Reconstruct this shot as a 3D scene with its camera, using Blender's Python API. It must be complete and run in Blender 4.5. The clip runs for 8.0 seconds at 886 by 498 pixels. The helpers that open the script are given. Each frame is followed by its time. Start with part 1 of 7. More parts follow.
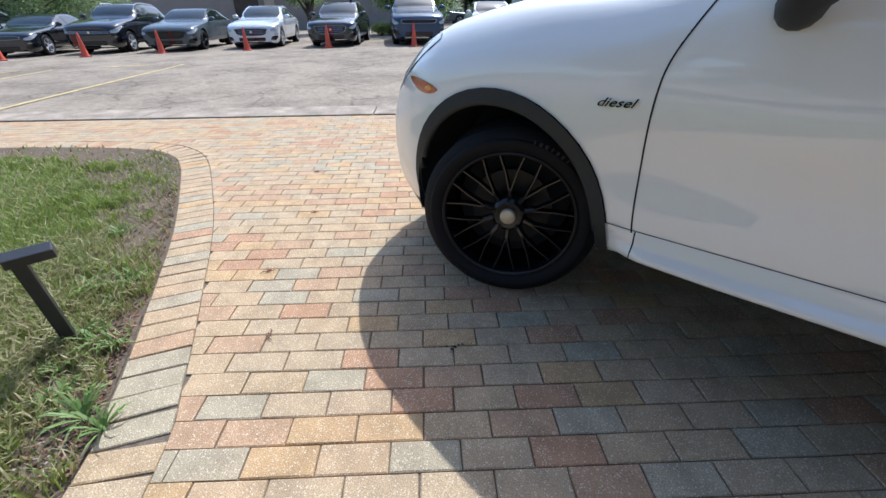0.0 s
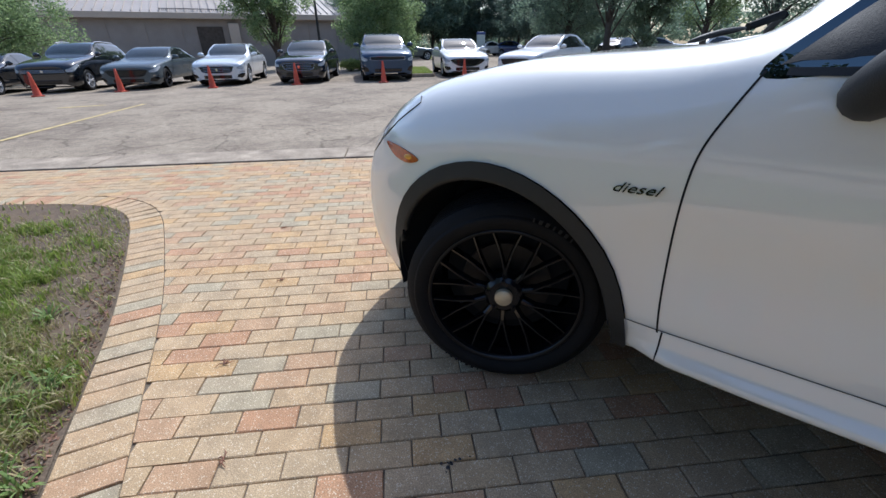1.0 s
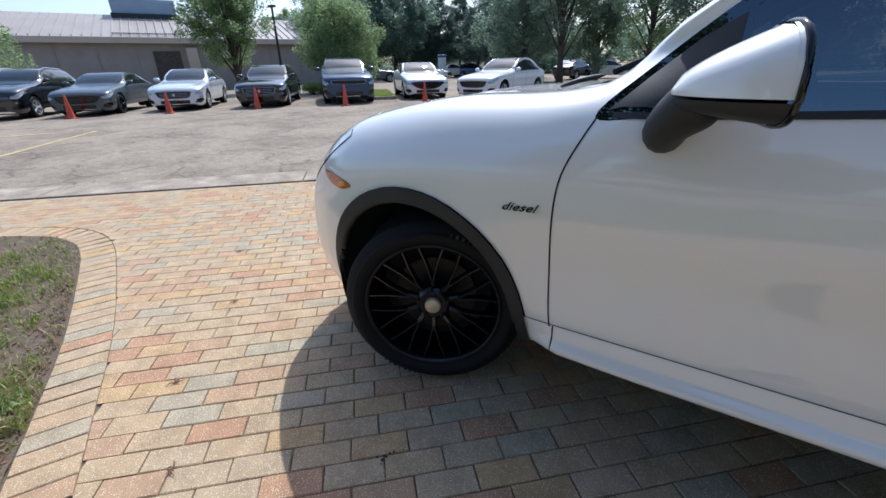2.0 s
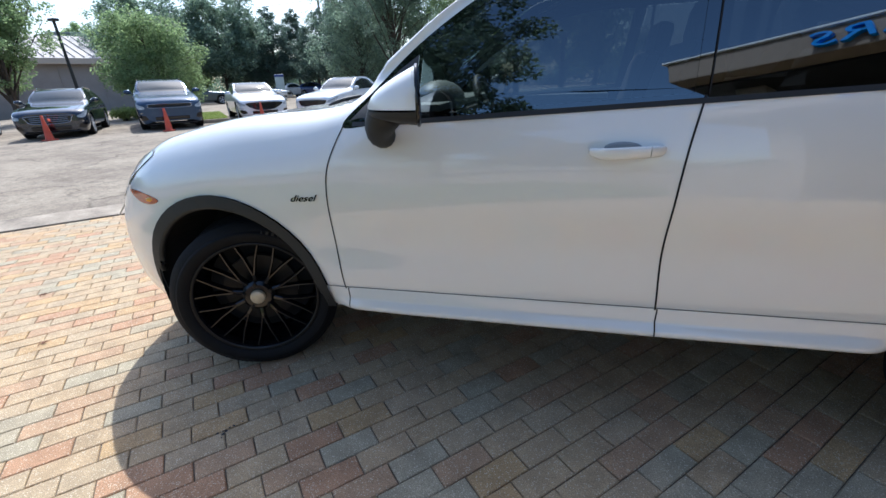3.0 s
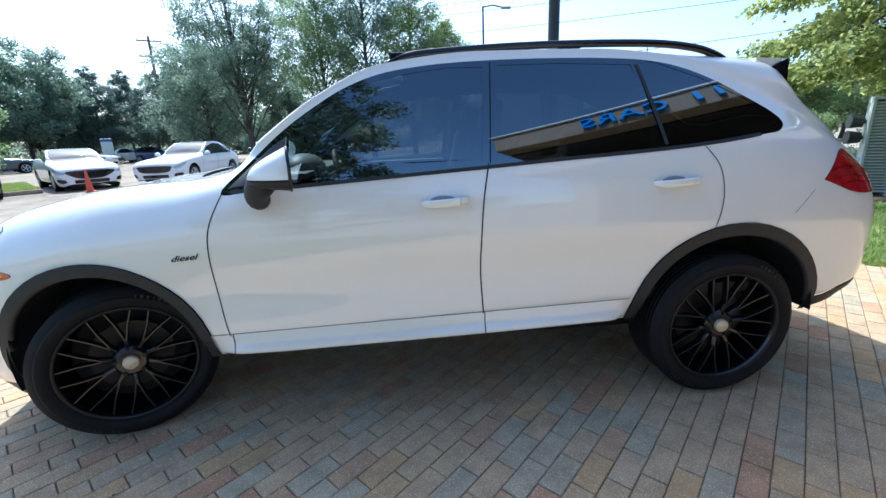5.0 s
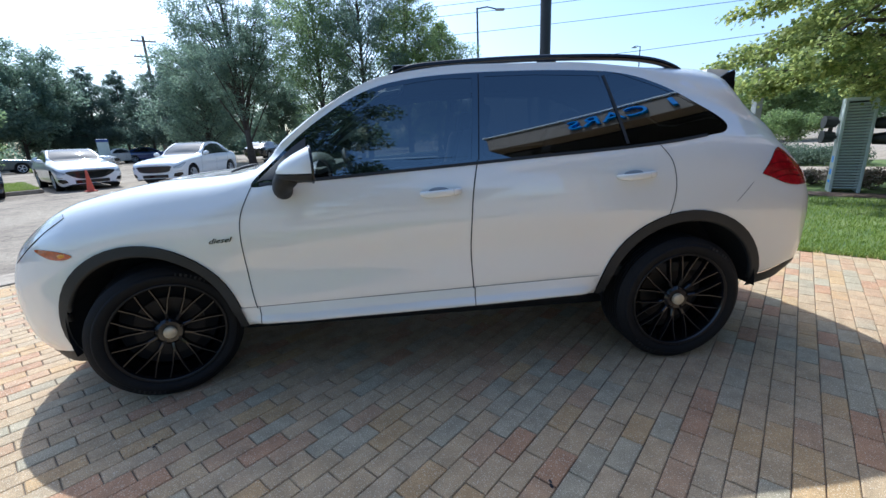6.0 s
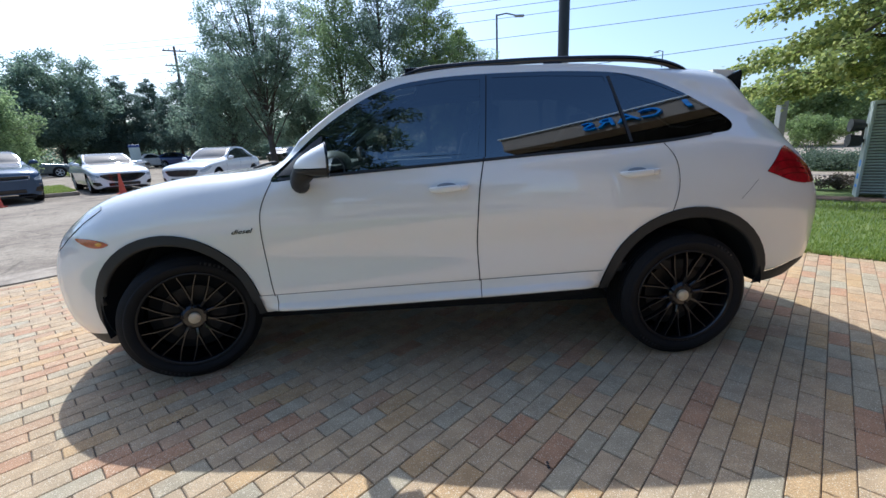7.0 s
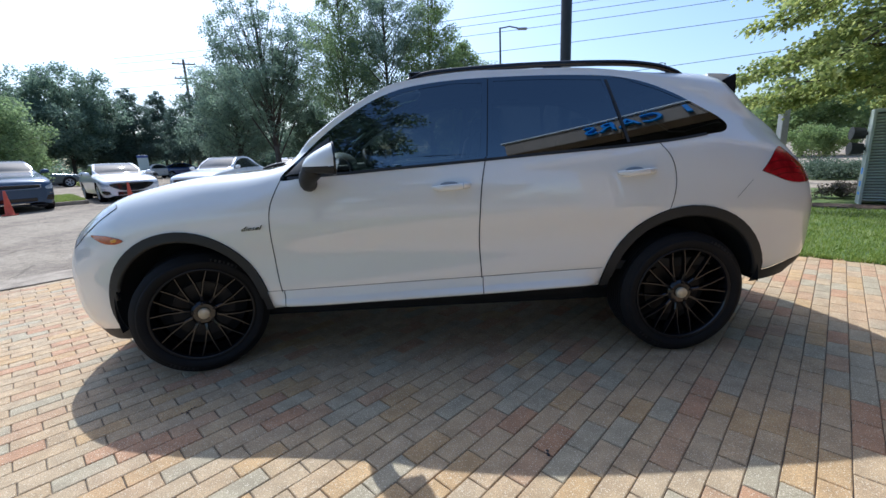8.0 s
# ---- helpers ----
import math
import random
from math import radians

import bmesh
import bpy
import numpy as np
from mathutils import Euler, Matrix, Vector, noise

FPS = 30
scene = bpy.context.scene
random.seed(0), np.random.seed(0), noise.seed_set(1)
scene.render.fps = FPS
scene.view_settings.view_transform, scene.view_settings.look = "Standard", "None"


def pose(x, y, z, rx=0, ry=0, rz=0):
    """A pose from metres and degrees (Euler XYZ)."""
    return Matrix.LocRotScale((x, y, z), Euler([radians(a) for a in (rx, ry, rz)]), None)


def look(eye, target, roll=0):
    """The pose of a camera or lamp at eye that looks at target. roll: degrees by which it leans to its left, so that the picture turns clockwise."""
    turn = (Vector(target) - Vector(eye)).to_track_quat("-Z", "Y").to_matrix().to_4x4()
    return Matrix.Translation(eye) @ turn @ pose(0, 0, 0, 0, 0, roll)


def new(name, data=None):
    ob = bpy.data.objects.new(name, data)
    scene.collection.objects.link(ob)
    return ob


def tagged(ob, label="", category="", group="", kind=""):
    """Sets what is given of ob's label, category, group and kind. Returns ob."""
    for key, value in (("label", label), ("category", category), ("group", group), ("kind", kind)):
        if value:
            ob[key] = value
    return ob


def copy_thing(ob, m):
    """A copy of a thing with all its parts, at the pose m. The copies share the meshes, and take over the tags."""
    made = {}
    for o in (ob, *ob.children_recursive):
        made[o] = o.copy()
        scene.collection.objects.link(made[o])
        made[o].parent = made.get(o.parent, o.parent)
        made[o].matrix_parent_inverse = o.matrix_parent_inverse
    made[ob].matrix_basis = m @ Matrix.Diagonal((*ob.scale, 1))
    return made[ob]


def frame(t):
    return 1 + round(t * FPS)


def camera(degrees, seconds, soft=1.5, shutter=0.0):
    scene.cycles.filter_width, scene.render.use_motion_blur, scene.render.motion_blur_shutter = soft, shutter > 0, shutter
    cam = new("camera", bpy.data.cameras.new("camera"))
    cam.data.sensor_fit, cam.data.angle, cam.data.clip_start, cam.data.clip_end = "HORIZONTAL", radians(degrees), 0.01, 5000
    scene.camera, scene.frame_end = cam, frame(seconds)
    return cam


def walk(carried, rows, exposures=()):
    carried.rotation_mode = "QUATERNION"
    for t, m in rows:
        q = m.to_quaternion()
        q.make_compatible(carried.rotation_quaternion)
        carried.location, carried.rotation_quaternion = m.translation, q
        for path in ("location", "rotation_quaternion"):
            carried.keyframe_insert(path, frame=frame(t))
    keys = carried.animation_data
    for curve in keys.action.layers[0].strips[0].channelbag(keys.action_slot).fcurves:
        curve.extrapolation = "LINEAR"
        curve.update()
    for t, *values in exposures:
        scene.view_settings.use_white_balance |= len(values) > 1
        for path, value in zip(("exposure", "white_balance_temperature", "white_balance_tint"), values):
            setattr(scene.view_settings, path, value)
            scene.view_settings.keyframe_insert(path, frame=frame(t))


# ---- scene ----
cam = camera(94.6, 8.0)
PATH = [
    (0, (-0.601, -2.21, 1.137), (-1.787, -0.95, 0.136), -0.7),
    (0.5, (-0.822, -2.064, 1.251), (-1.996, -0.733, 0.329), -0.8),
    (1, (-0.84, -2.009, 1.225), (-1.973, -0.62, 0.338), -0.9),
    (1.2, (-0.798, -2.002, 1.22), (-1.928, -0.597, 0.354), -0.8),
    (2.3, (-0.529, -2.115, 1.307), (-1.467, -0.537, 0.513), -1.9),
    (2.5, (-0.464, -2.174, 1.288), (-1.299, -0.535, 0.503), -2.4),
    (3, (-0.158, -2.313, 1.306), (-0.643, -0.529, 0.545), -2.3),
    (3.5, (0.079, -2.411, 1.312), (-0.031, -0.539, 0.616), -2.5),
    (4, (0.037, -2.469, 1.352), (0.115, -0.57, 0.728), -2.4),
    (4.5, (-0.032, -2.556, 1.361), (0.066, -0.637, 0.806), -2.4),
    (5.8, (-0.087, -3.029, 1.359), (0.06, -1.103, 0.84), -2.7),
    (6, (-0.093, -3.071, 1.364), (0.045, -1.147, 0.836), -2.6),
    (6.5, (-0.051, -3.128, 1.359), (0.041, -1.2, 0.836), -2.6),
    (7, (-0.044, -3.186, 1.32), (0.008, -1.249, 0.822), -2.6),
    (7.5, (-0.051, -3.25, 1.283), (-0.023, -1.305, 0.818), -2.6),
    (8, (-0.044, -3.267, 1.26), (-0.008, -1.317, 0.813), -2.6),
]
EXPOSURES = [(0, 0.98, 5505, 9), (1, 0.70, 5600, 10), (2.5, 0.86, 5520, 9.5), (3, 1.13, 5540, 8), (3.5, 1.68, 5290, 5), (4.5, 1.68, 5230, 5), (6, 1.10, 5300, 6), (7, 0.93, 5450, 8.5), (8, 0.88, 5450, 8.5)]
walk(cam, [(t, look(eye, target, roll)) for t, eye, target, roll in PATH], EXPOSURES)
WORLD_SUN = Vector((-0.36, 0.72, 1.0)).normalized()
world = bpy.data.worlds.new("sky")
scene.world = world
world.use_nodes = True
wn = world.node_tree
wn.nodes.clear()
w_out = wn.nodes.new("ShaderNodeOutputWorld")
w_bg = wn.nodes.new("ShaderNodeBackground")
w_sky = wn.nodes.new("ShaderNodeTexSky")
w_sky.sky_type = "NISHITA"
w_sky.sun_disc = False
w_sky.sun_elevation = math.asin(WORLD_SUN.z)
w_sky.sun_rotation = math.atan2(WORLD_SUN.x, WORLD_SUN.y)
w_sky.air_density, w_sky.dust_density, w_sky.ozone_density = 1.0, 2.4, 1.6
w_bg.inputs["Strength"].default_value = 0.108
wn.links.new(w_sky.outputs[0], w_bg.inputs["Color"])
wn.links.new(w_bg.outputs[0], w_out.inputs["Surface"])
sun = new("sun", bpy.data.lights.new("sun", "SUN"))
sun.data.energy, sun.data.angle, sun.data.color = 2.5, radians(0.55), (1.0, 0.96, 0.89)
sun.matrix_world = look(WORLD_SUN * 60, (0, 0, 0))


# ---- materials ----
def mat(name, base, rough=0.6, metal=0.0, vary=0.12, scale=6.0, bump=0.0, bump_scale=60.0, coat=0.0, second=None, island=0.0, spec=0.5, obj=0.0, coat_ior=1.5):
    """Principled surface: base colour varied by two noises, optional second colour, relief, clear coat."""
    m = bpy.data.materials.new(name)
    m.use_nodes = True
    t = m.node_tree
    n, l = t.nodes, t.links
    p = n["Principled BSDF"]
    p.inputs["Roughness"].default_value = rough
    p.inputs["Metallic"].default_value = metal
    p.inputs["Coat Weight"].default_value = coat
    p.inputs["Coat Roughness"].default_value = 0.012
    p.inputs["Coat IOR"].default_value = coat_ior
    p.inputs["Specular IOR Level"].default_value = spec
    co = n.new("ShaderNodeTexCoord").outputs["Object"]
    big = n.new("ShaderNodeTexNoise")
    big.inputs["Scale"].default_value, big.inputs["Detail"].default_value = scale, 6
    l.new(co, big.inputs["Vector"])
    fine = n.new("ShaderNodeTexNoise")
    fine.inputs["Scale"].default_value, fine.inputs["Detail"].default_value = scale * 14, 4
    l.new(co, fine.inputs["Vector"])
    add = n.new("ShaderNodeMath")
    add.operation = "MULTIPLY_ADD"
    l.new(fine.outputs["Fac"], add.inputs[0])
    add.inputs[1].default_value = 0.5
    l.new(big.outputs["Fac"], add.inputs[2])
    ramp = n.new("ShaderNodeMapRange")
    ramp.inputs["From Min"].default_value, ramp.inputs["From Max"].default_value = 0.5, 1.0
    ramp.inputs["To Min"].default_value, ramp.inputs["To Max"].default_value = 1 - vary, 1 + vary
    l.new(add.outputs[0], ramp.inputs["Value"])
    col = n.new("ShaderNodeMix")
    col.data_type = "RGBA"
    col.inputs["A"].default_value = (*base, 1)
    col.inputs["B"].default_value = (*(second or base), 1)
    src = ramp.outputs[0]
    sel = n.new("ShaderNodeMapRange")
    sel.inputs["From Min"].default_value, sel.inputs["From Max"].default_value = 0.4, 0.62
    l.new(big.outputs["Fac"], sel.inputs["Value"])
    l.new(sel.outputs[0], col.inputs["Factor"])
    if island or obj:
        g = n.new("ShaderNodeNewGeometry") if island else n.new("ShaderNodeObjectInfo")
        r = n.new("ShaderNodeMapRange")
        k = island or obj
        r.inputs["To Min"].default_value, r.inputs["To Max"].default_value = 1 - k, 1 + k
        l.new(g.outputs["Random Per Island" if island else "Random"], r.inputs["Value"])
        mul = n.new("ShaderNodeMath")
        mul.operation = "MULTIPLY"
        l.new(src, mul.inputs[0])
        l.new(r.outputs[0], mul.inputs[1])
        src = mul.outputs[0]
        if island and second:
            l.new(g.outputs["Random Per Island"], col.inputs["Factor"])
    hsv = n.new("ShaderNodeHueSaturation")
    l.new(col.outputs["Result"], hsv.inputs["Color"])
    l.new(src, hsv.inputs["Value"])
    l.new(hsv.outputs[0], p.inputs["Base Color"])
    if bump:
        bn = n.new("ShaderNodeTexNoise")
        bn.inputs["Scale"].default_value, bn.inputs["Detail"].default_value = bump_scale, 5
        l.new(co, bn.inputs["Vector"])
        b = n.new("ShaderNodeBump")
        b.inputs["Strength"].default_value, b.inputs["Distance"].default_value = bump, 0.01
        l.new(bn.outputs["Fac"], b.inputs["Height"])
        l.new(b.outputs[0], p.inputs["Normal"])
    return m


def glass(name, tint, gloss=1.0):
    """A coated pane: tinted see-through with a Fresnel reflection."""
    m = bpy.data.materials.new(name)
    m.use_nodes = True
    n, l = m.node_tree.nodes, m.node_tree.links
    n.clear()
    out = n.new("ShaderNodeOutputMaterial")
    mix = n.new("ShaderNodeMixShader")
    tr = n.new("ShaderNodeBsdfTransparent")
    tr.inputs["Color"].default_value = (*tint, 1)
    gl = n.new("ShaderNodeBsdfGlossy")
    gl.inputs["Roughness"].default_value = 0.004
    gl.inputs["Color"].default_value = (0.74 * gloss, 0.88 * gloss, gloss, 1)
    fr = n.new("ShaderNodeFresnel")
    fr.inputs["IOR"].default_value = 2.3
    l.new(fr.outputs[0], mix.inputs["Fac"])
    l.new(tr.outputs[0], mix.inputs[1])
    l.new(gl.outputs[0], mix.inputs[2])
    l.new(mix.outputs[0], out.inputs["Surface"])
    return m


def leaf_mat(name, a, b, trans=0.35):
    """Leaves: colour varies leaf by leaf, light shines through."""
    m = bpy.data.materials.new(name)
    m.use_nodes = True
    n, l = m.node_tree.nodes, m.node_tree.links
    n.clear()
    out = n.new("ShaderNodeOutputMaterial")
    g = n.new("ShaderNodeNewGeometry")
    mix = n.new("ShaderNodeMix")
    mix.data_type = "RGBA"
    mix.inputs["A"].default_value, mix.inputs["B"].default_value = (*a, 1), (*b, 1)
    l.new(g.outputs["Random Per Island"], mix.inputs["Factor"])
    d = n.new("ShaderNodeBsdfPrincipled")
    d.inputs["Roughness"].default_value = 0.55
    t = n.new("ShaderNodeBsdfTranslucent")
    s = n.new("ShaderNodeMixShader")
    s.inputs["Fac"].default_value = trans
    l.new(mix.outputs["Result"], d.inputs["Base Color"])
    l.new(mix.outputs["Result"], t.inputs["Color"])
    l.new(d.outputs[0], s.inputs[1])
    l.new(t.outputs[0], s.inputs[2])
    l.new(s.outputs[0], out.inputs["Surface"])
    return m


def paver_mat(name, by_object):
    """Tumbled concrete pavers: tan, pink, orange and grey pieces with pale aggregate flecks."""
    m = bpy.data.materials.new(name)
    m.use_nodes = True
    n, l = m.node_tree.nodes, m.node_tree.links
    p = n["Principled BSDF"]
    p.inputs["Roughness"].default_value = 0.85
    rnd = n.new("ShaderNodeObjectInfo").outputs["Random"] if by_object else n.new("ShaderNodeNewGeometry").outputs["Random Per Island"]
    ramp = n.new("ShaderNodeValToRGB")
    r = ramp.color_ramp
    r.interpolation = "CONSTANT"
    tones = [(0.00, (0.451, 0.349, 0.237)), (0.20, (0.468, 0.351, 0.232)), (0.36, (0.451, 0.311, 0.207)), (0.47, (0.404, 0.343, 0.246)), (0.62, (0.465, 0.350, 0.229)), (0.80, (0.492, 0.347, 0.208)), (0.92, (0.447, 0.282, 0.186))]
    for i, (at, c) in enumerate(tones):
        e = r.elements[i] if i < 2 else r.elements.new(at)
        e.position, e.color = at, (*c, 1)
    l.new(rnd, ramp.inputs["Fac"])
    co = n.new("ShaderNodeNewGeometry").outputs["Position"]
    big = n.new("ShaderNodeTexNoise")
    big.inputs["Scale"].default_value, big.inputs["Detail"].default_value = 9, 5
    fleck = n.new("ShaderNodeTexVoronoi")
    fleck.inputs["Scale"].default_value = 190
    grain = n.new("ShaderNodeTexNoise")
    grain.inputs["Scale"].default_value, grain.inputs["Detail"].default_value = 260, 3
    for t in (big, fleck, grain):
        l.new(co, t.inputs["Vector"])
    v = n.new("ShaderNodeMapRange")
    v.inputs["From Min"].default_value, v.inputs["From Max"].default_value = 0.3, 0.7
    v.inputs["To Min"].default_value, v.inputs["To Max"].default_value = 0.82, 1.14
    l.new(big.outputs["Fac"], v.inputs["Value"])
    v2 = n.new("ShaderNodeMapRange")
    v2.inputs["From Min"].default_value, v2.inputs["From Max"].default_value = 0.3, 0.7
    v2.inputs["To Min"].default_value, v2.inputs["To Max"].default_value = 0.62, 1.36
    l.new(grain.outputs["Fac"], v2.inputs["Value"])
    mul = n.new("ShaderNodeMath")
    mul.operation = "MULTIPLY"
    l.new(v.outputs[0], mul.inputs[0])
    l.new(v2.outputs[0], mul.inputs[1])
    hsv = n.new("ShaderNodeHueSaturation")
    hsv.inputs["Saturation"].default_value = 1.2
    drift = n.new("ShaderNodeTexNoise")
    drift.inputs["Scale"].default_value, drift.inputs["Detail"].default_value = 0.9, 3
    l.new(co, drift.inputs["Vector"])
    dr = n.new("ShaderNodeMapRange")
    dr.inputs["From Min"].default_value, dr.inputs["From Max"].default_value = 0.5, 0.72
    dr.inputs["To Max"].default_value = 0.45
    l.new(drift.outputs["Fac"], dr.inputs["Value"])
    red = n.new("ShaderNodeMix")
    red.data_type = "RGBA"
    red.inputs["B"].default_value = (0.47, 0.308, 0.208, 1)
    l.new(dr.outputs[0], red.inputs["Factor"])
    l.new(ramp.outputs["Color"], red.inputs["A"])
    l.new(red.outputs["Result"], hsv.inputs["Color"])
    l.new(mul.outputs[0], hsv.inputs["Value"])
    pick = n.new("ShaderNodeMath")
    pick.operation = "LESS_THAN"
    pick.inputs[1].default_value = 0.28
    l.new(fleck.outputs["Color"], pick.inputs[0])
    near = n.new("ShaderNodeMapRange")
    near.inputs["From Min"].default_value, near.inputs["From Max"].default_value = 0.5, 0.3
    l.new(fleck.outputs["Distance"], near.inputs["Value"])
    fm = n.new("ShaderNodeMath")
    fm.operation = "MULTIPLY"
    l.new(pick.outputs[0], fm.inputs[0])
    l.new(near.outputs[0], fm.inputs[1])
    mix = n.new("ShaderNodeMix")
    mix.data_type = "RGBA"
    mix.inputs["B"].default_value = (0.68, 0.58, 0.42, 1)
    l.new(fm.outputs[0], mix.inputs["Factor"])
    l.new(hsv.outputs[0], mix.inputs["A"])
    l.new(mix.outputs["Result"], p.inputs["Base Color"])
    b = n.new("ShaderNodeBump")
    b.inputs["Strength"].default_value, b.inputs["Distance"].default_value = 0.6, 0.004
    l.new(grain.outputs["Fac"], b.inputs["Height"])
    l.new(b.outputs[0], p.inputs["Normal"])
    return m


def asphalt_mat():
    """Old sun-bleached asphalt: speckled stone, darker ravelled patches, thin cracks."""
    m = bpy.data.materials.new("worn_pale_asphalt")
    m.use_nodes = True
    n, l = m.node_tree.nodes, m.node_tree.links
    p = n["Principled BSDF"]
    p.inputs["Roughness"].default_value = 0.92
    p.inputs["Specular IOR Level"].default_value = 0.2
    co = n.new("ShaderNodeNewGeometry").outputs["Position"]
    patch = n.new("ShaderNodeTexNoise")
    patch.inputs["Scale"].default_value, patch.inputs["Detail"].default_value, patch.inputs["Roughness"].default_value = 0.5, 9, 0.74
    stone = n.new("ShaderNodeTexNoise")
    stone.inputs["Scale"].default_value, stone.inputs["Detail"].default_value = 55, 4
    wob = n.new("ShaderNodeTexNoise")
    wob.inputs["Scale"].default_value, wob.inputs["Detail"].default_value = 1.6, 5
    for t in (patch, stone, wob):
        l.new(co, t.inputs["Vector"])
    warp = n.new("ShaderNodeMix")
    warp.data_type = "VECTOR"
    warp.inputs["Factor"].default_value = 0.35
    l.new(co, warp.inputs["A"])
    l.new(wob.outputs["Color"], warp.inputs["B"])
    crack = n.new("ShaderNodeTexVoronoi")
    crack.feature = "DISTANCE_TO_EDGE"
    crack.inputs["Scale"].default_value = 0.9
    l.new(warp.outputs["Result"], crack.inputs["Vector"])
    thin = n.new("ShaderNodeMapRange")
    thin.inputs["From Min"].default_value, thin.inputs["From Max"].default_value = 0.0, 0.017
    thin.inputs["To Min"].default_value, thin.inputs["To Max"].default_value = 0.6, 1.0
    l.new(crack.outputs["Distance"], thin.inputs["Value"])
    where = n.new("ShaderNodeMapRange")
    where.inputs["From Min"].default_value, where.inputs["From Max"].default_value = 0.50, 0.56
    l.new(patch.outputs["Fac"], where.inputs["Value"])
    cm = n.new("ShaderNodeMix")
    l.new(where.outputs[0], cm.inputs["Factor"])
    l.new(thin.outputs[0], cm.inputs["A"])
    cm.inputs["B"].default_value = 1.0
    sp = n.new("ShaderNodeMapRange")
    sp.inputs["From Min"].default_value, sp.inputs["From Max"].default_value = 0.3, 0.7
    sp.inputs["To Min"].default_value, sp.inputs["To Max"].default_value = 0.42, 1.55
    clod = n.new("ShaderNodeTexNoise")
    clod.inputs["Scale"].default_value, clod.inputs["Detail"].default_value, clod.inputs["Roughness"].default_value = 9, 8, 0.8
    l.new(co, clod.inputs["Vector"])
    blend = n.new("ShaderNodeMix")
    blend.inputs["Factor"].default_value = 0.55
    l.new(stone.outputs["Fac"], blend.inputs["A"])
    l.new(clod.outputs["Fac"], blend.inputs["B"])
    l.new(blend.outputs["Result"], sp.inputs["Value"])
    mul = n.new("ShaderNodeMath")
    mul.operation = "MULTIPLY"
    l.new(cm.outputs["Result"], mul.inputs[0])
    l.new(sp.outputs[0], mul.inputs[1])
    ramp = n.new("ShaderNodeValToRGB")
    e = ramp.color_ramp.elements
    e[0].position, e[0].color = 0.36, (0.21, 0.168, 0.128, 1)
    e[1].position, e[1].color = 0.56, (0.355, 0.292, 0.218, 1)
    l.new(patch.outputs["Fac"], ramp.inputs["Fac"])
    hsv = n.new("ShaderNodeHueSaturation")
    l.new(ramp.outputs["Color"], hsv.inputs["Color"])
    l.new(mul.outputs[0], hsv.inputs["Value"])
    l.new(hsv.outputs[0], p.inputs["Base Color"])
    b = n.new("ShaderNodeBump")
    b.inputs["Strength"].default_value, b.inputs["Distance"].default_value = 0.8, 0.012
    l.new(mul.outputs[0], b.inputs["Height"])
    l.new(b.outputs[0], p.inputs["Normal"])
    return m


WHITE = mat("white_paint", (0.80, 0.78, 0.73), 0.4, vary=0.012, scale=1.2, coat=1.0, coat_ior=1.75)
BLACKTRIM = mat("black_gloss_trim", (0.006, 0.006, 0.008), 0.05, vary=0.1)
PLASTIC = mat("grey_cladding_plastic", (0.015, 0.016, 0.017), 0.6, vary=0.1, scale=30, bump=0.15, bump_scale=400)
RUBBER = mat("tyre_rubber", (0.006, 0.006, 0.0072), 0.7, vary=0.25, scale=12, bump=0.2, bump_scale=120, spec=0.28)
SIDEMARK = mat("raised_tyre_marks", (0.0075, 0.0075, 0.0085), 0.6, vary=0.2, scale=40)
RIMBLACK = mat("gloss_black_alloy", (0.006, 0.006, 0.0075), 0.16, vary=0.1, spec=0.6)
RIMEDGE = mat("dark_alloy_edge", (0.018, 0.018, 0.020), 0.35, metal=0.6, vary=0.1)
CAPMAT = mat("champagne_hub_cap", (0.64, 0.53, 0.36), 0.38, metal=0.25, vary=0.12, scale=40)
STEEL = mat("brake_steel", (0.035, 0.033, 0.032), 0.5, metal=0.7, vary=0.2, scale=30)
DARK = mat("underbody_black", (0.008, 0.008, 0.009), 0.9, vary=0.2)
INTER = mat("black_cabin_leather", (0.018, 0.018, 0.019), 0.6, vary=0.2, scale=20, bump=0.2)
# pale tone carries the sunlight on the dash and far door as colour
INTLIGHT = mat("sunlit_cabin_grey", (0.30, 0.34, 0.31), 0.5, vary=0.15, scale=20)
CHROME = mat("chrome", (0.62, 0.62, 0.62), 0.12, metal=1.0, vary=0.03)
AMBER = mat("amber_bulb", (0.95, 0.45, 0.05), 0.2, vary=0.2)
ORANGE = mat("amber_lens", (0.50, 0.095, 0.014), 0.12, vary=0.3, scale=60, coat=1.0)
RED = mat("red_lens", (0.33, 0.004, 0.010), 0.18, vary=0.5, scale=22, coat=0.6)
REDDARK = mat("deep_red_lens_band", (0.17, 0.003, 0.006), 0.2, vary=0.3, scale=25, coat=0.3)
LENS = mat("clear_headlamp_lens", (0.60, 0.60, 0.58), 0.12, vary=0.3, scale=25, coat=1.0)
MIRRORMAT = mat("mirror_glass", (0.75, 0.78, 0.8), 0.02, metal=1.0, vary=0.01)
TRIMGLOSS = glass("gloss_black_window_trim", (0.003, 0.003, 0.004))
TINT = glass("dark_tinted_glass", (0.075, 0.085, 0.095))
CLEAR = glass("light_tinted_glass", (0.25, 0.28, 0.28))
SCREEN = glass("windscreen_glass", (0.62, 0.68, 0.66))
ASPHALT = asphalt_mat()
CONCRETE = mat("gutter_concrete", (0.35, 0.288, 0.22), 0.92, vary=0.4, scale=3.5, bump=0.5, bump_scale=60, spec=0.2)
JOINT = mat("joint_sand", (0.155, 0.122, 0.088), 0.95, vary=0.3, scale=25, bump=0.5, bump_scale=150)
PAVER = paver_mat("paver_single", True)
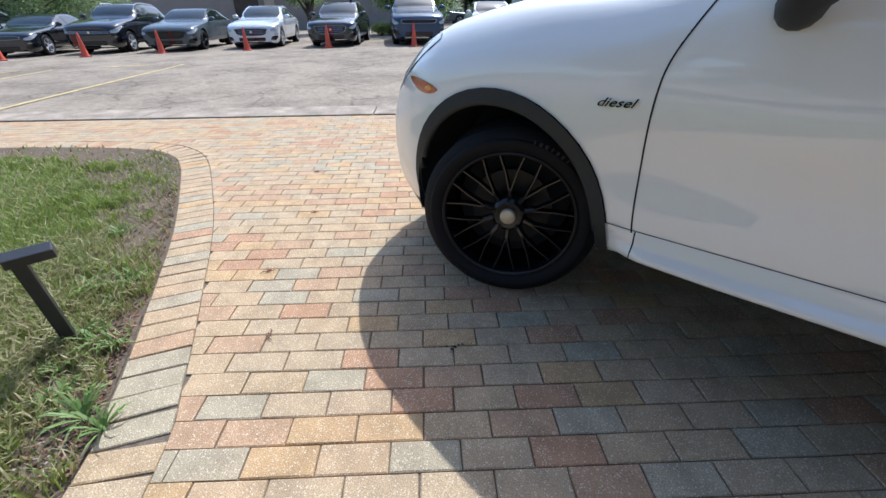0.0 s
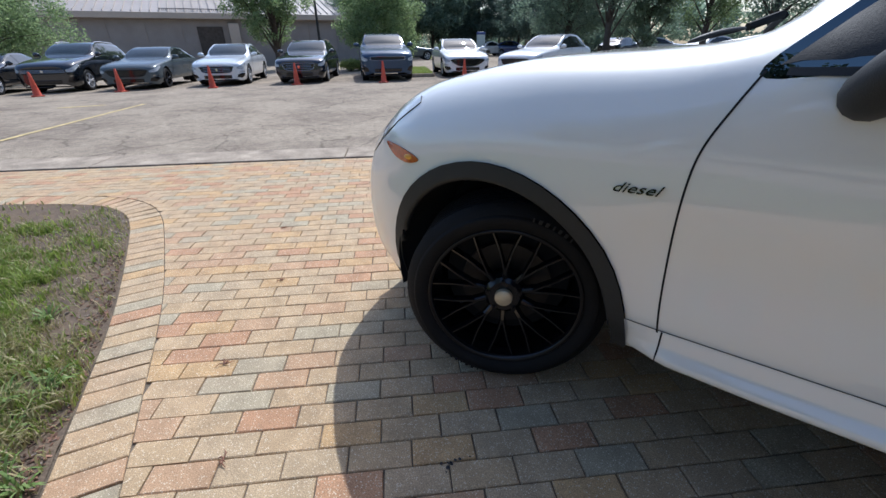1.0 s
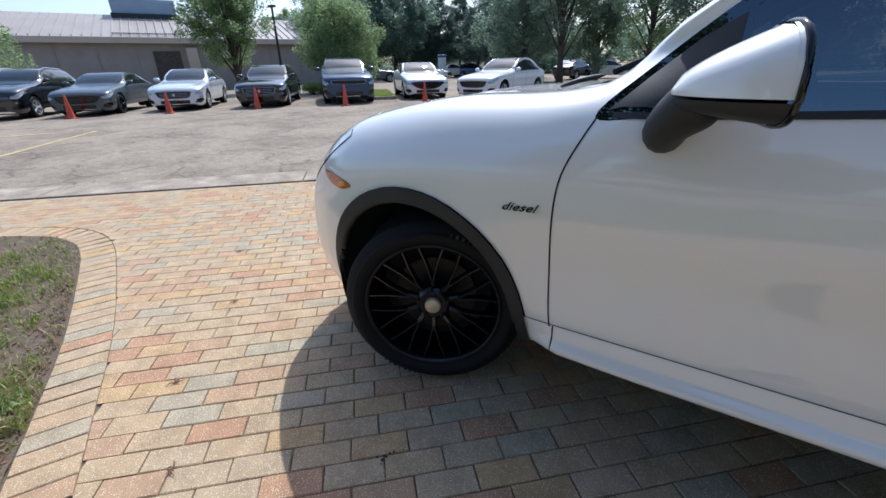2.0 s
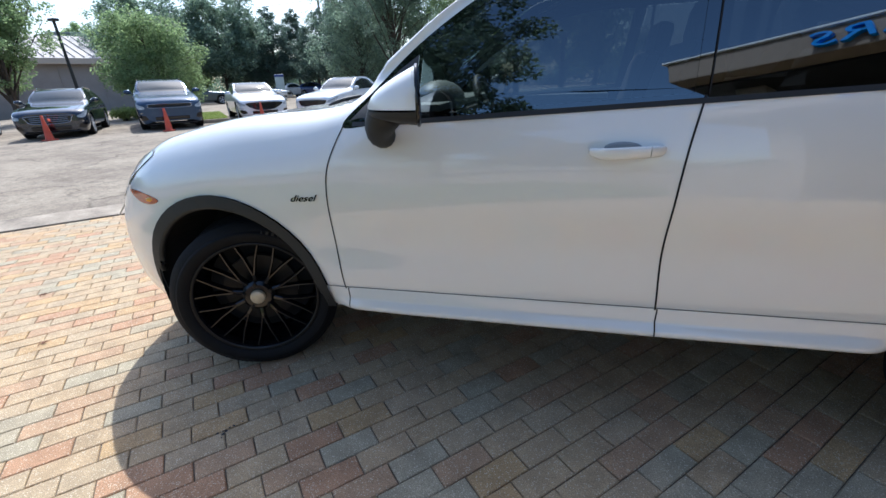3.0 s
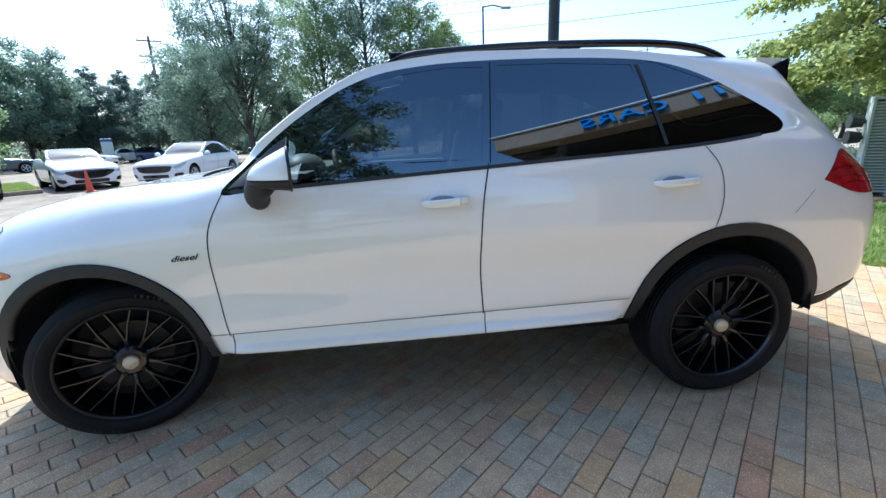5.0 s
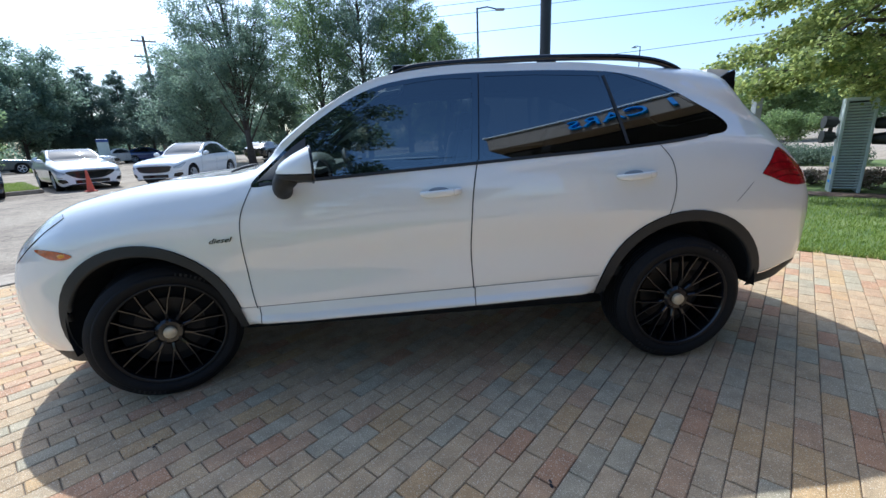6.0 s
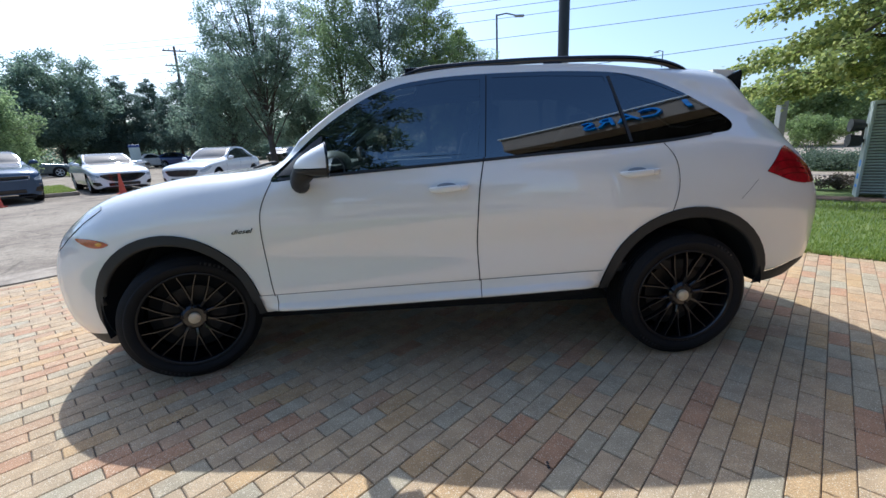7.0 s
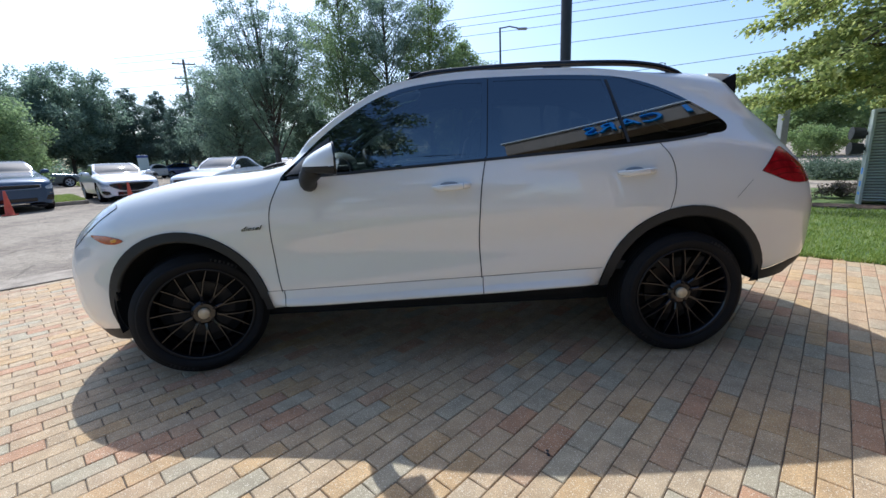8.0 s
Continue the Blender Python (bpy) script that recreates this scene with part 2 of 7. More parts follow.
PAVERS = paver_mat("paver_field", False)
SOIL = mat("bare_soil", (0.20, 0.148, 0.10), 0.97, vary=0.6, scale=7, spec=0.15, bump=1.0, bump_scale=34, second=(0.095, 0.072, 0.055))
YELLOWLINE = mat("worn_yellow_line", (0.55, 0.42, 0.19), 0.85, vary=0.3, scale=5)
CONE = mat("orange_cone_plastic", (0.58, 0.085, 0.04), 0.5, vary=0.18, scale=5)
BARK = mat("bark", (0.085, 0.068, 0.055), 0.9, vary=0.35, scale=5, bump=0.8, bump_scale=18)
BLACKMETAL = mat("black_painted_metal", (0.022, 0.023, 0.025), 0.5, vary=0.25, scale=10, bump=0.1)
# shade of the white handle recess, put into its colour
SHADEGREY = mat("handle_recess_shade", (0.26, 0.27, 0.28), 0.4, vary=0.05)
WETSTAIN = mat("dark_oil_stain", (0.03, 0.028, 0.03), 0.7, vary=0.3, scale=30)
TWIG = mat("dry_brown_twig", (0.23, 0.105, 0.065), 0.85, vary=0.3, scale=40)
CHIP = mat("pale_chips", (0.26, 0.22, 0.18), 0.9, vary=0.4, scale=20, island=0.5)
GREYMETAL = mat("grey_metal", (0.30, 0.31, 0.30), 0.5, vary=0.15, scale=6)
GRASS = leaf_mat("grass_blades", (0.16, 0.245, 0.035), (0.35, 0.41, 0.095), 0.45)
DRYGRASS = leaf_mat("dry_grass_blades", (0.24, 0.25, 0.08), (0.52, 0.43, 0.23), 0.3)
BARKBIT = mat("bark_bits", (0.17, 0.095, 0.06), 0.9, vary=0.4, scale=20, island=0.6)
WEED = leaf_mat("weed_leaves", (0.14, 0.24, 0.05), (0.27, 0.36, 0.11), 0.35)
# dark and mid greens are paled and blued: distant haze mixed into leaf colour
LEAFDARK = leaf_mat("hazed_green_leaves", (0.13, 0.195, 0.15), (0.30, 0.385, 0.26), 0.64)
LEAFMID = leaf_mat("mid_green_leaves", (0.15, 0.225, 0.105), (0.34, 0.43, 0.20), 0.64)
LEAFPINE = leaf_mat("pine_needles", (0.08, 0.125, 0.10), (0.175, 0.235, 0.175), 0.5)
# bright end includes sunlight on leaves, dark end the shaded crown interior
LEAFYELLOW = leaf_mat("yellow_green_leaves", (0.15, 0.22, 0.07), (0.56, 0.58, 0.19), 0.6)
LEAFLIGHT = leaf_mat("light_green_leaves", (0.14, 0.215, 0.08), (0.32, 0.40, 0.15), 0.6)
SHRUB = leaf_mat("shrub_leaves", (0.09, 0.10, 0.06), (0.24, 0.18, 0.15), 0.35)
LAWNBASE = mat("lawn_ground", (0.105, 0.16, 0.038), 0.95, vary=0.3, scale=2.5, bump=1.0, bump_scale=40, second=(0.14, 0.17, 0.05))
STUCCO = mat("grey_brown_block_wall", (0.33, 0.285, 0.25), 0.9, vary=0.12, scale=1.0, bump=0.3, bump_scale=20)
FASCIA = mat("tan_fascia", (0.52, 0.43, 0.34), 0.75, vary=0.08, scale=0.6)
FASCIADARK = mat("brown_tan_fascia", (0.31, 0.24, 0.19), 0.75, vary=0.08, scale=0.6)
ROOFMETAL = mat("standing_seam_roof", (0.40, 0.345, 0.295), 0.5, vary=0.1, scale=0.4)
BLUEGREY = mat("blue_grey_cladding", (0.33, 0.40, 0.48), 0.6, vary=0.08, scale=0.8)
SIGNBLUE = mat("blue_letters", (0.01, 0.28, 0.85), 0.4, vary=0.08)
SIGNGREY = mat("sign_grey_green_paint", (0.44, 0.49, 0.46), 0.55, vary=0.1, scale=3)
DARKGLASS = mat("dark_showroom_glass", (0.02, 0.024, 0.026), 0.06, vary=0.1, coat=0.5)
MULCH = mat("bark_mulch", (0.10, 0.065, 0.045), 0.95, vary=0.4, scale=15, bump=1.0, bump_scale=60)
WOODPOLE = mat("weathered_pole_wood", (0.16, 0.13, 0.105), 0.9, vary=0.2, scale=4, bump=0.4)


# ---- mesh tools ----
class MB:
    """Collects vertices and faces of one mesh."""

    def __init__(self):
        self.v, self.f = [], []

    def add(self, verts, faces):
        k = len(self.v)
        self.v += [tuple(p) for p in verts]
        self.f += [tuple(i + k for i in f) for f in faces]
        return self

    def box(self, c, s, bev=0.0, rot=None):
        """Chamfered box with centre c and size s; rot: a Matrix."""
        h = [max(a / 2, 1e-4) for a in s]
        b = min(bev, min(h) * 0.9)
        if b <= 0:
            pts = [Vector((x * h[0], y * h[1], z * h[2])) for x in (-1, 1) for y in (-1, 1) for z in (-1, 1)]
            fs = [(0, 1, 3, 2), (4, 6, 7, 5), (0, 4, 5, 1), (2, 3, 7, 6), (0, 2, 6, 4), (1, 5, 7, 3)]
        else:
            bm = bmesh.new()
            bmesh.ops.create_cube(bm, size=1.0)
            for q in bm.verts:
                q.co = Vector((q.co.x * 2 * h[0], q.co.y * 2 * h[1], q.co.z * 2 * h[2]))
            bmesh.ops.bevel(bm, geom=list(bm.edges), offset=b, segments=2, affect="EDGES", profile=0.6)
            bm.verts.index_update()
            pts = [q.co.copy() for q in bm.verts]
            fs = [tuple(q.index for q in f.verts) for f in bm.faces]
            bm.free()
        if rot is not None:
            pts = [rot @ p for p in pts]
        return self.add([p + Vector(c) for p in pts], fs)

    def tube(self, pts, r, n=10, caps=True, flat=1.0):
        """Round bar along points; r: one radius or one for each point; flat: squash across z."""
        pts = [Vector(p) for p in pts]
        rs = r if isinstance(r, (list, tuple)) else [r] * len(pts)
        rings = []
        up = Vector((0, 0, 1))
        for i, p in enumerate(pts):
            d = (pts[min(i + 1, len(pts) - 1)] - pts[max(i - 1, 0)]).normalized()
            a = d.cross(up if abs(d.z) < 0.95 else Vector((1, 0, 0))).normalized()
            b = a.cross(d).normalized()
            rings.append([p + a * math.cos(2 * math.pi * k / n) * rs[i] + b * math.sin(2 * math.pi * k / n) * rs[i] * flat for k in range(n)])
        vs = [q for ring in rings for q in ring]
        fs = [(i * n + k, i * n + (k + 1) % n, (i + 1) * n + (k + 1) % n, (i + 1) * n + k) for i in range(len(pts) - 1) for k in range(n)]
        if caps:
            fs += [tuple(range(n))[::-1], tuple((len(pts) - 1) * n + k for k in range(n))]
        return self.add(vs, fs)

    def lathe(self, prof, n=48, closed=False):
        """Turns (radius, y) pairs about the y axis."""
        m = len(prof)
        vs = [(r * math.cos(2 * math.pi * k / n), y, r * math.sin(2 * math.pi * k / n)) for k in range(n) for r, y in prof]
        fs = [(k * m + i, k * m + i + 1, (k + 1) % n * m + i + 1, (k + 1) % n * m + i) for k in range(n) for i in range(m - 1)]
        if closed:
            fs += [(k * m + m - 1, k * m, (k + 1) % n * m, (k + 1) % n * m + m - 1) for k in range(n)]
        return self.add(vs, fs)

    def ball(self, c, s, nu=16, nv=10):
        vs = [(c[0] + s[0] * math.sin(math.pi * j / nv) * math.cos(2 * math.pi * i / nu), c[1] + s[1] * math.sin(math.pi * j / nv) * math.sin(2 * math.pi * i / nu), c[2] + s[2] * math.cos(math.pi * j / nv)) for j in range(nv + 1) for i in range(nu)]
        fs = [(j * nu + i, (j + 1) * nu + i, (j + 1) * nu + (i + 1) % nu, j * nu + (i + 1) % nu) for j in range(nv) for i in range(nu)]
        return self.add(vs, fs)

    def prism(self, poly, z0, z1):
        n = len(poly)
        vs = [(x, y, z0) for x, y in poly] + [(x, y, z1) for x, y in poly]
        return self.add(vs, [tuple(range(n))[::-1], tuple(range(n, 2 * n))] + [(i, (i + 1) % n, n + (i + 1) % n, n + i) for i in range(n)])


def mesh_of(name, mb, material, smooth=False, normals=None):
    me = bpy.data.meshes.new(name)
    me.from_pydata(mb.v, [], mb.f)
    me.materials.append(material)
    if smooth:
        me.polygons.foreach_set("use_smooth", [True] * len(me.polygons))
    me.update()
    if smooth == "angle":
        me.set_sharp_from_angle(angle=radians(38))
    if normals is not None:
        me.normals_split_custom_set_from_vertices(normals)
    return me


def part(name, mb, material, parent=None, label="", smooth=False, normals=None):
    ob = new(name, mesh_of(name, mb, material, smooth, normals))
    if parent is not None:
        ob.parent = parent
    if label:
        ob["label"] = label
    return ob


def thing(name, label, category, group="", at=None):
    e = new(name)
    e.empty_display_size = 0.1
    if at is not None:
        e.matrix_basis = at
    return tagged(e, label, category, group)


def inside(px, py, poly):
    """Even-odd test of points against a polygon, with numpy."""
    px, py = np.asarray(px), np.asarray(py)
    hit = np.zeros(px.shape, bool)
    n = len(poly)
    for i in range(n):
        x0, y0 = poly[i]
        x1, y1 = poly[(i + 1) % n]
        if y0 == y1:
            continue
        c = (y0 > py) != (y1 > py)
        hit ^= c & (px < (x1 - x0) * (py - y0) / (y1 - y0) + x0)
    return hit


def spline(pts, n=10, closed=False):
    """Catmull-Rom through 2D or 3D points."""
    p = [np.array(q, float) for q in pts]
    k = len(p)
    out = []
    for i in range(k if closed else k - 1):
        a, b, c, d = (p[(i + j) % k] if closed else p[min(max(i + j, 0), k - 1)] for j in (-1, 0, 1, 2))
        for u in np.arange(n) / n:
            out.append(tuple(0.5 * (2 * b + (c - a) * u + (2 * a - 5 * b + 4 * c - d) * u * u + (3 * b - a - 3 * c + d) * u ** 3)))
    if not closed:
        out.append(tuple(p[-1]))
    return out


class Loft:
    """A car body as sections across x: eight points (half width, height) from sill to top centre at each station."""

    def __init__(self, rows, zmap=None):
        self.x = np.array([r[0] for r in rows], float)
        self.c = np.array([r[1] for r in rows], float)
        if zmap:
            self.c[:, :, 1] = zmap(self.c[:, :, 1])
        h = np.diff(self.x)[:, None, None]
        d = np.diff(self.c, axis=0) / h
        m = np.zeros_like(self.c)
        m[0], m[-1] = d[0], d[-1]
        same = d[:-1] * d[1:] > 0
        w1, w2 = 2 * h[1:] + h[:-1], h[1:] + 2 * h[:-1]
        m[1:-1] = np.where(same, (w1 + w2) / (w1 / np.where(same, d[:-1], 1) + w2 / np.where(same, d[1:], 1)), 0)
        self.m = m

    def ctrl(self, x):
        x = np.clip(x, self.x[0], self.x[-1])
        i = np.clip(np.searchsorted(self.x, x) - 1, 0, len(self.x) - 2)
        h = (self.x[i + 1] - self.x[i])
        u = ((x - self.x[i]) / h)[:, None, None]
        h = h[:, None, None]
        return (2 * u ** 3 - 3 * u ** 2 + 1) * self.c[i] + (u ** 3 - 2 * u ** 2 + u) * h * self.m[i] + (3 * u ** 2 - 2 * u ** 3) * self.c[i + 1] + (u ** 3 - u ** 2) * h * self.m[i + 1]

    def at(self, x, s):
        """Points on the left side (y negative) at stations x and heights s (0 to 7)."""
        x, s = np.atleast_1d(np.asarray(x, float)), np.atleast_1d(np.asarray(s, float))
        c = self.ctrl(x)
        k = np.clip(np.floor(s).astype(int), 0, 6)
        u = (s - k)[:, None]
        r = np.arange(len(x))
        p1, p2 = c[r, k], c[r, k + 1]
        p0 = np.where((k > 0)[:, None], c[r, np.maximum(k - 1, 0)], 2 * p1 - p2)
        p3 = np.where((k < 6)[:, None], c[r, np.minimum(k + 2, 7)], p2 * np.array([-1, 1]) + 0 * p2)
        mirror_p = c[r, 6] * np.array([-1, 1])
        p3 = np.where((k == 6)[:, None], mirror_p, p3)
        q = 0.5 * (2 * p1 + (p2 - p0) * u + (2 * p0 - 5 * p1 + 4 * p2 - p3) * u ** 2 + (3 * p1 - p0 - 3 * p2 + p3) * u ** 3)
        return np.stack([x, -q[:, 0], q[:, 1]], 1)

    def normal(self, x, s):
        x, s = np.asarray(x, float), np.asarray(s, float)
        e = 0.004
        lo, hi = self.x[0], self.x[-1]
        dx = self.at(np.minimum(x + e, hi), s) - self.at(np.maximum(x - e, lo), s)
        ds = self.at(x, np.minimum(s + 0.03, 7.0)) - self.at(x, np.maximum(s - 0.03, 0.0))
        n = np.cross(dx, ds)
        ln = np.linalg.norm(n, axis=1, keepdims=True)
        return n / np.maximum(ln, 1e-9)

    def s_of(self, x, z):
        """The s at which the section at x has the height z."""
        x, z = np.atleast_1d(np.asarray(x, float)), np.atleast_1d(np.asarray(z, float))
        ss = np.linspace(0, 7, 141)
        out = []
        for a, b in zip(x, z):
            zz = np.maximum.accumulate(self.at(np.full(141, a), ss)[:, 2]) + np.arange(141) * 1e-7
            out.append(float(np.interp(b, zz, ss)))
        return np.array(out)

    def poly(self, pts):
        """(x, z) outline to (x, s)."""
        p = np.array(pts, float)
        return list(zip(p[:, 0].tolist(), self.s_of(p[:, 0], p[:, 1]).tolist()))


def shell(loft, regions, gx, gs, cuts):
    """Triangulates the body's left side with the outlines of regions as edges. Gives label: (xs, faces of (x, s) indices)."""
    K = 0.22
    pts, edges = [], []
    polys = []
    for name, poly in regions:
        k = len(pts)
        pts += [Vector((a, b * K)) for a, b in poly]
        edges += [(k + i, k + (i + 1) % len(poly)) for i in range(len(poly))]
        polys.append((name, poly))
    x0, x1 = loft.x[0], loft.x[-1]
    k = len(pts)
    bx = [(x, 0.0) for x in gx] + [(x1, s) for s in gs[1:]] + [(x, 7.0) for x in gx[::-1][1:]] + [(x0, s) for s in gs[::-1][1:-1]]
    pts += [Vector((a, b * K)) for a, b in bx]
    edges += [(k + i, k + (i + 1) % len(bx)) for i in range(len(bx))]
    allp = np.array([(p.x, p.y) for p in pts])
    for i, x in enumerate(gx[1:-1]):
        for s in gs[1:-1]:
            q = (x, s * K)
            if np.min((allp[:, 0] - q[0]) ** 2 + (allp[:, 1] - q[1]) ** 2) > 0.008 ** 2:
                pts.append(Vector(q))
    from mathutils import geometry
    vo, _, fo, *_ = geometry.delaunay_2d_cdt(pts, edges, [], 0, 1e-6)
    xs = np.array([v.x for v in vo])
    ss = np.clip(np.array([v.y / K for v in vo]), 0, 7)
    fo = np.array([tuple(f) for f in fo if len(f) == 3])
    cx, cs = xs[fo].mean(1), ss[fo].mean(1)
    lab = np.full(len(fo), "body", dtype=object)
    for name, poly in polys:
        lab[inside(cx, cs, poly)] = name
    out = {}
    for name in set(lab):
        if name in cuts:
            continue
        ff = fo[lab == name]
        ids, inv = np.unique(ff, return_inverse=True)
        out[name] = (xs[ids], ss[ids], inv.reshape(-1, 3))
    return out


def pane_normals(p):
    """One smooth field of normals for all panes of a side: their gentle bow, so that reflections run on from pane to pane."""
    x, z = p[:, 0], p[:, 2] - 1.4
    n = np.stack([0.023 - 0.006 * x + 0.014 * x * x, -np.ones(len(p)), 0.276 + 0.034 * x + 0.323 * z], 1)
    return n / np.linalg.norm(n, axis=1, keepdims=True)


def shell_part(name, loft, piece, material, parent, side=1, off=0.0, label="", fair=None):
    xs, ss, f = piece
    p, n = loft.at(xs, ss), loft.normal(xs, ss)
    if fair:
        n = fair(p)
    p = p + n * off
    if side < 0:
        p, n, f = p * np.array([1, -1, 1]), n * np.array([1, -1, 1]), f[:, ::-1]
    mb = MB().add(p.tolist(), [tuple(int(i) for i in t) for t in f])
    return part(name, mb, material, parent, label, True, n.tolist())


def ribbon(loft, line, width, off=0.0015, side=1):
    """A thin strip along a line of (x, s) on the body."""
    a = np.array(line)
    p, n = loft.at(a[:, 0], a[:, 1]), loft.normal(a[:, 0], a[:, 1])
    t = np.gradient(p, axis=0)
    w = np.cross(n, t)
    w /= np.linalg.norm(w, axis=1, keepdims=True)
    q = np.concatenate([p + n * off + w * width / 2, p + n * off - w * width / 2])
    if side < 0:
        q = q * np.array([1, -1, 1])
    k = len(a)
    return MB().add(q.tolist(), [(i, i + 1, k + i + 1, k + i) for i in range(k - 1)])


# ---- ground ----
KN = Vector((-0.7071, 0.7071))  # away from the paving, across the kerb
KU = Vector((0.7071, 0.7071))  # along the kerb and the paver rows
KERB = Vector((-6.05, 0.10))  # a point on the kerb line


def rise(x, y):
    """Height of the car park: it climbs gently away from the kerb, more so along it."""
    p = Vector((x, y)) - KERB
    d, a = min(max(p.dot(KN) - 0.6, 0.0), 30.0), min(max(p.dot(KU), -12.0), 1.0)
    return d * (0.0075 + 0.00105 * (a - 1.0))


g = MB()
dist = [-700, -60, 0.0, 0.6, 3, 5.5, 8, 10, 12, 14, 17, 20, 25, 30.6, 60, 150, 900]
along = [-900, -60, -25, -12, -10, -8, -6, -4, -2, -0.5, 1, 10, 25, 60, 900]
for d in dist:
    for a in along:
        p = KERB + KN * d + KU * a
        z = -0.075 if d < 0.3 else rise(p.x, p.y) if d > 0.7 else -0.004
        g.v.append((p.x, p.y, z))
n = len(along)
g.f += [(i * n + k, i * n + k + 1, (i + 1) * n + k + 1, (i + 1) * n + k) for i in range(len(dist) - 1) for k in range(n - 1)]
tagged(part("ground", g, ASPHALT), "pale worn asphalt of the car park", "ground", kind="structure")
kb = MB()
for i in range(-8, 9):
    c = KERB + KN * 0.31 + KU * (i * 3.0)
    kb.box((c.x, c.y, -0.03), (2.985, 0.575, 0.075), 0.012, Matrix.Rotation(radians(45), 3, "Z"))
tagged(part("kerb", kb, CONCRETE), "pale concrete gutter strip along the paving", "kerb", kind="structure")

# edge of the lawn island, from beside the camera round its nose and back along the kerb
EDGE = [(2.3, -8.9), (1.9, -7.3), (1.3, -6.1), (0.5, -5.0), (-0.35, -3.95), (-1.15, -3.05), (-1.81, -2.47), (-2.11, -2.29), (-2.58, -2.06), (-3.34, -1.715), (-4.27, -1.375), (-4.73, -1.235), (-5.05, -1.20), (-5.35, -1.255), (-5.72, -1.46), (-6.19, -1.83), (-6.70, -2.30), (-8.0, -3.60), (-10.5, -6.1)]
LAWN = spline(EDGE, 12)
LAWN_POLY = LAWN + [(-10.5, -8.9)]


def offset_line(line, d):
    """Moves a line sideways, to the right of its way."""
    a = np.array(line)
    t = np.gradient(a, axis=0)
    t /= np.linalg.norm(t, axis=1, keepdims=True)
    return a + np.stack([t[:, 1], -t[:, 0]], 1) * d


BAND = 0.225
OUTER = offset_line(LAWN, BAND)
GR = Vector((4.20, 0.78))  # a point on the edge of the lawn beyond the car's tail
OUTER_POLY = [tuple(p) for p in OUTER] + [(-10.5, -8.9)]


def paved(x, y):
    p = Vector((x, y))
    return (p - KERB).dot(KN) < -0.02 and (p - GR).dot(KU) < 0.0


pv = MB()
bed = MB().prism([(a.x, a.y) for a in (KERB - KU * 9 - KN * 9, KERB + KU * 8.05 - KN * 9, KERB + KU * 8.05, KERB - KU * 9)], -0.07, -0.0085)
pave = tagged(part("pavement", bed, JOINT), "driveway of mixed tan, pink and grey pavers", "paving", kind="structure")

PL, PW, GAP, END = 0.2125, 0.1012, 0.0040, 0.0050


def paver_mesh(l, w, seed):
    """One paver with chamfered, slightly uneven edges; top at z = 0."""
    rr = random.Random(seed)
    c = 0.0035
    vs = []
    for z, ins in ((-0.05, 0.0), (-c, 0.0), (0.0, c)):
        for sx, sy in ((-1, -1), (1, -1), (1, 1), (-1, 1)):
            j = 0.0012
            vs.append((sx * (l / 2 - ins) + rr.uniform(-j, j), sy * (w / 2 - ins) + rr.uniform(-j, j), z + (rr.uniform(-0.0008, 0.0008) if z == 0 else 0)))
    fs = [(8, 9, 10, 11)] + [(k * 4 + i, k * 4 + (i + 1) % 4, k * 4 + 4 + (i + 1) % 4, k * 4 + 4 + i) for k in range(2) for i in range(4)]
    return vs, fs


def clip_poly(poly, keep):
    """Clips a convex polygon by a half-plane: keep(p) >= 0."""
    out = []
    for i, a in enumerate(poly):
        b = poly[(i + 1) % len(poly)]
        ka, kb_ = keep(a), keep(b)
        if ka >= 0:
            out.append(a)
        if (ka >= 0) != (kb_ >= 0):
            t = ka / (ka - kb_)
            out.append((a[0] + (b[0] - a[0]) * t, a[1] + (b[1] - a[1]) * t))
    return out


rp = random.Random(5)
cands = []
out_np = np.array(OUTER)
seg_t = np.gradient(out_np, axis=0)
seg_n = np.stack([seg_t[:, 1], -seg_t[:, 0]], 1)
seg_n /= np.linalg.norm(seg_n, axis=1, keepdims=True)
ROT45 = Matrix.Rotation(radians(45), 3, "Z")
cand_grid = []
for row in range(-56, 80):
    c = 0.392 + row * PW  # across the rows: (x - y) / sqrt 2
    ph = 0.5 * (row % 2) + rp.uniform(-0.06, 0.06)
    for k in range(-38, 40):
        r = -2.03 + (k + ph) * PL
        x, y = (r + c) * 0.7071, (r - c) * 0.7071
        if not paved(x, y) or y < -8.5 or x < -9.5 or (Vector((x, y)) - KERB).dot(KN) > -0.055:
            continue
        cand_grid.append((x, y, r, c))
IN_ISLAND = inside([q_[0] for q_ in cand_grid], [q_[1] for q_ in cand_grid], OUTER_POLY)
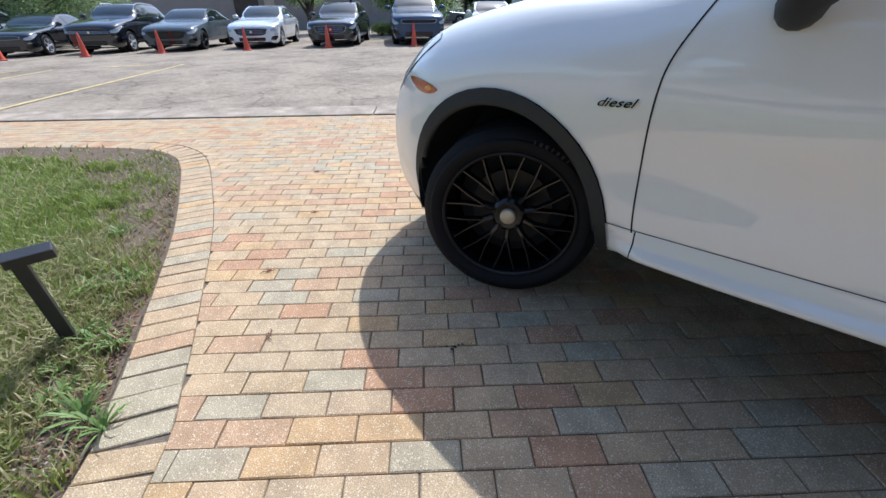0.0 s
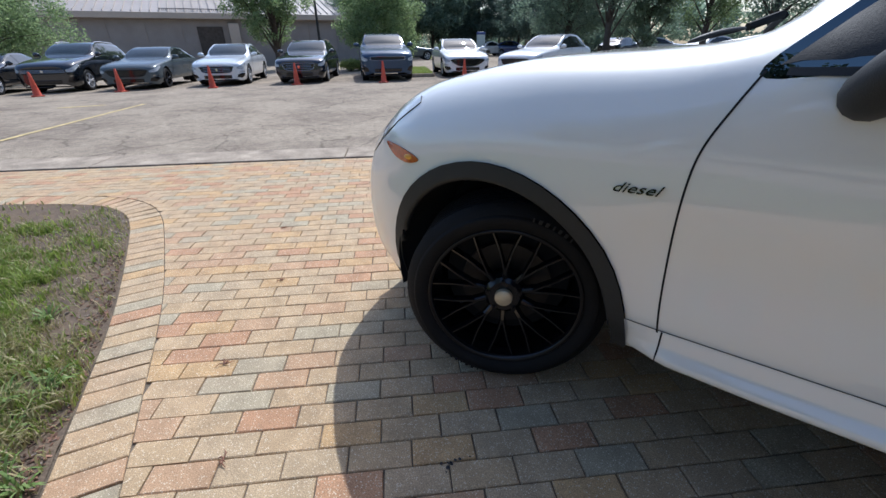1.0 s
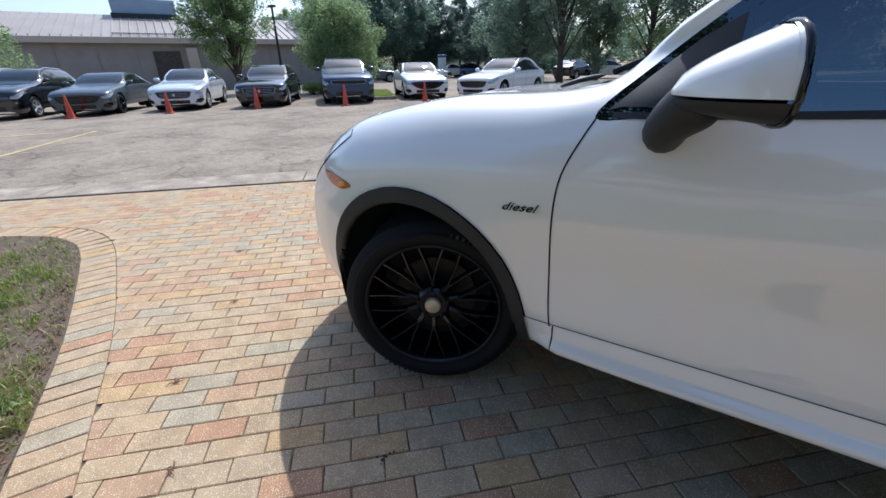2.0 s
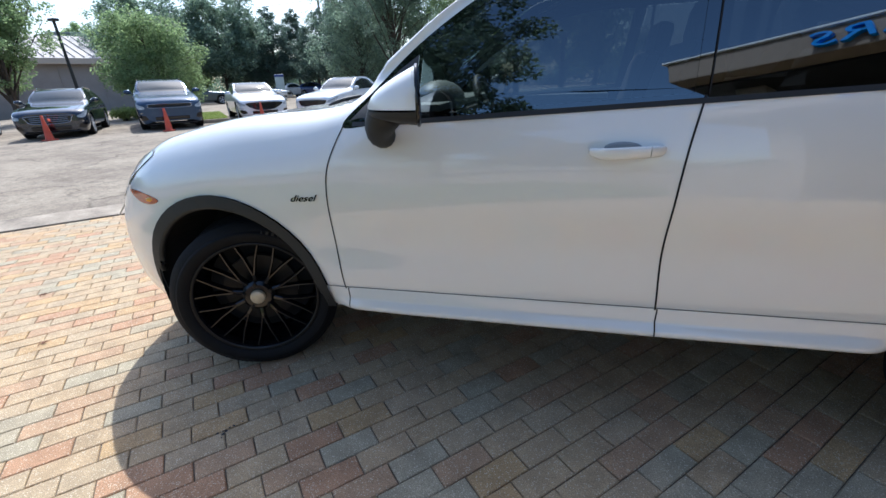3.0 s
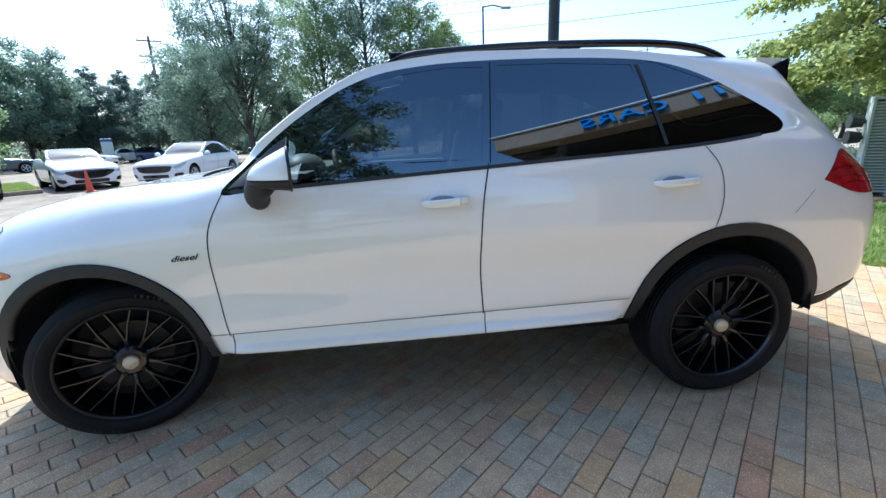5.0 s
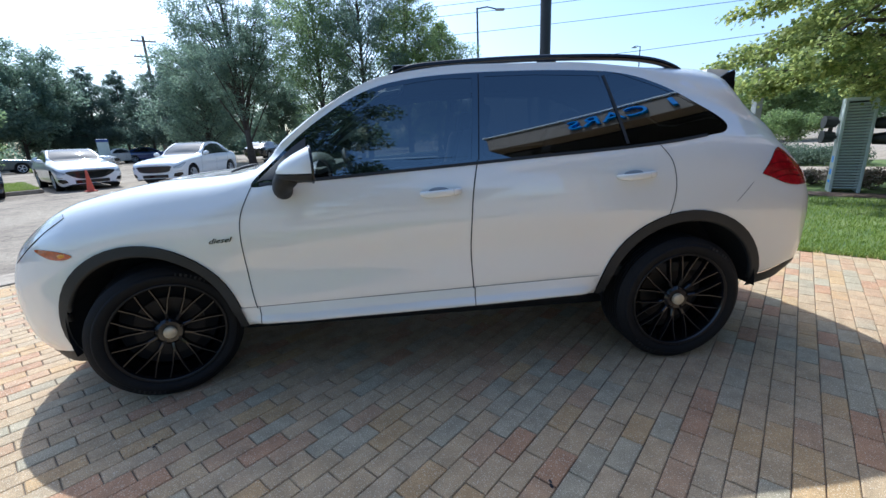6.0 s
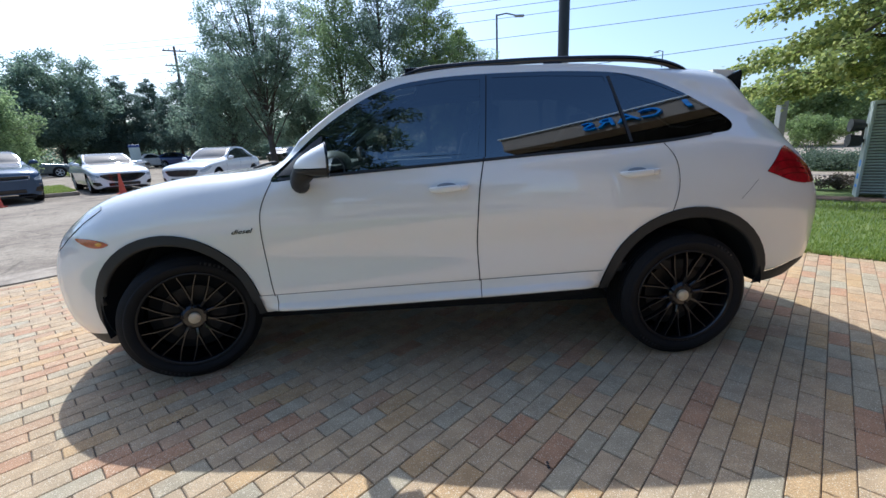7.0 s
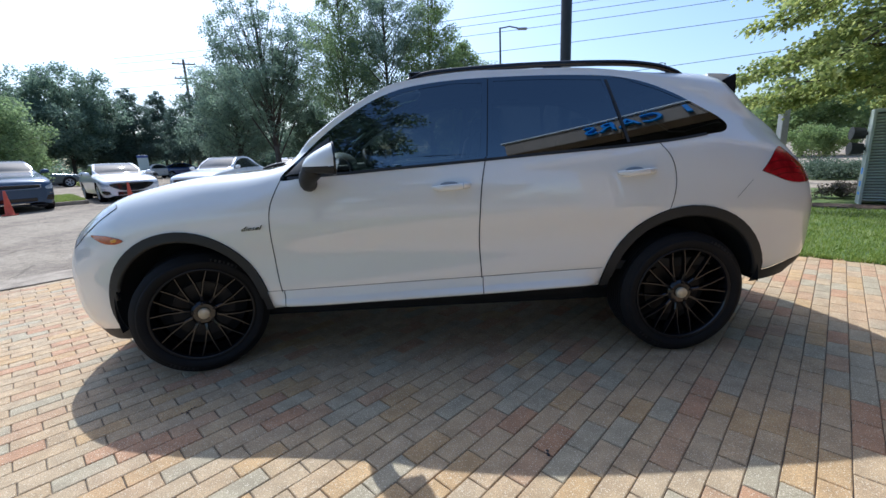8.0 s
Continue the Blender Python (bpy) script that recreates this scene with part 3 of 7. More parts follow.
for (x, y, r, c), isl in zip(cand_grid, IN_ISLAND):
    d2 = (out_np[:, 0] - x) ** 2 + (out_np[:, 1] - y) ** 2
    i = int(np.argmin(d2))
    sd = float((np.array((x, y)) - out_np[i]) @ seg_n[i])
    if d2[i] < 0.16 ** 2 or (sd < 0 and isl):
        if sd < -0.13:
            continue
        corners = [((r + a * (PL - END) / 2 + c + b * (PW - GAP) / 2) * 0.7071, (r + a * (PL - END) / 2 - c - b * (PW - GAP) / 2) * 0.7071) for a, b in ((-1, 1), (1, 1), (1, -1), (-1, -1))]
        cut = clip_poly(corners, lambda p: float((np.array(p) - out_np[i]) @ seg_n[i]) - 0.002)
        if len(cut) < 3:
            continue
        area = abs(sum(cut[j][0] * cut[(j + 1) % len(cut)][1] - cut[(j + 1) % len(cut)][0] * cut[j][1] for j in range(len(cut)))) / 2
        if area < 0.0008:
            continue
        m = len(cut)
        pv.add([(a, b, -0.05) for a, b in cut] + [(a, b, rp.uniform(-0.001, 0.001)) for a, b in cut], [tuple(range(m, 2 * m))] + [(j, (j + 1) % m, m + (j + 1) % m, m + j) for j in range(m)])
        continue
    cands.append((x, y))
NEAR = sorted(cands, key=lambda p: (p[0] + 0.9) ** 2 * 0.55 + (p[1] + 1.75) ** 2)[:300]
near_set = set(NEAR)
variants = [paver_mesh(PL - END, PW - GAP, s) for s in range(6)]
for (x, y) in cands:
    if (x, y) in near_set:
        continue
    vs, fs = variants[rp.randrange(6)]
    dz, ax, ay = rp.uniform(-0.001, 0.001), rp.gauss(0, 0.003), rp.gauss(0, 0.004)
    pv.add([(x + (a - b) * 0.7071, y + (a + b) * 0.7071, z + dz + a * ax + b * ay) for a, b, z in vs], fs)
# soldier course beside the lawn
along_len = np.concatenate([[0], np.cumsum(np.linalg.norm(np.diff(np.array(LAWN), axis=0), axis=1))])
mid = offset_line(LAWN, BAND / 2)
tot = along_len[-1]
for i in range(int(tot / 0.1015)):
    a = (i + 0.5) * 0.1015
    cx, cy = np.interp(a, along_len, mid[:, 0]), np.interp(a, along_len, mid[:, 1])
    bx, by = np.interp(a + 0.02, along_len, mid[:, 0]), np.interp(a + 0.02, along_len, mid[:, 1])
    th = math.atan2(by - cy, bx - cx) + math.pi / 2
    vs, fs = paver_mesh(BAND - 0.008, 0.0968, i)
    dz, ay = rp.uniform(-0.001, 0.001), rp.gauss(0, 0.004)
    ca, sa = math.cos(th), math.sin(th)
    pv.add([(cx + p * ca - q_ * sa, cy + p * sa + q_ * ca, z + dz + q_ * ay) for p, q_, z in vs], fs)
tagged(part("paver_field", pv, PAVERS, pave), kind="stuff")
near_meshes = []
for vs, fs in variants:
    near_meshes.append(mesh_of("paver", MB().add(vs, fs), PAVER))
for (x, y) in NEAR:
    ob = new("paver", near_meshes[rp.randrange(6)])
    ob.parent = pave
    ob.matrix_basis = Matrix.Translation((x, y, rp.uniform(-0.001, 0.001))) @ Euler((rp.gauss(0, 0.004), rp.gauss(0, 0.003), radians(45))).to_matrix().to_4x4()

# lawn island with worn soil at its edge
lg = MB()


def soil_z(x, y):
    return 0.002 + 0.010 * noise.noise((x * 1.7, y * 1.7, 0.3)) + 0.006 * noise.noise((x * 7, y * 7, 1.3)) + 0.004 * noise.noise((x * 19, y * 19, 2.3))


from mathutils import geometry as geo2
pts2 = [Vector(p) for p in LAWN_POLY]
ed2 = [(i, (i + 1) % len(pts2)) for i in range(len(pts2))]
XX, YY = np.meshgrid(np.arange(-10.4, 2.3, 0.08), np.arange(-8.8, -1.15, 0.08))
ins = inside(XX.ravel(), YY.ravel(), LAWN_POLY)
pts2 += [Vector((a, b)) for a, b, k in zip(XX.ravel(), YY.ravel(), ins) if k]
vo2, _, fo2, *_ = geo2.delaunay_2d_cdt(pts2, ed2, [], 1, 1e-5)
lg.add([(v.x, v.y, soil_z(v.x, v.y)) for v in vo2], [tuple(f) for f in fo2])
tagged(part("soil", lg, SOIL, smooth=True), "bare dry soil of the lawn island", "soil", kind="structure")


def grass_blades(mb, x, y, z, h, w, rr, lean=0.5):
    a = rr.uniform(0, 6.283)
    dx, dy = math.cos(a), math.sin(a)
    b = rr.uniform(0, 6.283)
    l = h * rr.uniform(0.15, lean + 0.4)
    tx, ty = x + math.cos(b) * l, y + math.sin(b) * l
    mx, my = x + math.cos(b) * l * 0.3, y + math.sin(b) * l * 0.3
    mb.add([(x - dx * w, y - dy * w, z), (x + dx * w, y + dy * w, z), (mx + dx * w * 0.8, my + dy * w * 0.8, z + h * 0.6), (mx - dx * w * 0.8, my - dy * w * 0.8, z + h * 0.6), (tx, ty, z + h * rr.uniform(0.75, 1.0))], [(0, 1, 2, 3), (3, 2, 4)])


def lawn_cover(x, y):
    """0 bare to 1 full, thin near the paving."""
    d = math.sqrt(float(np.min((LAWN_NP[:, 0] - x) ** 2 + (LAWN_NP[:, 1] - y) ** 2)))
    nz = noise.noise((x * 1.3, y * 1.3, 4.0)) + 0.8 * noise.noise((x * 4.3, y * 4.3, 7.0)) + 0.5 * noise.noise((x * 11, y * 11, 9.0))
    nose = min(max((-3.0 - x) / 1.0, 0.0), 1.0)
    reach = 0.30 + 0.15 * nose
    return min(max((d - 0.06 - 0.28 * nose) / reach + nz * 0.95 + 0.04, 0.0), 1.0), d


LAWN_NP = np.array(LAWN)
rg = random.Random(11)
green, dry = MB(), MB()
seeds = []
for _ in range(230000):
    far = rg.random() < 0.3
    seeds.append((rg.uniform(-9.5, -4.0), rg.uniform(-6.0, -1.2), True) if far else (rg.uniform(-5.2, -1.2), rg.uniform(-4.2, -1.2), False))
seeds += [(rg.uniform(-10.5, 2.3), rg.uniform(-8.9, -3.0), 3) for _ in range(70000)]
ok = inside([s_[0] for s_ in seeds], [s_[1] for s_ in seeds], LAWN_POLY)
for (x, y, far), k_ in zip(seeds, ok):
    if not k_:
        continue
    c, d = lawn_cover(x, y)
    stray = rg.random() < 0.045
    if not stray and rg.random() > c * 0.95 + 0.03:
        continue
    z = soil_z(x, y)
    dryness = 0.5 + 0.5 * noise.noise((x * 1.1 + 9, y * 1.1, 2.0)) + (0.32 if x > -3.6 else -0.12)
    tgt = dry if (stray and c < 0.4) or rg.random() < dryness * (0.2 if far == 3 else 0.75) else green
    grass_blades(tgt, x, y, z, rg.uniform(0.035, 0.105) * (0.6 + 0.5 * c), rg.uniform(0.0022, 0.0042) * (6.0 if far == 3 else 2.0 if far else 1.0), rg, 0.9 if tgt is dry else 0.6)
tagged(part("grass", green, GRASS), "patchy green grass on the island", "grass", kind="stuff")
tagged(part("dry_grass", dry, DRYGRASS), "dry straw-coloured grass on the island", "grass", kind="stuff")


WEEDS = MB()


def weed(x, y, r, seed):
    """A rosette of strap leaves that arch outwards."""
    rr = random.Random(seed)
    mb = WEEDS
    z0 = soil_z(x, y) - 0.004
    for i in range(rr.randrange(16, 30)):
        a, l, up = rr.uniform(0, 6.283), r * rr.uniform(0.5, 1.1), r * rr.uniform(0.25, 0.7)
        w = rr.uniform(0.003, 0.006)
        dx, dy = math.cos(a), math.sin(a)
        k = len(mb.v)
        for u, wf in ((0.0, 0.5), (0.35, 1.0), (0.7, 0.8), (1.0, 0.08)):
            z = z0 + up * math.sin(min(u * 2.0, 2.4))
            px, py = x + dx * l * u, y + dy * l * u
            mb.v += [(px - dy * w * wf, py + dx * w * wf, z), (px + dy * w * wf, py - dx * w * wf, z)]
        mb.f += [(k + 2 * j, k + 2 * j + 1, k + 2 * j + 3, k + 2 * j + 2) for j in range(3)]


rw = random.Random(31)
inner = offset_line(LAWN, -0.12)
for i, u in enumerate((0.185, 0.195, 0.205, 0.232, 0.245, 0.272, 0.30, 0.305, 0.36)):
    k = int((u * 14 + 4) / 18 * (len(inner) - 1))
    weed(inner[k][0] + rw.uniform(-0.16, 0.04), inner[k][1] + rw.uniform(-0.16, 0.03), rw.uniform(0.06, 0.13), 40 + i)
for i, (x, y, r) in enumerate(((-2.85, -2.07, 0.13), (-2.92, -2.02, 0.09), (-2.44, -2.24, 0.13), (-2.38, -2.21, 0.10), (-2.52, -2.29, 0.11), (-2.06, -2.37, 0.13), (-1.97, -2.34, 0.10))):
    weed(x, y, r, 70 + i)
tagged(part("weeds", WEEDS, WEED), "light green weed tufts in bare soil", "weeds", kind="stuff")
chips = MB()
for i in range(1500):
    k = (rw.uniform(0.15, 0.62) * 14 + 4) / 18 * (len(LAWN) - 1)
    d = -abs(rw.gauss(0.0, 0.28)) - 0.015
    p = offset_line(LAWN, d)[int(k)] if i % 30 == 0 else None
    if p is None:
        b0 = np.array(LAWN[int(k)])
        t0 = np.array(LAWN[min(int(k) + 1, len(LAWN) - 1)]) - b0
        t0 /= np.linalg.norm(t0)
        p = b0 + np.array([t0[1], -t0[0]]) * d
    s_ = rw.uniform(0.002, 0.008)
    chips.box((p[0], p[1], soil_z(p[0], p[1]) + s_ * 0.2), (s_ * rw.uniform(1, 2.6), s_, s_ * 0.6), 0, Euler((rw.uniform(-0.5, 0.5), rw.uniform(-0.5, 0.5), rw.uniform(0, 3))).to_matrix())
bark = MB()
for i in range(900):
    k = (rw.uniform(0.15, 0.42) * 14 + 4) / 18 * (len(LAWN) - 2)
    b0 = np.array(LAWN[int(k)])
    t0 = np.array(LAWN[int(k) + 1]) - b0
    p = b0 + t0 * (k % 1) + np.array([t0[1], -t0[0]]) / np.linalg.norm(t0) * (-abs(rw.gauss(0.0, 0.07)) - 0.012)
    s_ = rw.uniform(0.004, 0.010)
    bark.box((p[0], p[1], soil_z(p[0], p[1]) + s_ * 0.3), (s_ * rw.uniform(1.2, 3.2), s_, s_ * 0.4), 0, Euler((rw.uniform(-0.5, 0.5), rw.uniform(-0.5, 0.5), rw.uniform(0, 3))).to_matrix())
tagged(part("bark_litter", bark, BARKBIT), "reddish brown bark bits along the paved edge", "litter", kind="stuff")
tagged(part("soil_litter", chips, CHIP), "small chips, stones and dead stems on bare soil", "litter", kind="stuff")


def twig(x, y, seed):
    rr = random.Random(seed)
    mb = MB()
    a = rr.uniform(0, 6)
    for i in range(6):
        b = a + rr.uniform(-1.6, 1.6) + (3.1 if i % 2 else 0)
        l = rr.uniform(0.015, 0.045)
        mb.tube([(0, 0, 0.006), (math.cos(b) * l * 0.5, math.sin(b) * l * 0.5, 0.010), (math.cos(b + 0.4) * l, math.sin(b + 0.4) * l, 0.004)], [0.002, 0.0024, 0.001], 5)
    t = tagged(part("dry_twig", mb, TWIG), "small dry brown twig lying on pavers", "twig", "litter on the pavers")
    t.matrix_basis = Matrix.Translation((x, y, 0.0))


for i, (x, y) in enumerate([(-1.993, -1.769), (-2.9, -1.0), (-3.6, -0.55), (-2.45, -1.55)]):
    twig(x, y, 200 + i)
stain = MB()
for (x, y), n_, sp in (((-1.378, -1.294), 9, 0.03), ((0.392, -1.782), 7, 0.011)):
    for i in range(n_):
        cx, cy, r_ = x + rw.gauss(0, sp * 0.5), y + rw.gauss(0, sp), rw.uniform(0.0025, 0.008)
        stain.add([(cx + r_ * math.cos(a) * rw.uniform(0.7, 1.2), cy + r_ * math.sin(a) * rw.uniform(0.7, 1.2), 0.0035) for a in np.linspace(0, 5.6, 8)], [tuple(range(8))])
tagged(part("oil_stain", stain, WETSTAIN, pave), kind="stuff")


# ---- the white car ----
def sec(*p):
    return [tuple(q) for q in p]


BODY_ROWS = [
    (-2.46, sec((0.18, 0.24), (0.24, 0.36), (0.26, 0.54), (0.24, 0.66), (0.18, 0.735), (0.12, 0.76), (0.06, 0.765), (0, 0.77))),
    (-2.42, sec((0.40, 0.22), (0.53, 0.35), (0.56, 0.54), (0.52, 0.70), (0.42, 0.80), (0.28, 0.83), (0.14, 0.838), (0, 0.84))),
    (-2.32, sec((0.60, 0.20), (0.71, 0.35), (0.745, 0.55), (0.72, 0.73), (0.62, 0.86), (0.43, 0.91), (0.22, 0.92), (0, 0.925))),
    (-2.15, sec((0.74, 0.20), (0.82, 0.36), (0.85, 0.56), (0.84, 0.76), (0.775, 0.92), (0.59, 1.005), (0.30, 1.02), (0, 1.025))),
    (-2.00, sec((0.82, 0.22), (0.885, 0.38), (0.908, 0.57), (0.905, 0.79), (0.857, 0.96), (0.70, 1.068), (0.36, 1.085), (0, 1.09))),
    (-1.85, sec((0.87, 0.28), (0.92, 0.42), (0.938, 0.60), (0.94, 0.81), (0.90, 0.985), (0.75, 1.11), (0.39, 1.13), (0, 1.135))),
    (-1.45, sec((0.89, 0.36), (0.93, 0.50), (0.95, 0.68), (0.962, 0.88), (0.93, 1.045), (0.775, 1.18), (0.40, 1.198), (0, 1.207))),
    (-1.10, sec((0.90, 0.40), (0.94, 0.52), (0.948, 0.71), (0.962, 0.91), (0.93, 1.08), (0.79, 1.205), (0.42, 1.215), (0, 1.225))),
    (-0.95, sec((0.905, 0.41), (0.945, 0.52), (0.942, 0.72), (0.958, 0.93), (0.925, 1.115), (0.80, 1.225), (0.45, 1.24), (0, 1.25))),
    (-0.75, sec((0.908, 0.41), (0.945, 0.525), (0.94, 0.72), (0.957, 0.93), (0.918, 1.17), (0.80, 1.325), (0.71, 1.40), (0, 1.46))),
    (-0.50, sec((0.91, 0.415), (0.945, 0.53), (0.94, 0.73), (0.957, 0.94), (0.915, 1.185), (0.755, 1.51), (0.66, 1.57), (0, 1.62))),
    (-0.20, sec((0.91, 0.42), (0.945, 0.54), (0.94, 0.74), (0.957, 0.95), (0.912, 1.20), (0.705, 1.645), (0.61, 1.695), (0, 1.725))),
    (0.30, sec((0.91, 0.43), (0.945, 0.555), (0.94, 0.75), (0.957, 0.96), (0.908, 1.225), (0.69, 1.69), (0.59, 1.74), (0, 1.765))),
    (0.80, sec((0.91, 0.445), (0.945, 0.57), (0.945, 0.76), (0.96, 0.97), (0.908, 1.245), (0.69, 1.685), (0.59, 1.74), (0, 1.77))),
    (1.20, sec((0.91, 0.455), (0.95, 0.58), (0.96, 0.78), (0.968, 0.98), (0.908, 1.265), (0.69, 1.645), (0.58, 1.715), (0, 1.755))),
    (1.50, sec((0.90, 0.45), (0.95, 0.57), (0.965, 0.78), (0.968, 0.98), (0.905, 1.27), (0.72, 1.53), (0.588, 1.697), (0, 1.745))),
    (1.75, sec((0.885, 0.43), (0.935, 0.54), (0.955, 0.77), (0.957, 0.98), (0.893, 1.22), (0.745, 1.43), (0.585, 1.662), (0, 1.72))),
    (1.95, sec((0.85, 0.41), (0.91, 0.53), (0.93, 0.75), (0.932, 0.97), (0.865, 1.175), (0.73, 1.345), (0.56, 1.495), (0, 1.61))),
    (2.15, sec((0.80, 0.43), (0.875, 0.55), (0.895, 0.74), (0.892, 0.95), (0.815, 1.13), (0.68, 1.255), (0.52, 1.36), (0, 1.47))),
    (2.30, sec((0.68, 0.46), (0.775, 0.56), (0.80, 0.74), (0.785, 0.93), (0.68, 1.08), (0.52, 1.16), (0.38, 1.24), (0, 1.31))),
    (2.42, sec((0.38, 0.49), (0.48, 0.57), (0.50, 0.72), (0.47, 0.88), (0.36, 0.98), (0.22, 1.03), (0.12, 1.06), (0, 1.08))),
]


def circle(cx, cz, r, n=48):
    return [(cx + r * math.cos(2 * math.pi * k / n), cz + r * math.sin(2 * math.pi * k / n)) for k in range(n)]


def wheel(parent, at, R=0.376, W=0.275, rim=0.281, pairs=10, rim_mat=None, cap=True, tag=""):
    """A road wheel facing -y: rim with paired spokes, tyre, hub cap, nuts, brake disc."""
    rim_mat = rim_mat or RIMBLACK
    h = W / 2
    mb = MB()
    mb.lathe([(rim - 0.03, h - 0.02), (rim - 0.02, 0.02), (rim - 0.012, -h + 0.035), (rim - 0.006, -h + 0.012), (rim + 0.004, -h + 0.004), (rim + 0.010, -h + 0.012), (rim + 0.004, -h + 0.03)], 64)
    yf = -h + 0.018
    mb.lathe([(0.0, yf + 0.02), (0.06, yf + 0.016), (0.075, yf + 0.03), (0.08, yf + 0.07)], 32)
    w = part("wheel", mb, rim_mat, parent, tag or "gloss black multi-spoke alloy wheel", "angle")
    w.matrix_basis = at
    sp = MB()

    def rib(p, ws, deep):
        """A bar with bevelled face along points p, half widths ws."""
        vs, fs = [], []
        for k, q in enumerate(p):
            d = (p[min(k + 1, len(p) - 1)] - p[max(k - 1, 0)]).normalized()
            t = Vector((-d.z, 0, d.x)).normalized()
            for du, dy in ((-ws[k], deep), (-ws[k], 0.005), (-ws[k] * 0.55, 0), (ws[k] * 0.55, 0), (ws[k], 0.005), (ws[k], deep)):
                vs.append(q + t * du + Vector((0, dy, 0)))
        for k in range(len(p) - 1):
            fs += [(k * 6 + j, k * 6 + j + 1, k * 6 + 7 + j, k * 6 + 6 + j) for j in range(5)]
        sp.add(vs, fs)

    at_ = lambda r_, a_, y_: Vector((math.cos(a_) * r_, y_, math.sin(a_) * r_))
    rib([at_(0.055, 0, yf + 0.030), at_(rim * 0.30, 0, yf + 0.022), at_(rim * 0.44, 0, yf + 0.016)], (0.012, 0.0105, 0.010), 0.035)
    for sgn in (-1, 1):
        rib([at_(rim * 0.40, sgn * 0.025, yf + 0.015), at_(rim * 0.70, sgn * 0.12, yf + 0.009), at_(rim - 0.006, sgn * 0.185, yf + 0.003)], (0.0060, 0.0050, 0.0048), 0.032)
    spoke_mesh = mesh_of("spoke", sp, rim_mat, "angle")
    for i in range(pairs):
        so = new("spoke", spoke_mesh)
        so.parent = w
        so.matrix_basis = Matrix.Rotation(2 * math.pi * (i + 0.5) / pairs, 4, "Y")
    edge = MB().lathe([(rim - 0.008, -h + 0.010), (rim + 0.002, -h + 0.001), (rim + 0.006, -h + 0.006)], 64)
    part("rim_edge", edge, RIMEDGE, w, "", True)
    prof = [(rim - 0.004, h - 0.03), (rim + 0.01, h - 0.012), (rim + 0.05, h + 0.004), (R - 0.03, h - 0.004), (R - 0.008, h - 0.022)]
    for i, y in enumerate(np.linspace(h - 0.03, -h + 0.03, 9)):
        prof += [(R, y + 0.008), (R, y - 0.004), (R - 0.008, y - 0.006), (R - 0.008, y - 0.010)] if 0 < i < 8 else [(R, y)]
    prof += [(R - 0.008, -h + 0.022), (R - 0.03, -h + 0.004), (R - 0.034, -h + 0.003), (rim + 0.055, -h - 0.006), (rim + 0.05, -h - 0.008), (rim + 0.03, -h - 0.005), (rim + 0.012, -h + 0.004), (rim + 0.002, -h + 0.012)]
    ty = MB().lathe(prof, 72)
    lugs = 110
    for i in range(lugs):
        a = 2 * math.pi * i / lugs
        for y0, y1 in ((-h + 0.024, -h + 0.05), (h - 0.05, h - 0.024)):
            c = Vector((math.cos(a) * (R - 0.0135), (y0 + y1) / 2, math.sin(a) * (R - 0.0135)))
            ty.box(c, (0.015, y1 - y0, 0.011), 0, Matrix.Rotation(-a, 3, "Y"))
    part("tyre", ty, RUBBER, w, "black rubber road tyre", "angle")
    if cap:
        cp = MB().lathe([(0, yf - 0.004), (0.026, yf - 0.003), (0.0325, yf + 0.002), (0.0335, yf + 0.02)], 32)
        part("hub_cap", cp, CAPMAT, w, "worn champagne hub cap", "angle")
    for i in range(5):
        a = 2 * math.pi * (i + 0.3) / 5
        nb = MB().tube([(math.cos(a) * 0.062, yf + 0.03, math.sin(a) * 0.062), (math.cos(a) * 0.062, yf + 0.006, math.sin(a) * 0.062)], 0.009, 6)
        part("lug_nut", nb, RIMEDGE, w)
    dsc = MB().lathe([(0.07, 0.0), (0.085, -0.005), (0.175, -0.005), (0.175, 0.02), (0.07, 0.02)], 48)
    part("brake_disc", dsc, STEEL, w, "grey brake disc behind the spokes", "angle")
    dr = MB().lathe([(0.0, 0.05), (rim - 0.035, 0.05), (rim - 0.03, h - 0.02)], 32)
    part("wheel_back", dr, DARK, w)
    for i in range(2):
        for j in range(7):
            a = math.pi * i + 0.9 + 0.07 * j
            part("sidewall_mark", MB().box((math.cos(a) * (rim + 0.062), -h - 0.0045, math.sin(a) * (rim + 0.062)), (0.016, 0.003, 0.012 if j % 3 else 0.006), 0.001, Matrix.Rotation(-a, 3, "Y")), SIDEMARK, w)
    return w


def text_mesh(word, height, shear=0.0, extrude=0.002, width=None):
    cu = bpy.data.curves.new("text", "FONT")
    cu.body, cu.size, cu.shear, cu.extrude, cu.resolution_u = word, height, shear, extrude, 3
    ob = bpy.data.objects.new("text", cu)
    scene.collection.objects.link(ob)
    me = bpy.data.meshes.new_from_object(ob.evaluated_get(bpy.context.evaluated_depsgraph_get()))
    bpy.data.objects.remove(ob)
    xs = [v.co.x for v in me.vertices]
    k = width / (max(xs) - min(xs)) if width else 1.0
    for v in me.vertices:
        v.co.x = (v.co.x - min(xs)) * k
    return me


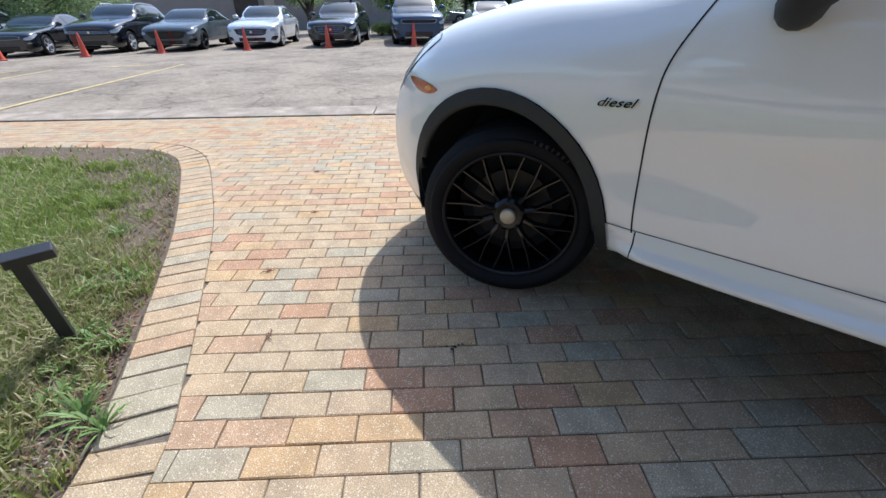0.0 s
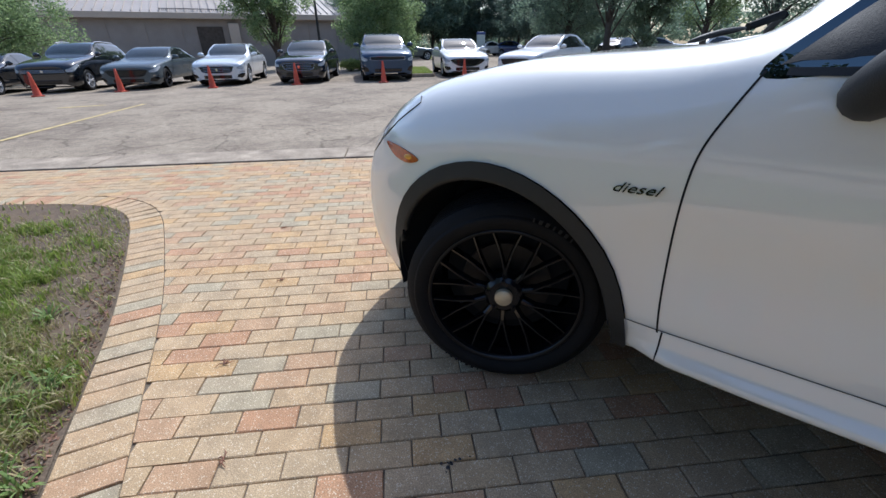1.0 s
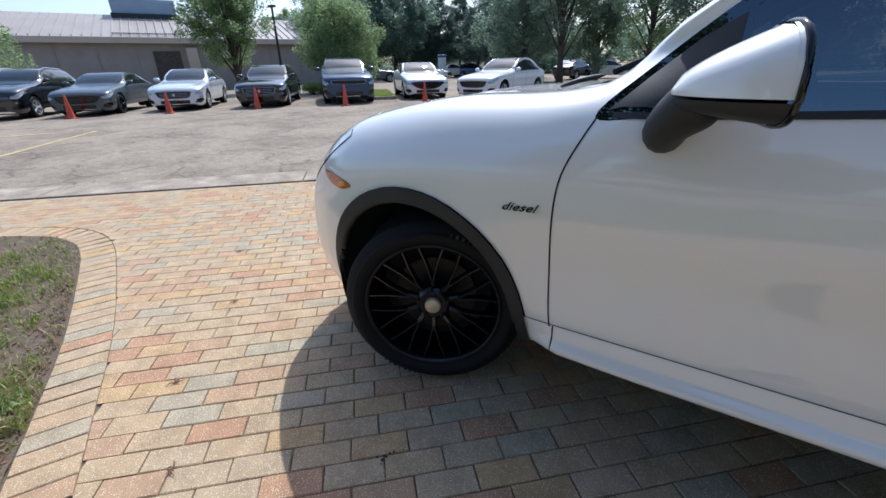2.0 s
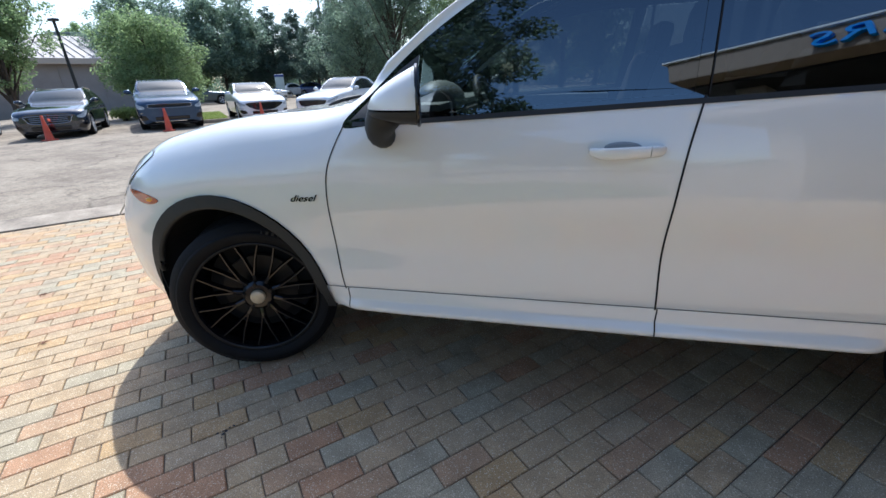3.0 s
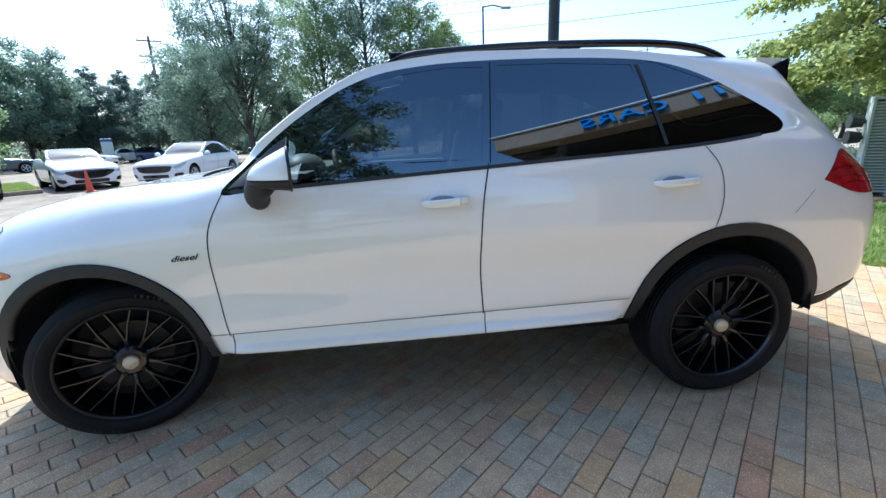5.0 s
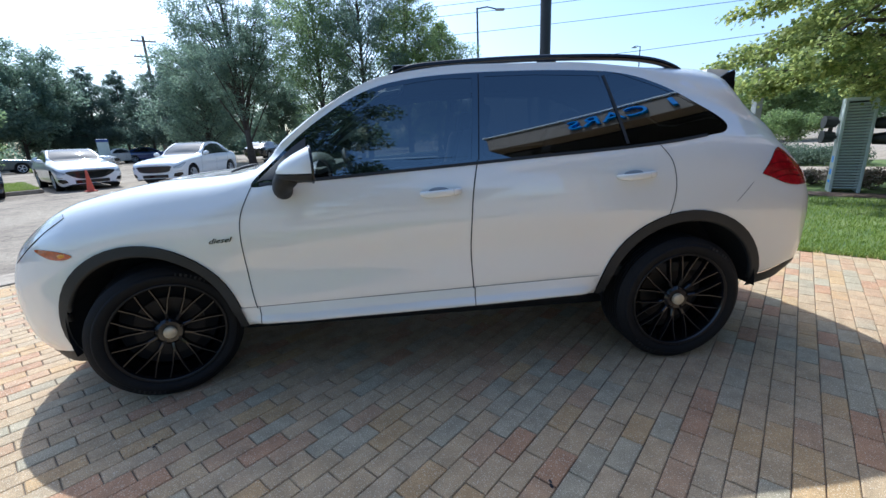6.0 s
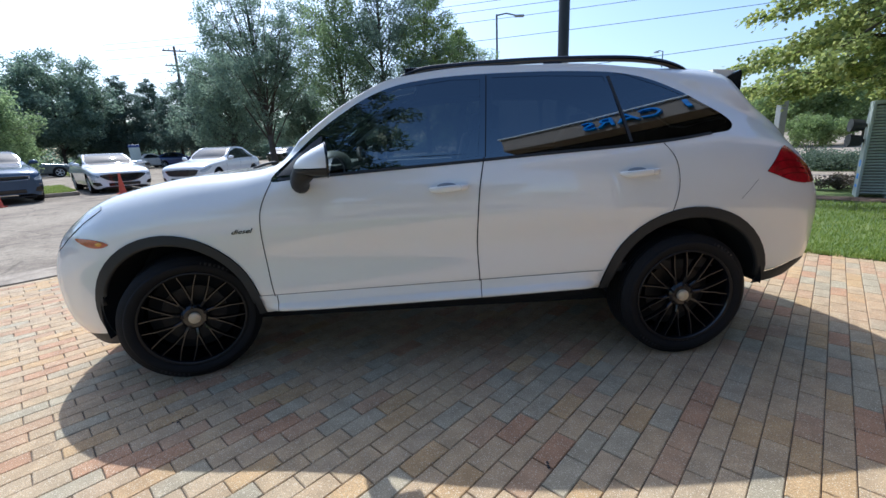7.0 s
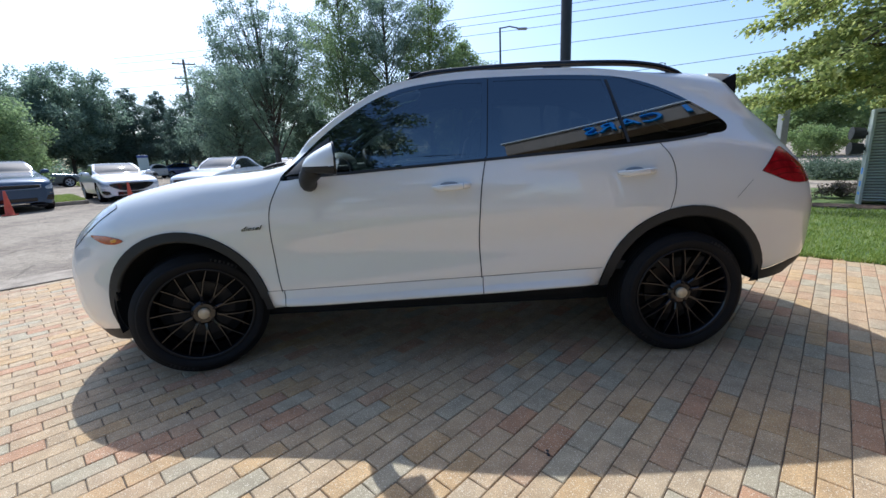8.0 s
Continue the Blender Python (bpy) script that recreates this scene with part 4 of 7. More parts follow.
def build_white_car():
    car = thing("parked_suv", "white four-door sport utility vehicle with black wheels on brick paving", "car")
    L = Loft(BODY_ROWS)
    trim = spline([(-0.905, 1.165), (-0.80, 1.283), (-0.66, 1.405), (-0.53, 1.497), (-0.37, 1.59), (-0.205, 1.65), (-0.04, 1.677), (0.115, 1.69), (0.33, 1.697), (0.63, 1.697), (0.90, 1.688), (1.09, 1.672), (1.26, 1.632), (1.43, 1.56), (1.57, 1.475), (1.665, 1.41), (1.70, 1.362), (1.66, 1.325), (1.56, 1.312), (1.33, 1.285), (1.02, 1.262), (0.58, 1.24), (0.26, 1.222), (-0.22, 1.198), (-0.53, 1.182), (-0.75, 1.172)], 5, True)
    fseam = spline([(-0.94, 0.36), (-0.945, 0.43), (-0.967, 0.60), (-0.977, 0.77), (-0.975, 0.93), (-0.962, 1.02), (-0.925, 1.11), (-0.895, 1.172)], 6)
    mseam = spline([(0.265, 1.24), (0.235, 1.09), (0.218, 0.9), (0.213, 0.74), (0.222, 0.55), (0.232, 0.40)], 6)
    rseam = spline([(1.26, 1.272), (1.315, 1.195), (1.338, 1.10), (1.335, 1.0), (1.305, 0.885)], 6)
    fdoor = fseam + [(-0.5, 1.25), (0.265, 1.26)] + mseam[1:] + [(0.0, 0.3), (-0.6, 0.3)]
    rarch = [(1.441 + 0.50 * math.cos(a), 0.412 + 0.50 * math.sin(a)) for a in np.linspace(radians(106), radians(184), 14)]
    rdoor = [(0.265, 1.26), (0.7, 1.28)] + rseam + rarch + [(0.96, 0.3), (0.6, 0.3)] + mseam[::-1][:-1]
    fo, fi = circle(-1.513, 0.422, 0.482), circle(-1.511, 0.419, 0.436)
    ro, ri = circle(1.441, 0.412, 0.507), circle(1.443, 0.41, 0.457)
    gf = [(-0.61, 1.20), (0.235, 1.245), (0.275, 1.665), (0.11, 1.668), (-0.04, 1.652), (-0.2, 1.625), (-0.36, 1.565), (-0.52, 1.472), (-0.61, 1.405)]
    gr = [(0.30, 1.25), (1.06, 1.285), (0.985, 1.655), (0.63, 1.672), (0.345, 1.672)]
    gq = spline([(1.105, 1.29), (1.33, 1.305), (1.5, 1.325), (1.60, 1.345), (1.662, 1.372), (1.63, 1.415), (1.55, 1.472), (1.42, 1.542), (1.25, 1.612), (1.04, 1.652)], 4, True)
    side_lamp = spline([(-2.045, 0.894), (-1.94, 0.894), (-1.855, 0.880), (-1.820, 0.863), (-1.865, 0.846), (-1.935, 0.848), (-2.00, 0.868)], 4, True)
    tail = spline([(1.862, 1.092), (1.868, 1.098), (1.93, 1.152), (1.99, 1.203), (2.03, 1.222), (2.06, 1.212), (2.13, 1.15), (2.20, 1.09), (2.255, 1.04), (2.25, 1.015), (2.12, 1.012), (2.02, 1.03), (1.94, 1.062), (1.87, 1.088)], 2, True)
    head = [(-2.25, 0.80), (-2.12, 0.885), (-1.99, 0.975), (-1.88, 1.045), (-1.91, 1.065), (-2.03, 1.02), (-2.16, 0.95), (-2.28, 0.855)]
    wind = [(-0.985, 7.0), (-0.95, 6.45), (-0.90, 6.06), (-0.82, 6.03), (-0.5, 6.07), (-0.22, 6.10), (-0.14, 6.3), (-0.11, 6.6), (-0.10, 7.0)]
    cowl = [(-1.09, 7.0), (-1.07, 6.0), (-1.02, 5.35), (-0.93, 5.25), (-0.90, 6.06), (-0.95, 6.45), (-0.985, 7.0)]
    rglass = [(1.80, 7.0), (1.82, 6.25), (1.90, 6.05), (2.12, 6.05), (2.18, 6.3), (2.2, 7.0)]
    flip = [(-2.46, 0.0), (-2.46, 0.35), (-2.2, 0.45), (-1.96, 0.6), (-1.93, 0.0)]
    rlip = [(1.9, 0.3), (1.93, 0.49), (2.0, 0.50), (2.2, 0.555), (2.45, 0.56), (2.45, 0.3)]
    regions = [("front_door", L.poly(fdoor)), ("rear_door", L.poly(rdoor)), ("rear_lip", L.poly(rlip)), ("front_lip", flip), ("arch_trim", L.poly(fo)), ("arch_trim_rear", L.poly(ro)), ("hole", L.poly(fi)), ("hole", L.poly(ri)), ("trim", L.poly(trim)), ("sail", L.poly([(-0.875, 1.182), (-0.625, 1.198), (-0.625, 1.392), (-0.70, 1.345), (-0.79, 1.265)])), ("glass_front", L.poly(gf)), ("glass_rear", L.poly(gr)), ("glass_quarter", L.poly(gq)), ("side_lamp", L.poly(side_lamp)), ("tail", L.poly(tail)), ("head", L.poly(head)), ("cowl", cowl), ("wind", wind), ("rglass", rglass)]
    gx = sorted(set(np.round(np.concatenate([np.linspace(-2.46, -2.3, 11), np.linspace(-2.3, -1.9, 13), np.linspace(-1.9, 1.9, 74), np.linspace(1.9, 2.3, 12), np.linspace(2.3, 2.42, 7)]), 4)))
    gs = np.linspace(0, 7, 50)
    pieces = shell(L, regions, gx, gs, {"hole"})
    for side in (1, -1):
        body = shell_part("body", L, pieces["body"], WHITE, car, side, label="glossy white painted body shell")
        shell_part("headliner", L, pieces["body"], INTER, car, side, off=-0.02)
        for key in ("front_door", "rear_door"):
            d = shell_part(key, L, pieces[key], WHITE, car, side)
            shell_part("door_card", L, pieces[key], INTER, d, side, off=-0.05)
        shell_part("window_trim", L, pieces["trim"], TRIMGLOSS, car, side, 0.0005, "gloss black window surround", pane_normals)
        shell_part("mirror_sail", L, pieces["sail"], PLASTIC, car, side, 0.002, "black mirror sail panel")
        for key, m in (("glass_front", CLEAR), ("glass_rear", TINT), ("glass_quarter", TINT)):
            g = shell_part("side_window", L, pieces[key], m, car, side, -0.002, "tinted side window glass", pane_normals)
            g.visible_shadow = False
        shell_part("wheel_arch_trim", L, pieces["arch_trim"], PLASTIC, car, side, 0.010, "dark grey plastic arch trim")
        shell_part("wheel_arch_trim", L, pieces["arch_trim_rear"], PLASTIC, car, side, 0.010, "dark grey plastic arch trim")
        shell_part("front_lip", L, pieces["front_lip"], PLASTIC, car, side)
        shell_part("rear_lip", L, pieces["rear_lip"], PLASTIC, car, side, 0.004, "dark lower rear bumper")
        mk = shell_part("side_marker", L, pieces["side_lamp"], ORANGE, car, side, 0.003, "amber side marker lamp")
        q = L.at([-1.872], L.s_of([-1.872], [0.866]))[0]
        part("bulb", MB().ball((q[0], q[1] * side, q[2]), (0.026, 0.008, 0.011), 10, 6), AMBER, mk, "", True)
        shell_part("tail_light", L, pieces["tail"], RED, car, side, 0.004, "red tail light")
        for j, zz_ in enumerate((1.06, 1.09, 1.13)):
            part("lamp_band", ribbon(L, L.poly([(1.95 - 0.02 * j + 0.2 * i / 8, zz_ + 0.012 * math.sin(i / 2.5)) for i in range(9)]), 0.007, 0.005, side), REDDARK, car)
        shell_part("headlight", L, pieces["head"], LENS, car, side, 0.003, "clear headlamp lens")
        shell_part("cowl", L, pieces["cowl"], PLASTIC, car, side, -0.006)
        ws = shell_part("windscreen", L, pieces["wind"], SCREEN, car, side, -0.002)
        ws.visible_shadow = False
        shell_part("rear_window", L, pieces["rglass"], TINT, car, side, 0.0)
        # shut lines and creases
        for line, wdt in ((fseam, 0.005), (mseam, 0.0062), (rseam, 0.0042)):
            part("shut_line", ribbon(L, L.poly(line), wdt, 0.0016, side), DARK, car)
        crease = [(x, 0.523 + 0.022 * (x + 1.05)) for x in np.linspace(-1.05, 0.94, 60)]
        # the crease's thin line of shade, laid on as a dark strip
        part("sill_crease_shade", ribbon(L, L.poly(crease), 0.0026, 0.0016, side), DARK, car)
        rows = []
        for x, z in crease:
            zb = float(L.at([x], [0.0])[0, 2])
            prof = ((z - 0.004, -0.001), (z - 0.012, 0.003), (zb + 0.068, 0.008), (zb + 0.054, 0.020), (zb + 0.040, 0.036), (zb + 0.026, 0.046), (zb + 0.017, 0.047), (zb + 0.012, 0.038), (zb + 0.010, -0.03))
            ys = L.at(np.full(len(prof), x), L.s_of(np.full(len(prof), x), [max(q_[0], zb) for q_ in prof]))[:, 1]
            fade = min(1.0, max(x + 1.05, 0.0) / 0.12, max(0.94 - x, 0.0) / 0.08)
            rows.append([(x, (y_ - (o_ * fade if o_ > 0 else o_) + 0.001 * (1 - fade)) * side, z_) for (z_, o_), y_ in zip(prof, ys)])
        sill = MB()
        m_ = len(rows[0])
        sill.add([q_ for r_ in rows for q_ in r_], [(i * m_ + k, (i + 1) * m_ + k, (i + 1) * m_ + k + 1, i * m_ + k + 1)[::side] for i in range(len(rows) - 1) for k in range(m_ - 1)])
        part("side_sill", sill, WHITE, car, "white stepped sill panel", True)
        for xs_ in (-0.945, 0.229):
            near_ = min(rows, key=lambda r_: abs(r_[0][0] - xs_))[:-1]
            strip_ = [(xs_ + dx, y_ - 0.0012 * side, z_) for _, y_, z_ in near_ for dx in (-0.0024, 0.0024)]
            part("shut_line", MB().add(strip_, [(2 * i, 2 * i + 1, 2 * i + 3, 2 * i + 2) for i in range(len(near_) - 1)]), DARK, car)
        part("shut_line", ribbon(L, L.poly([(1.70 + 0.1 * i / 6, 0.95 + 0.1 * i / 6) for i in range(7)]), 0.0022, 0.0015, side), DARK, car)
        hood = [(-2.2 + 1.2 * i / 30, 5.15 + 0.2 * math.sin(i / 30 * 3)) for i in range(31)]
        part("bonnet_line", ribbon(L, hood, 0.006, 0.0014, side), DARK, car)
        pillar = L.poly([(0.272 + 0.0405 * i / 8, 1.24 + 0.445 * i / 8) for i in range(9)])
        part("shut_line", ribbon(L, pillar, 0.0045, 0.004, side), DARK, car)
        belt = spline([(-0.86, 1.171), (-0.75, 1.174), (-0.53, 1.184), (-0.22, 1.20), (0.26, 1.224), (0.58, 1.242), (1.02, 1.264), (1.33, 1.287), (1.54, 1.312)], 6)
        part("belt_seal", ribbon(L, L.poly(belt), 0.017, 0.003, side), PLASTIC, car, "black rubber belt seal")
        divider = L.poly([(1.0825 - 0.07 * i / 8, 1.286 + 0.368 * i / 8) for i in range(9)])
        part("window_divider", ribbon(L, divider, 0.017, 0.003, side), PLASTIC, car, "black window divider")
        # arch liners
        for cx, cz, ra in ((-1.511, 0.419, 0.437), (1.443, 0.41, 0.458)):
            mb = MB()
            n = 28
            vs = []
            for k in range(n + 1):
                a = radians(2 + (193 if cx < 0 else 176) * k / n)
                for y in (-0.93, -0.60):
                    vs.append((cx + (ra + 0.013) * math.cos(a), y * side, cz + (ra + 0.013) * math.sin(a)))
            fs = [(2 * k, 2 * k + 1, 2 * k + 3, 2 * k + 2) for k in range(n)]
            mb.add(vs, fs)
            mb.add([vs[2 * k + 1] for k in range(n + 1)], [tuple(range(n + 1))])
            part("arch_liner", mb, DARK, car)
            lip = [(cx + ra * math.cos(radians(a)), cz + ra * math.sin(radians(a))) for a in range(8, 172, 4)]
            q = L.at([p[0] for p in lip], L.s_of([p[0] for p in lip], [p[1] for p in lip]))
            part("arch_lip", MB().tube([(p[0], (p[1] + 0.004) * side, p[2]) for p in q], 0.014, 8), PLASTIC, car, smooth=True)
        # mirror: a raked sail-shaped cap over a black lower shell
        n = 13
        cap_, low_ = [], []
        for i in range(11):
            u = i / 10
            x, wy = -0.718 + 0.158 * u, 0.098 * math.sqrt(max(1 - (1 - u) ** 2.2, 0.01))
            up_, dn_ = 0.011 + 0.107 * u ** 0.62, 0.012 + 0.030 * u ** 0.6
            for rows_, h_, sg in ((cap_, up_, 1), (low_, dn_, -1)):
                ring_ = []
                for k in range(n):
                    a = math.pi * k / (n - 1)
                    y = -1.075 + wy * math.copysign(abs(math.cos(a)) ** 0.72, math.cos(a)) * (1.0 if sg > 0 else 0.97)
                    ring_.append((x - 0.30 * (y + 1.07), y * side, 1.229 + (0.004 if sg > 0 else -0.002) + sg * h_ * math.sin(a) ** 0.85))
                rows_.append(ring_)
        sheet = lambda rw_: MB().add([q_ for r_ in rw_ for q_ in r_], [(i * n + k, i * n + k + 1, (i + 1) * n + k + 1, (i + 1) * n + k) for i in range(len(rw_) - 1) for k in range(n - 1)] + [tuple(range(n))])
        mir = part("door_mirror", sheet(cap_), WHITE, car, "white door mirror cap", "angle")
        part("mirror_base", sheet(low_), PLASTIC, mir, "black lower mirror shell", "angle")
        loop = cap_[-1] + low_[-1][::-1]
        part("mirror_rim", MB().tube([(p[0] + 0.005, p[1], p[2]) for p in loop + loop[:1]], 0.0065, 6), BLACKTRIM, mir, "", True)
        part("mirror_glass", MB().add([(p[0] - 0.008, p[1], p[2]) for p in loop], [tuple(range(len(loop)))]), MIRRORMAT, mir)
        stalk = MB().tube([(a, b * side, c) for a, b, c in spline([(-0.735, -0.90, 1.128), (-0.73, -0.96, 1.145), (-0.715, -1.005, 1.172), (-0.68, -1.045, 1.208), (-0.66, -1.055, 1.225)], 3)], [0.036, 0.042, 0.046, 0.047, 0.047, 0.047, 0.048, 0.05, 0.052, 0.054, 0.054, 0.052, 0.05], 14)
        part("mirror_stalk", stalk, PLASTIC, mir, "", True)
        # handles: a tapered grip over a recess whose grey is painted shade, with a lock cap at its rear end
        for x0, z0 in ((-0.045, 1.082), (1.005, 1.117)):
            y0 = float(L.at([x0 + 0.11], L.s_of([x0 + 0.11], [z0]))[0, 1])

            def bar(secs):
                mb, m_ = MB(), 14
                for dx, out, hz, hy, dz in secs:
                    for k in range(m_):
                        a = 2 * math.pi * k / m_
                        mb.v.append((x0 + dx, (y0 - out + hy * math.copysign(abs(math.cos(a)) ** 0.6, math.cos(a))) * side, z0 + dz + hz * math.copysign(abs(math.sin(a)) ** 0.6, math.sin(a))))
                mb.f += [(i * m_ + k, i * m_ + (k + 1) % m_, (i + 1) * m_ + (k + 1) % m_, (i + 1) * m_ + k) for i in range(len(secs) - 1) for k in range(m_)]
                mb.f += [tuple(range(m_))[::-1], tuple((len(secs) - 1) * m_ + k for k in range(m_))]
                return mb
            grip = bar(((0.0, 0.004, 0.006, 0.006, 0.004), (0.008, 0.010, 0.012, 0.009, 0.002), (0.03, 0.022, 0.0165, 0.009, -0.001), (0.06, 0.030, 0.0185, 0.009, -0.001), (0.11, 0.032, 0.0185, 0.009, 0.002), (0.15, 0.029, 0.0175, 0.010, 0.005), (0.171, 0.024, 0.0165, 0.012, 0.006)))
            hdl = part("door_handle", grip, WHITE, car, "white pull handle", "angle")
            part("lock_cap", bar(((0.1735, 0.022, 0.0165, 0.013, 0.006), (0.19, 0.020, 0.0165, 0.012, 0.007), (0.207, 0.014, 0.015, 0.011, 0.008), (0.217, 0.006, 0.009, 0.007, 0.009))), WHITE, hdl, "", "angle")
            part("handle_recess", MB().ball((x0 + 0.098, (y0 + 0.004) * side, z0 + 0.013), (0.056, 0.008, 0.019), 20, 8), SHADEGREY, hdl, "", True)
        # roof rail
        rail = spline([(-0.17, -0.615, 1.70), (-0.06, -0.615, 1.738), (0.11, -0.61, 1.754), (0.454, -0.61, 1.767), (0.80, -0.61, 1.769), (1.147, -0.61, 1.760), (1.357, -0.605, 1.736), (1.48, -0.60, 1.700), (1.545, -0.598, 1.668)], 5)
        rl = part("roof_rail", MB().tube([(a, b * side, c) for a, b, c in rail], [0.013] * (len(rail) - 6) + [0.0125, 0.012, 0.011, 0.010, 0.008, 0.005], 10, flat=1.45), BLACKTRIM, car, "black roof rail", True)
        for xf in (-0.10, 0.72):
            part("rail_foot", MB().box((xf, -0.607 * side, 1.735), (0.11, 0.022, 0.045), 0.008), BLACKTRIM, rl)
        # spoiler: white end cap over a black side blade
        sp = MB().prism([(1.705, 1.685), (1.80, 1.681), (1.858, 1.674), (1.84, 1.663), (1.803, 1.642), (1.757, 1.602), (1.735, 1.622), (1.71, 1.655)], 0.0, 0.592)
        sp.v = [(x, -(z - 0.012 * (x - 1.6) / 0.25 * (z > 0.1)) * side, y) for x, y, z in sp.v]
        part("roof_spoiler", sp, WHITE, car)
        bl = MB().prism([(1.757, 1.597), (1.803, 1.640), (1.845, 1.664), (1.878, 1.677), (1.886, 1.655), (1.884, 1.625), (1.889, 1.60), (1.885, 1.53), (1.86, 1.535), (1.809, 1.568)], 0.0, 0.028)
        bl.v = [(x, (-0.592 + z) * side, y) for x, y, z in bl.v]
        part("spoiler_blade", bl, BLACKTRIM, car)
        me = text_mesh("diesel", 0.036, 0.45, 0.0025, 0.118)
        me.materials.append(BLACKTRIM)
        tb = new("badge", me)
        tb.parent = car
        tb["label"] = "dark script badge reading diesel"
        yb = float(L.at([-1.075], L.s_of([-1.075], [0.90]))[0, 1])
        tb.matrix_basis = Matrix.Translation((-1.132, yb - 0.002, 0.891)) @ Matrix.Rotation(radians(90), 4, "X") @ Matrix.Rotation(radians(3), 4, "Z") if side > 0 else Matrix.Translation((-1.02, -yb + 0.002, 0.891)) @ Matrix.Rotation(radians(180), 4, "Z") @ Matrix.Rotation(radians(90), 4, "X")
    # nose and tail caps
    for x, name, f in ((-2.46, "nose_panel", 1), (2.42, "tailgate_panel", -1)):
        ss = np.linspace(0, 7, 30)
        p = L.at(np.full(30, x), ss)
        ring = p.tolist() + (p[::-1] * np.array([1, -1, 1])).tolist()[1:]
        part(name, MB().add(ring, [tuple(range(len(ring)))]), WHITE, car)
    gr = MB()
    for i in range(5):
        gr.box((-2.465, 0, 0.44 + 0.035 * i), (0.02, 0.9 - 0.05 * i, 0.012), 0.004)
    part("front_grille", gr, PLASTIC, car)
    cowl_ = MB().tube(spline([(-1.10, -0.63, 1.226), (-1.04, -0.60, 1.246), (-0.99, -0.53, 1.258)], 4), [0.004, 0.008, 0.011, 0.012, 0.012, 0.012, 0.011, 0.009, 0.006], 8, flat=0.7)
    part("wiper_cowl", cowl_, PLASTIC, car, "black plastic wiper cowl edge", True)
    for s in (-1, 1):
        part("wiper", MB().tube([(-1.0, 0.35 * s, 1.265), (-0.93, 0.05 * s - 0.2, 1.30)], 0.012, 6), DARK, car)
    # wheels
    for y in (-1, 1):
        rot = Matrix.Identity(4) if y < 0 else Matrix.Rotation(math.pi, 4, "Z")
        wheel(car, Matrix.Translation((-1.535, 0.765 * y, 0.376)) @ Matrix.Rotation(radians(27), 4, "Z") @ rot)
        wheel(car, Matrix.Translation((1.445, 0.82 * y, 0.376)) @ rot @ Matrix.Rotation(radians(9), 4, "Y"))
    # underbody and cabin
    ub = MB().box((0, 0, 0.33), (3.9, 1.15, 0.20), 0.03)
    ub.box((-0.04, 0, 0.39), (1.9, 1.5, 0.10), 0.02).box((-0.04, 0, 0.435), (1.9, 1.76, 0.04), 0.01).box((2.0, 0, 0.47), (0.4, 1.2, 0.1), 0.03).box((-2.15, 0, 0.28), (0.4, 1.2, 0.1), 0.03)
    ub.box((-1.50, 0, 0.66), (1.1, 1.1, 0.5), 0.05)
    part("underbody", ub, DARK, car)
    part("cabin_floor", MB().box((0.45, 0, 0.55), (2.7, 1.7, 0.06), 0.01), INTER, car)
    dash = MB()
    dash.box((-0.74, 0, 1.08), (0.42, 1.62, 0.24), 0.07)
    d = part("dashboard", dash, INTER, car, "", "angle")
    part("dash_hood", MB().ball((-0.66, -0.42, 1.225), (0.11, 0.20, 0.085)), INTLIGHT, d, "", True)
    part("dash_top", MB().box((-0.74, 0, 1.212), (0.34, 1.5, 0.03), 0.012), INTLIGHT, d, "grey-green dash top, coloured pale for sunlight", "angle")
    # added pale bar that draws the sunlit strip on the far door
    part("far_door_sun_strip", MB().box((-0.12, 0.83, 1.175), (0.62, 0.05, 0.035), 0.012), INTLIGHT, car)
    part("console", MB().box((-0.1, 0, 0.85), (1.0, 0.26, 0.25), 0.05), INTER, car)
    stw = MB()
    ring = [Vector((0, 0.185 * math.cos(2 * math.pi * k / 28), 0.185 * math.sin(2 * math.pi * k / 28))) for k in range(29)]
    tilt = Matrix.Rotation(radians(-22), 3, "Y")
    stw.tube([tilt @ p + Vector((-0.42, -0.40, 1.14)) for p in ring], 0.016, 8)
    for a in (0.4, 2.74, 4.71):
        stw.tube([tilt @ Vector((0, 0.17 * math.cos(a), 0.17 * math.sin(a))) + Vector((-0.42, -0.40, 1.14)), Vector((-0.45, -0.40, 1.135))], 0.014, 6)
    stw.ball((-0.445, -0.40, 1.135), (0.03, 0.06, 0.06))
    part("steering_wheel", stw, INTER, car, "", True)
    for y in (-0.40, 0.40):
        st = part("front_seat", MB().box((-0.02, y, 0.78), (0.52, 0.50, 0.20), 0.06), INTER, car, "", "angle")
        part("backrest", MB().box((0.28, y, 1.10), (0.16, 0.48, 0.62), 0.06, Matrix.Rotation(radians(14), 3, "Y")), INTER, st, "", "angle")
        part("headrest", MB().box((0.37, y, 1.47), (0.09, 0.26, 0.16), 0.04, Matrix.Rotation(radians(8), 3, "Y")), INTER, st, "", "angle")
    rs = part("rear_seat", MB().box((0.85, 0, 0.80), (0.50, 1.35, 0.20), 0.06), INTER, car, "", "angle")
    part("backrest", MB().box((1.15, 0, 1.10), (0.16, 1.35, 0.60), 0.06, Matrix.Rotation(radians(16), 3, "Y")), INTER, rs, "", "angle")
    for y in (-0.4, 0.4):
        part("headrest", MB().box((1.25, y, 1.45), (0.09, 0.26, 0.14), 0.04), INTER, rs, "", "angle")
    return car


build_white_car()


# ---- car park: lines, cones, parked cars ----
def on_lot(x, y, dz=0.0):
    return (x, y, rise(x, y) + dz)


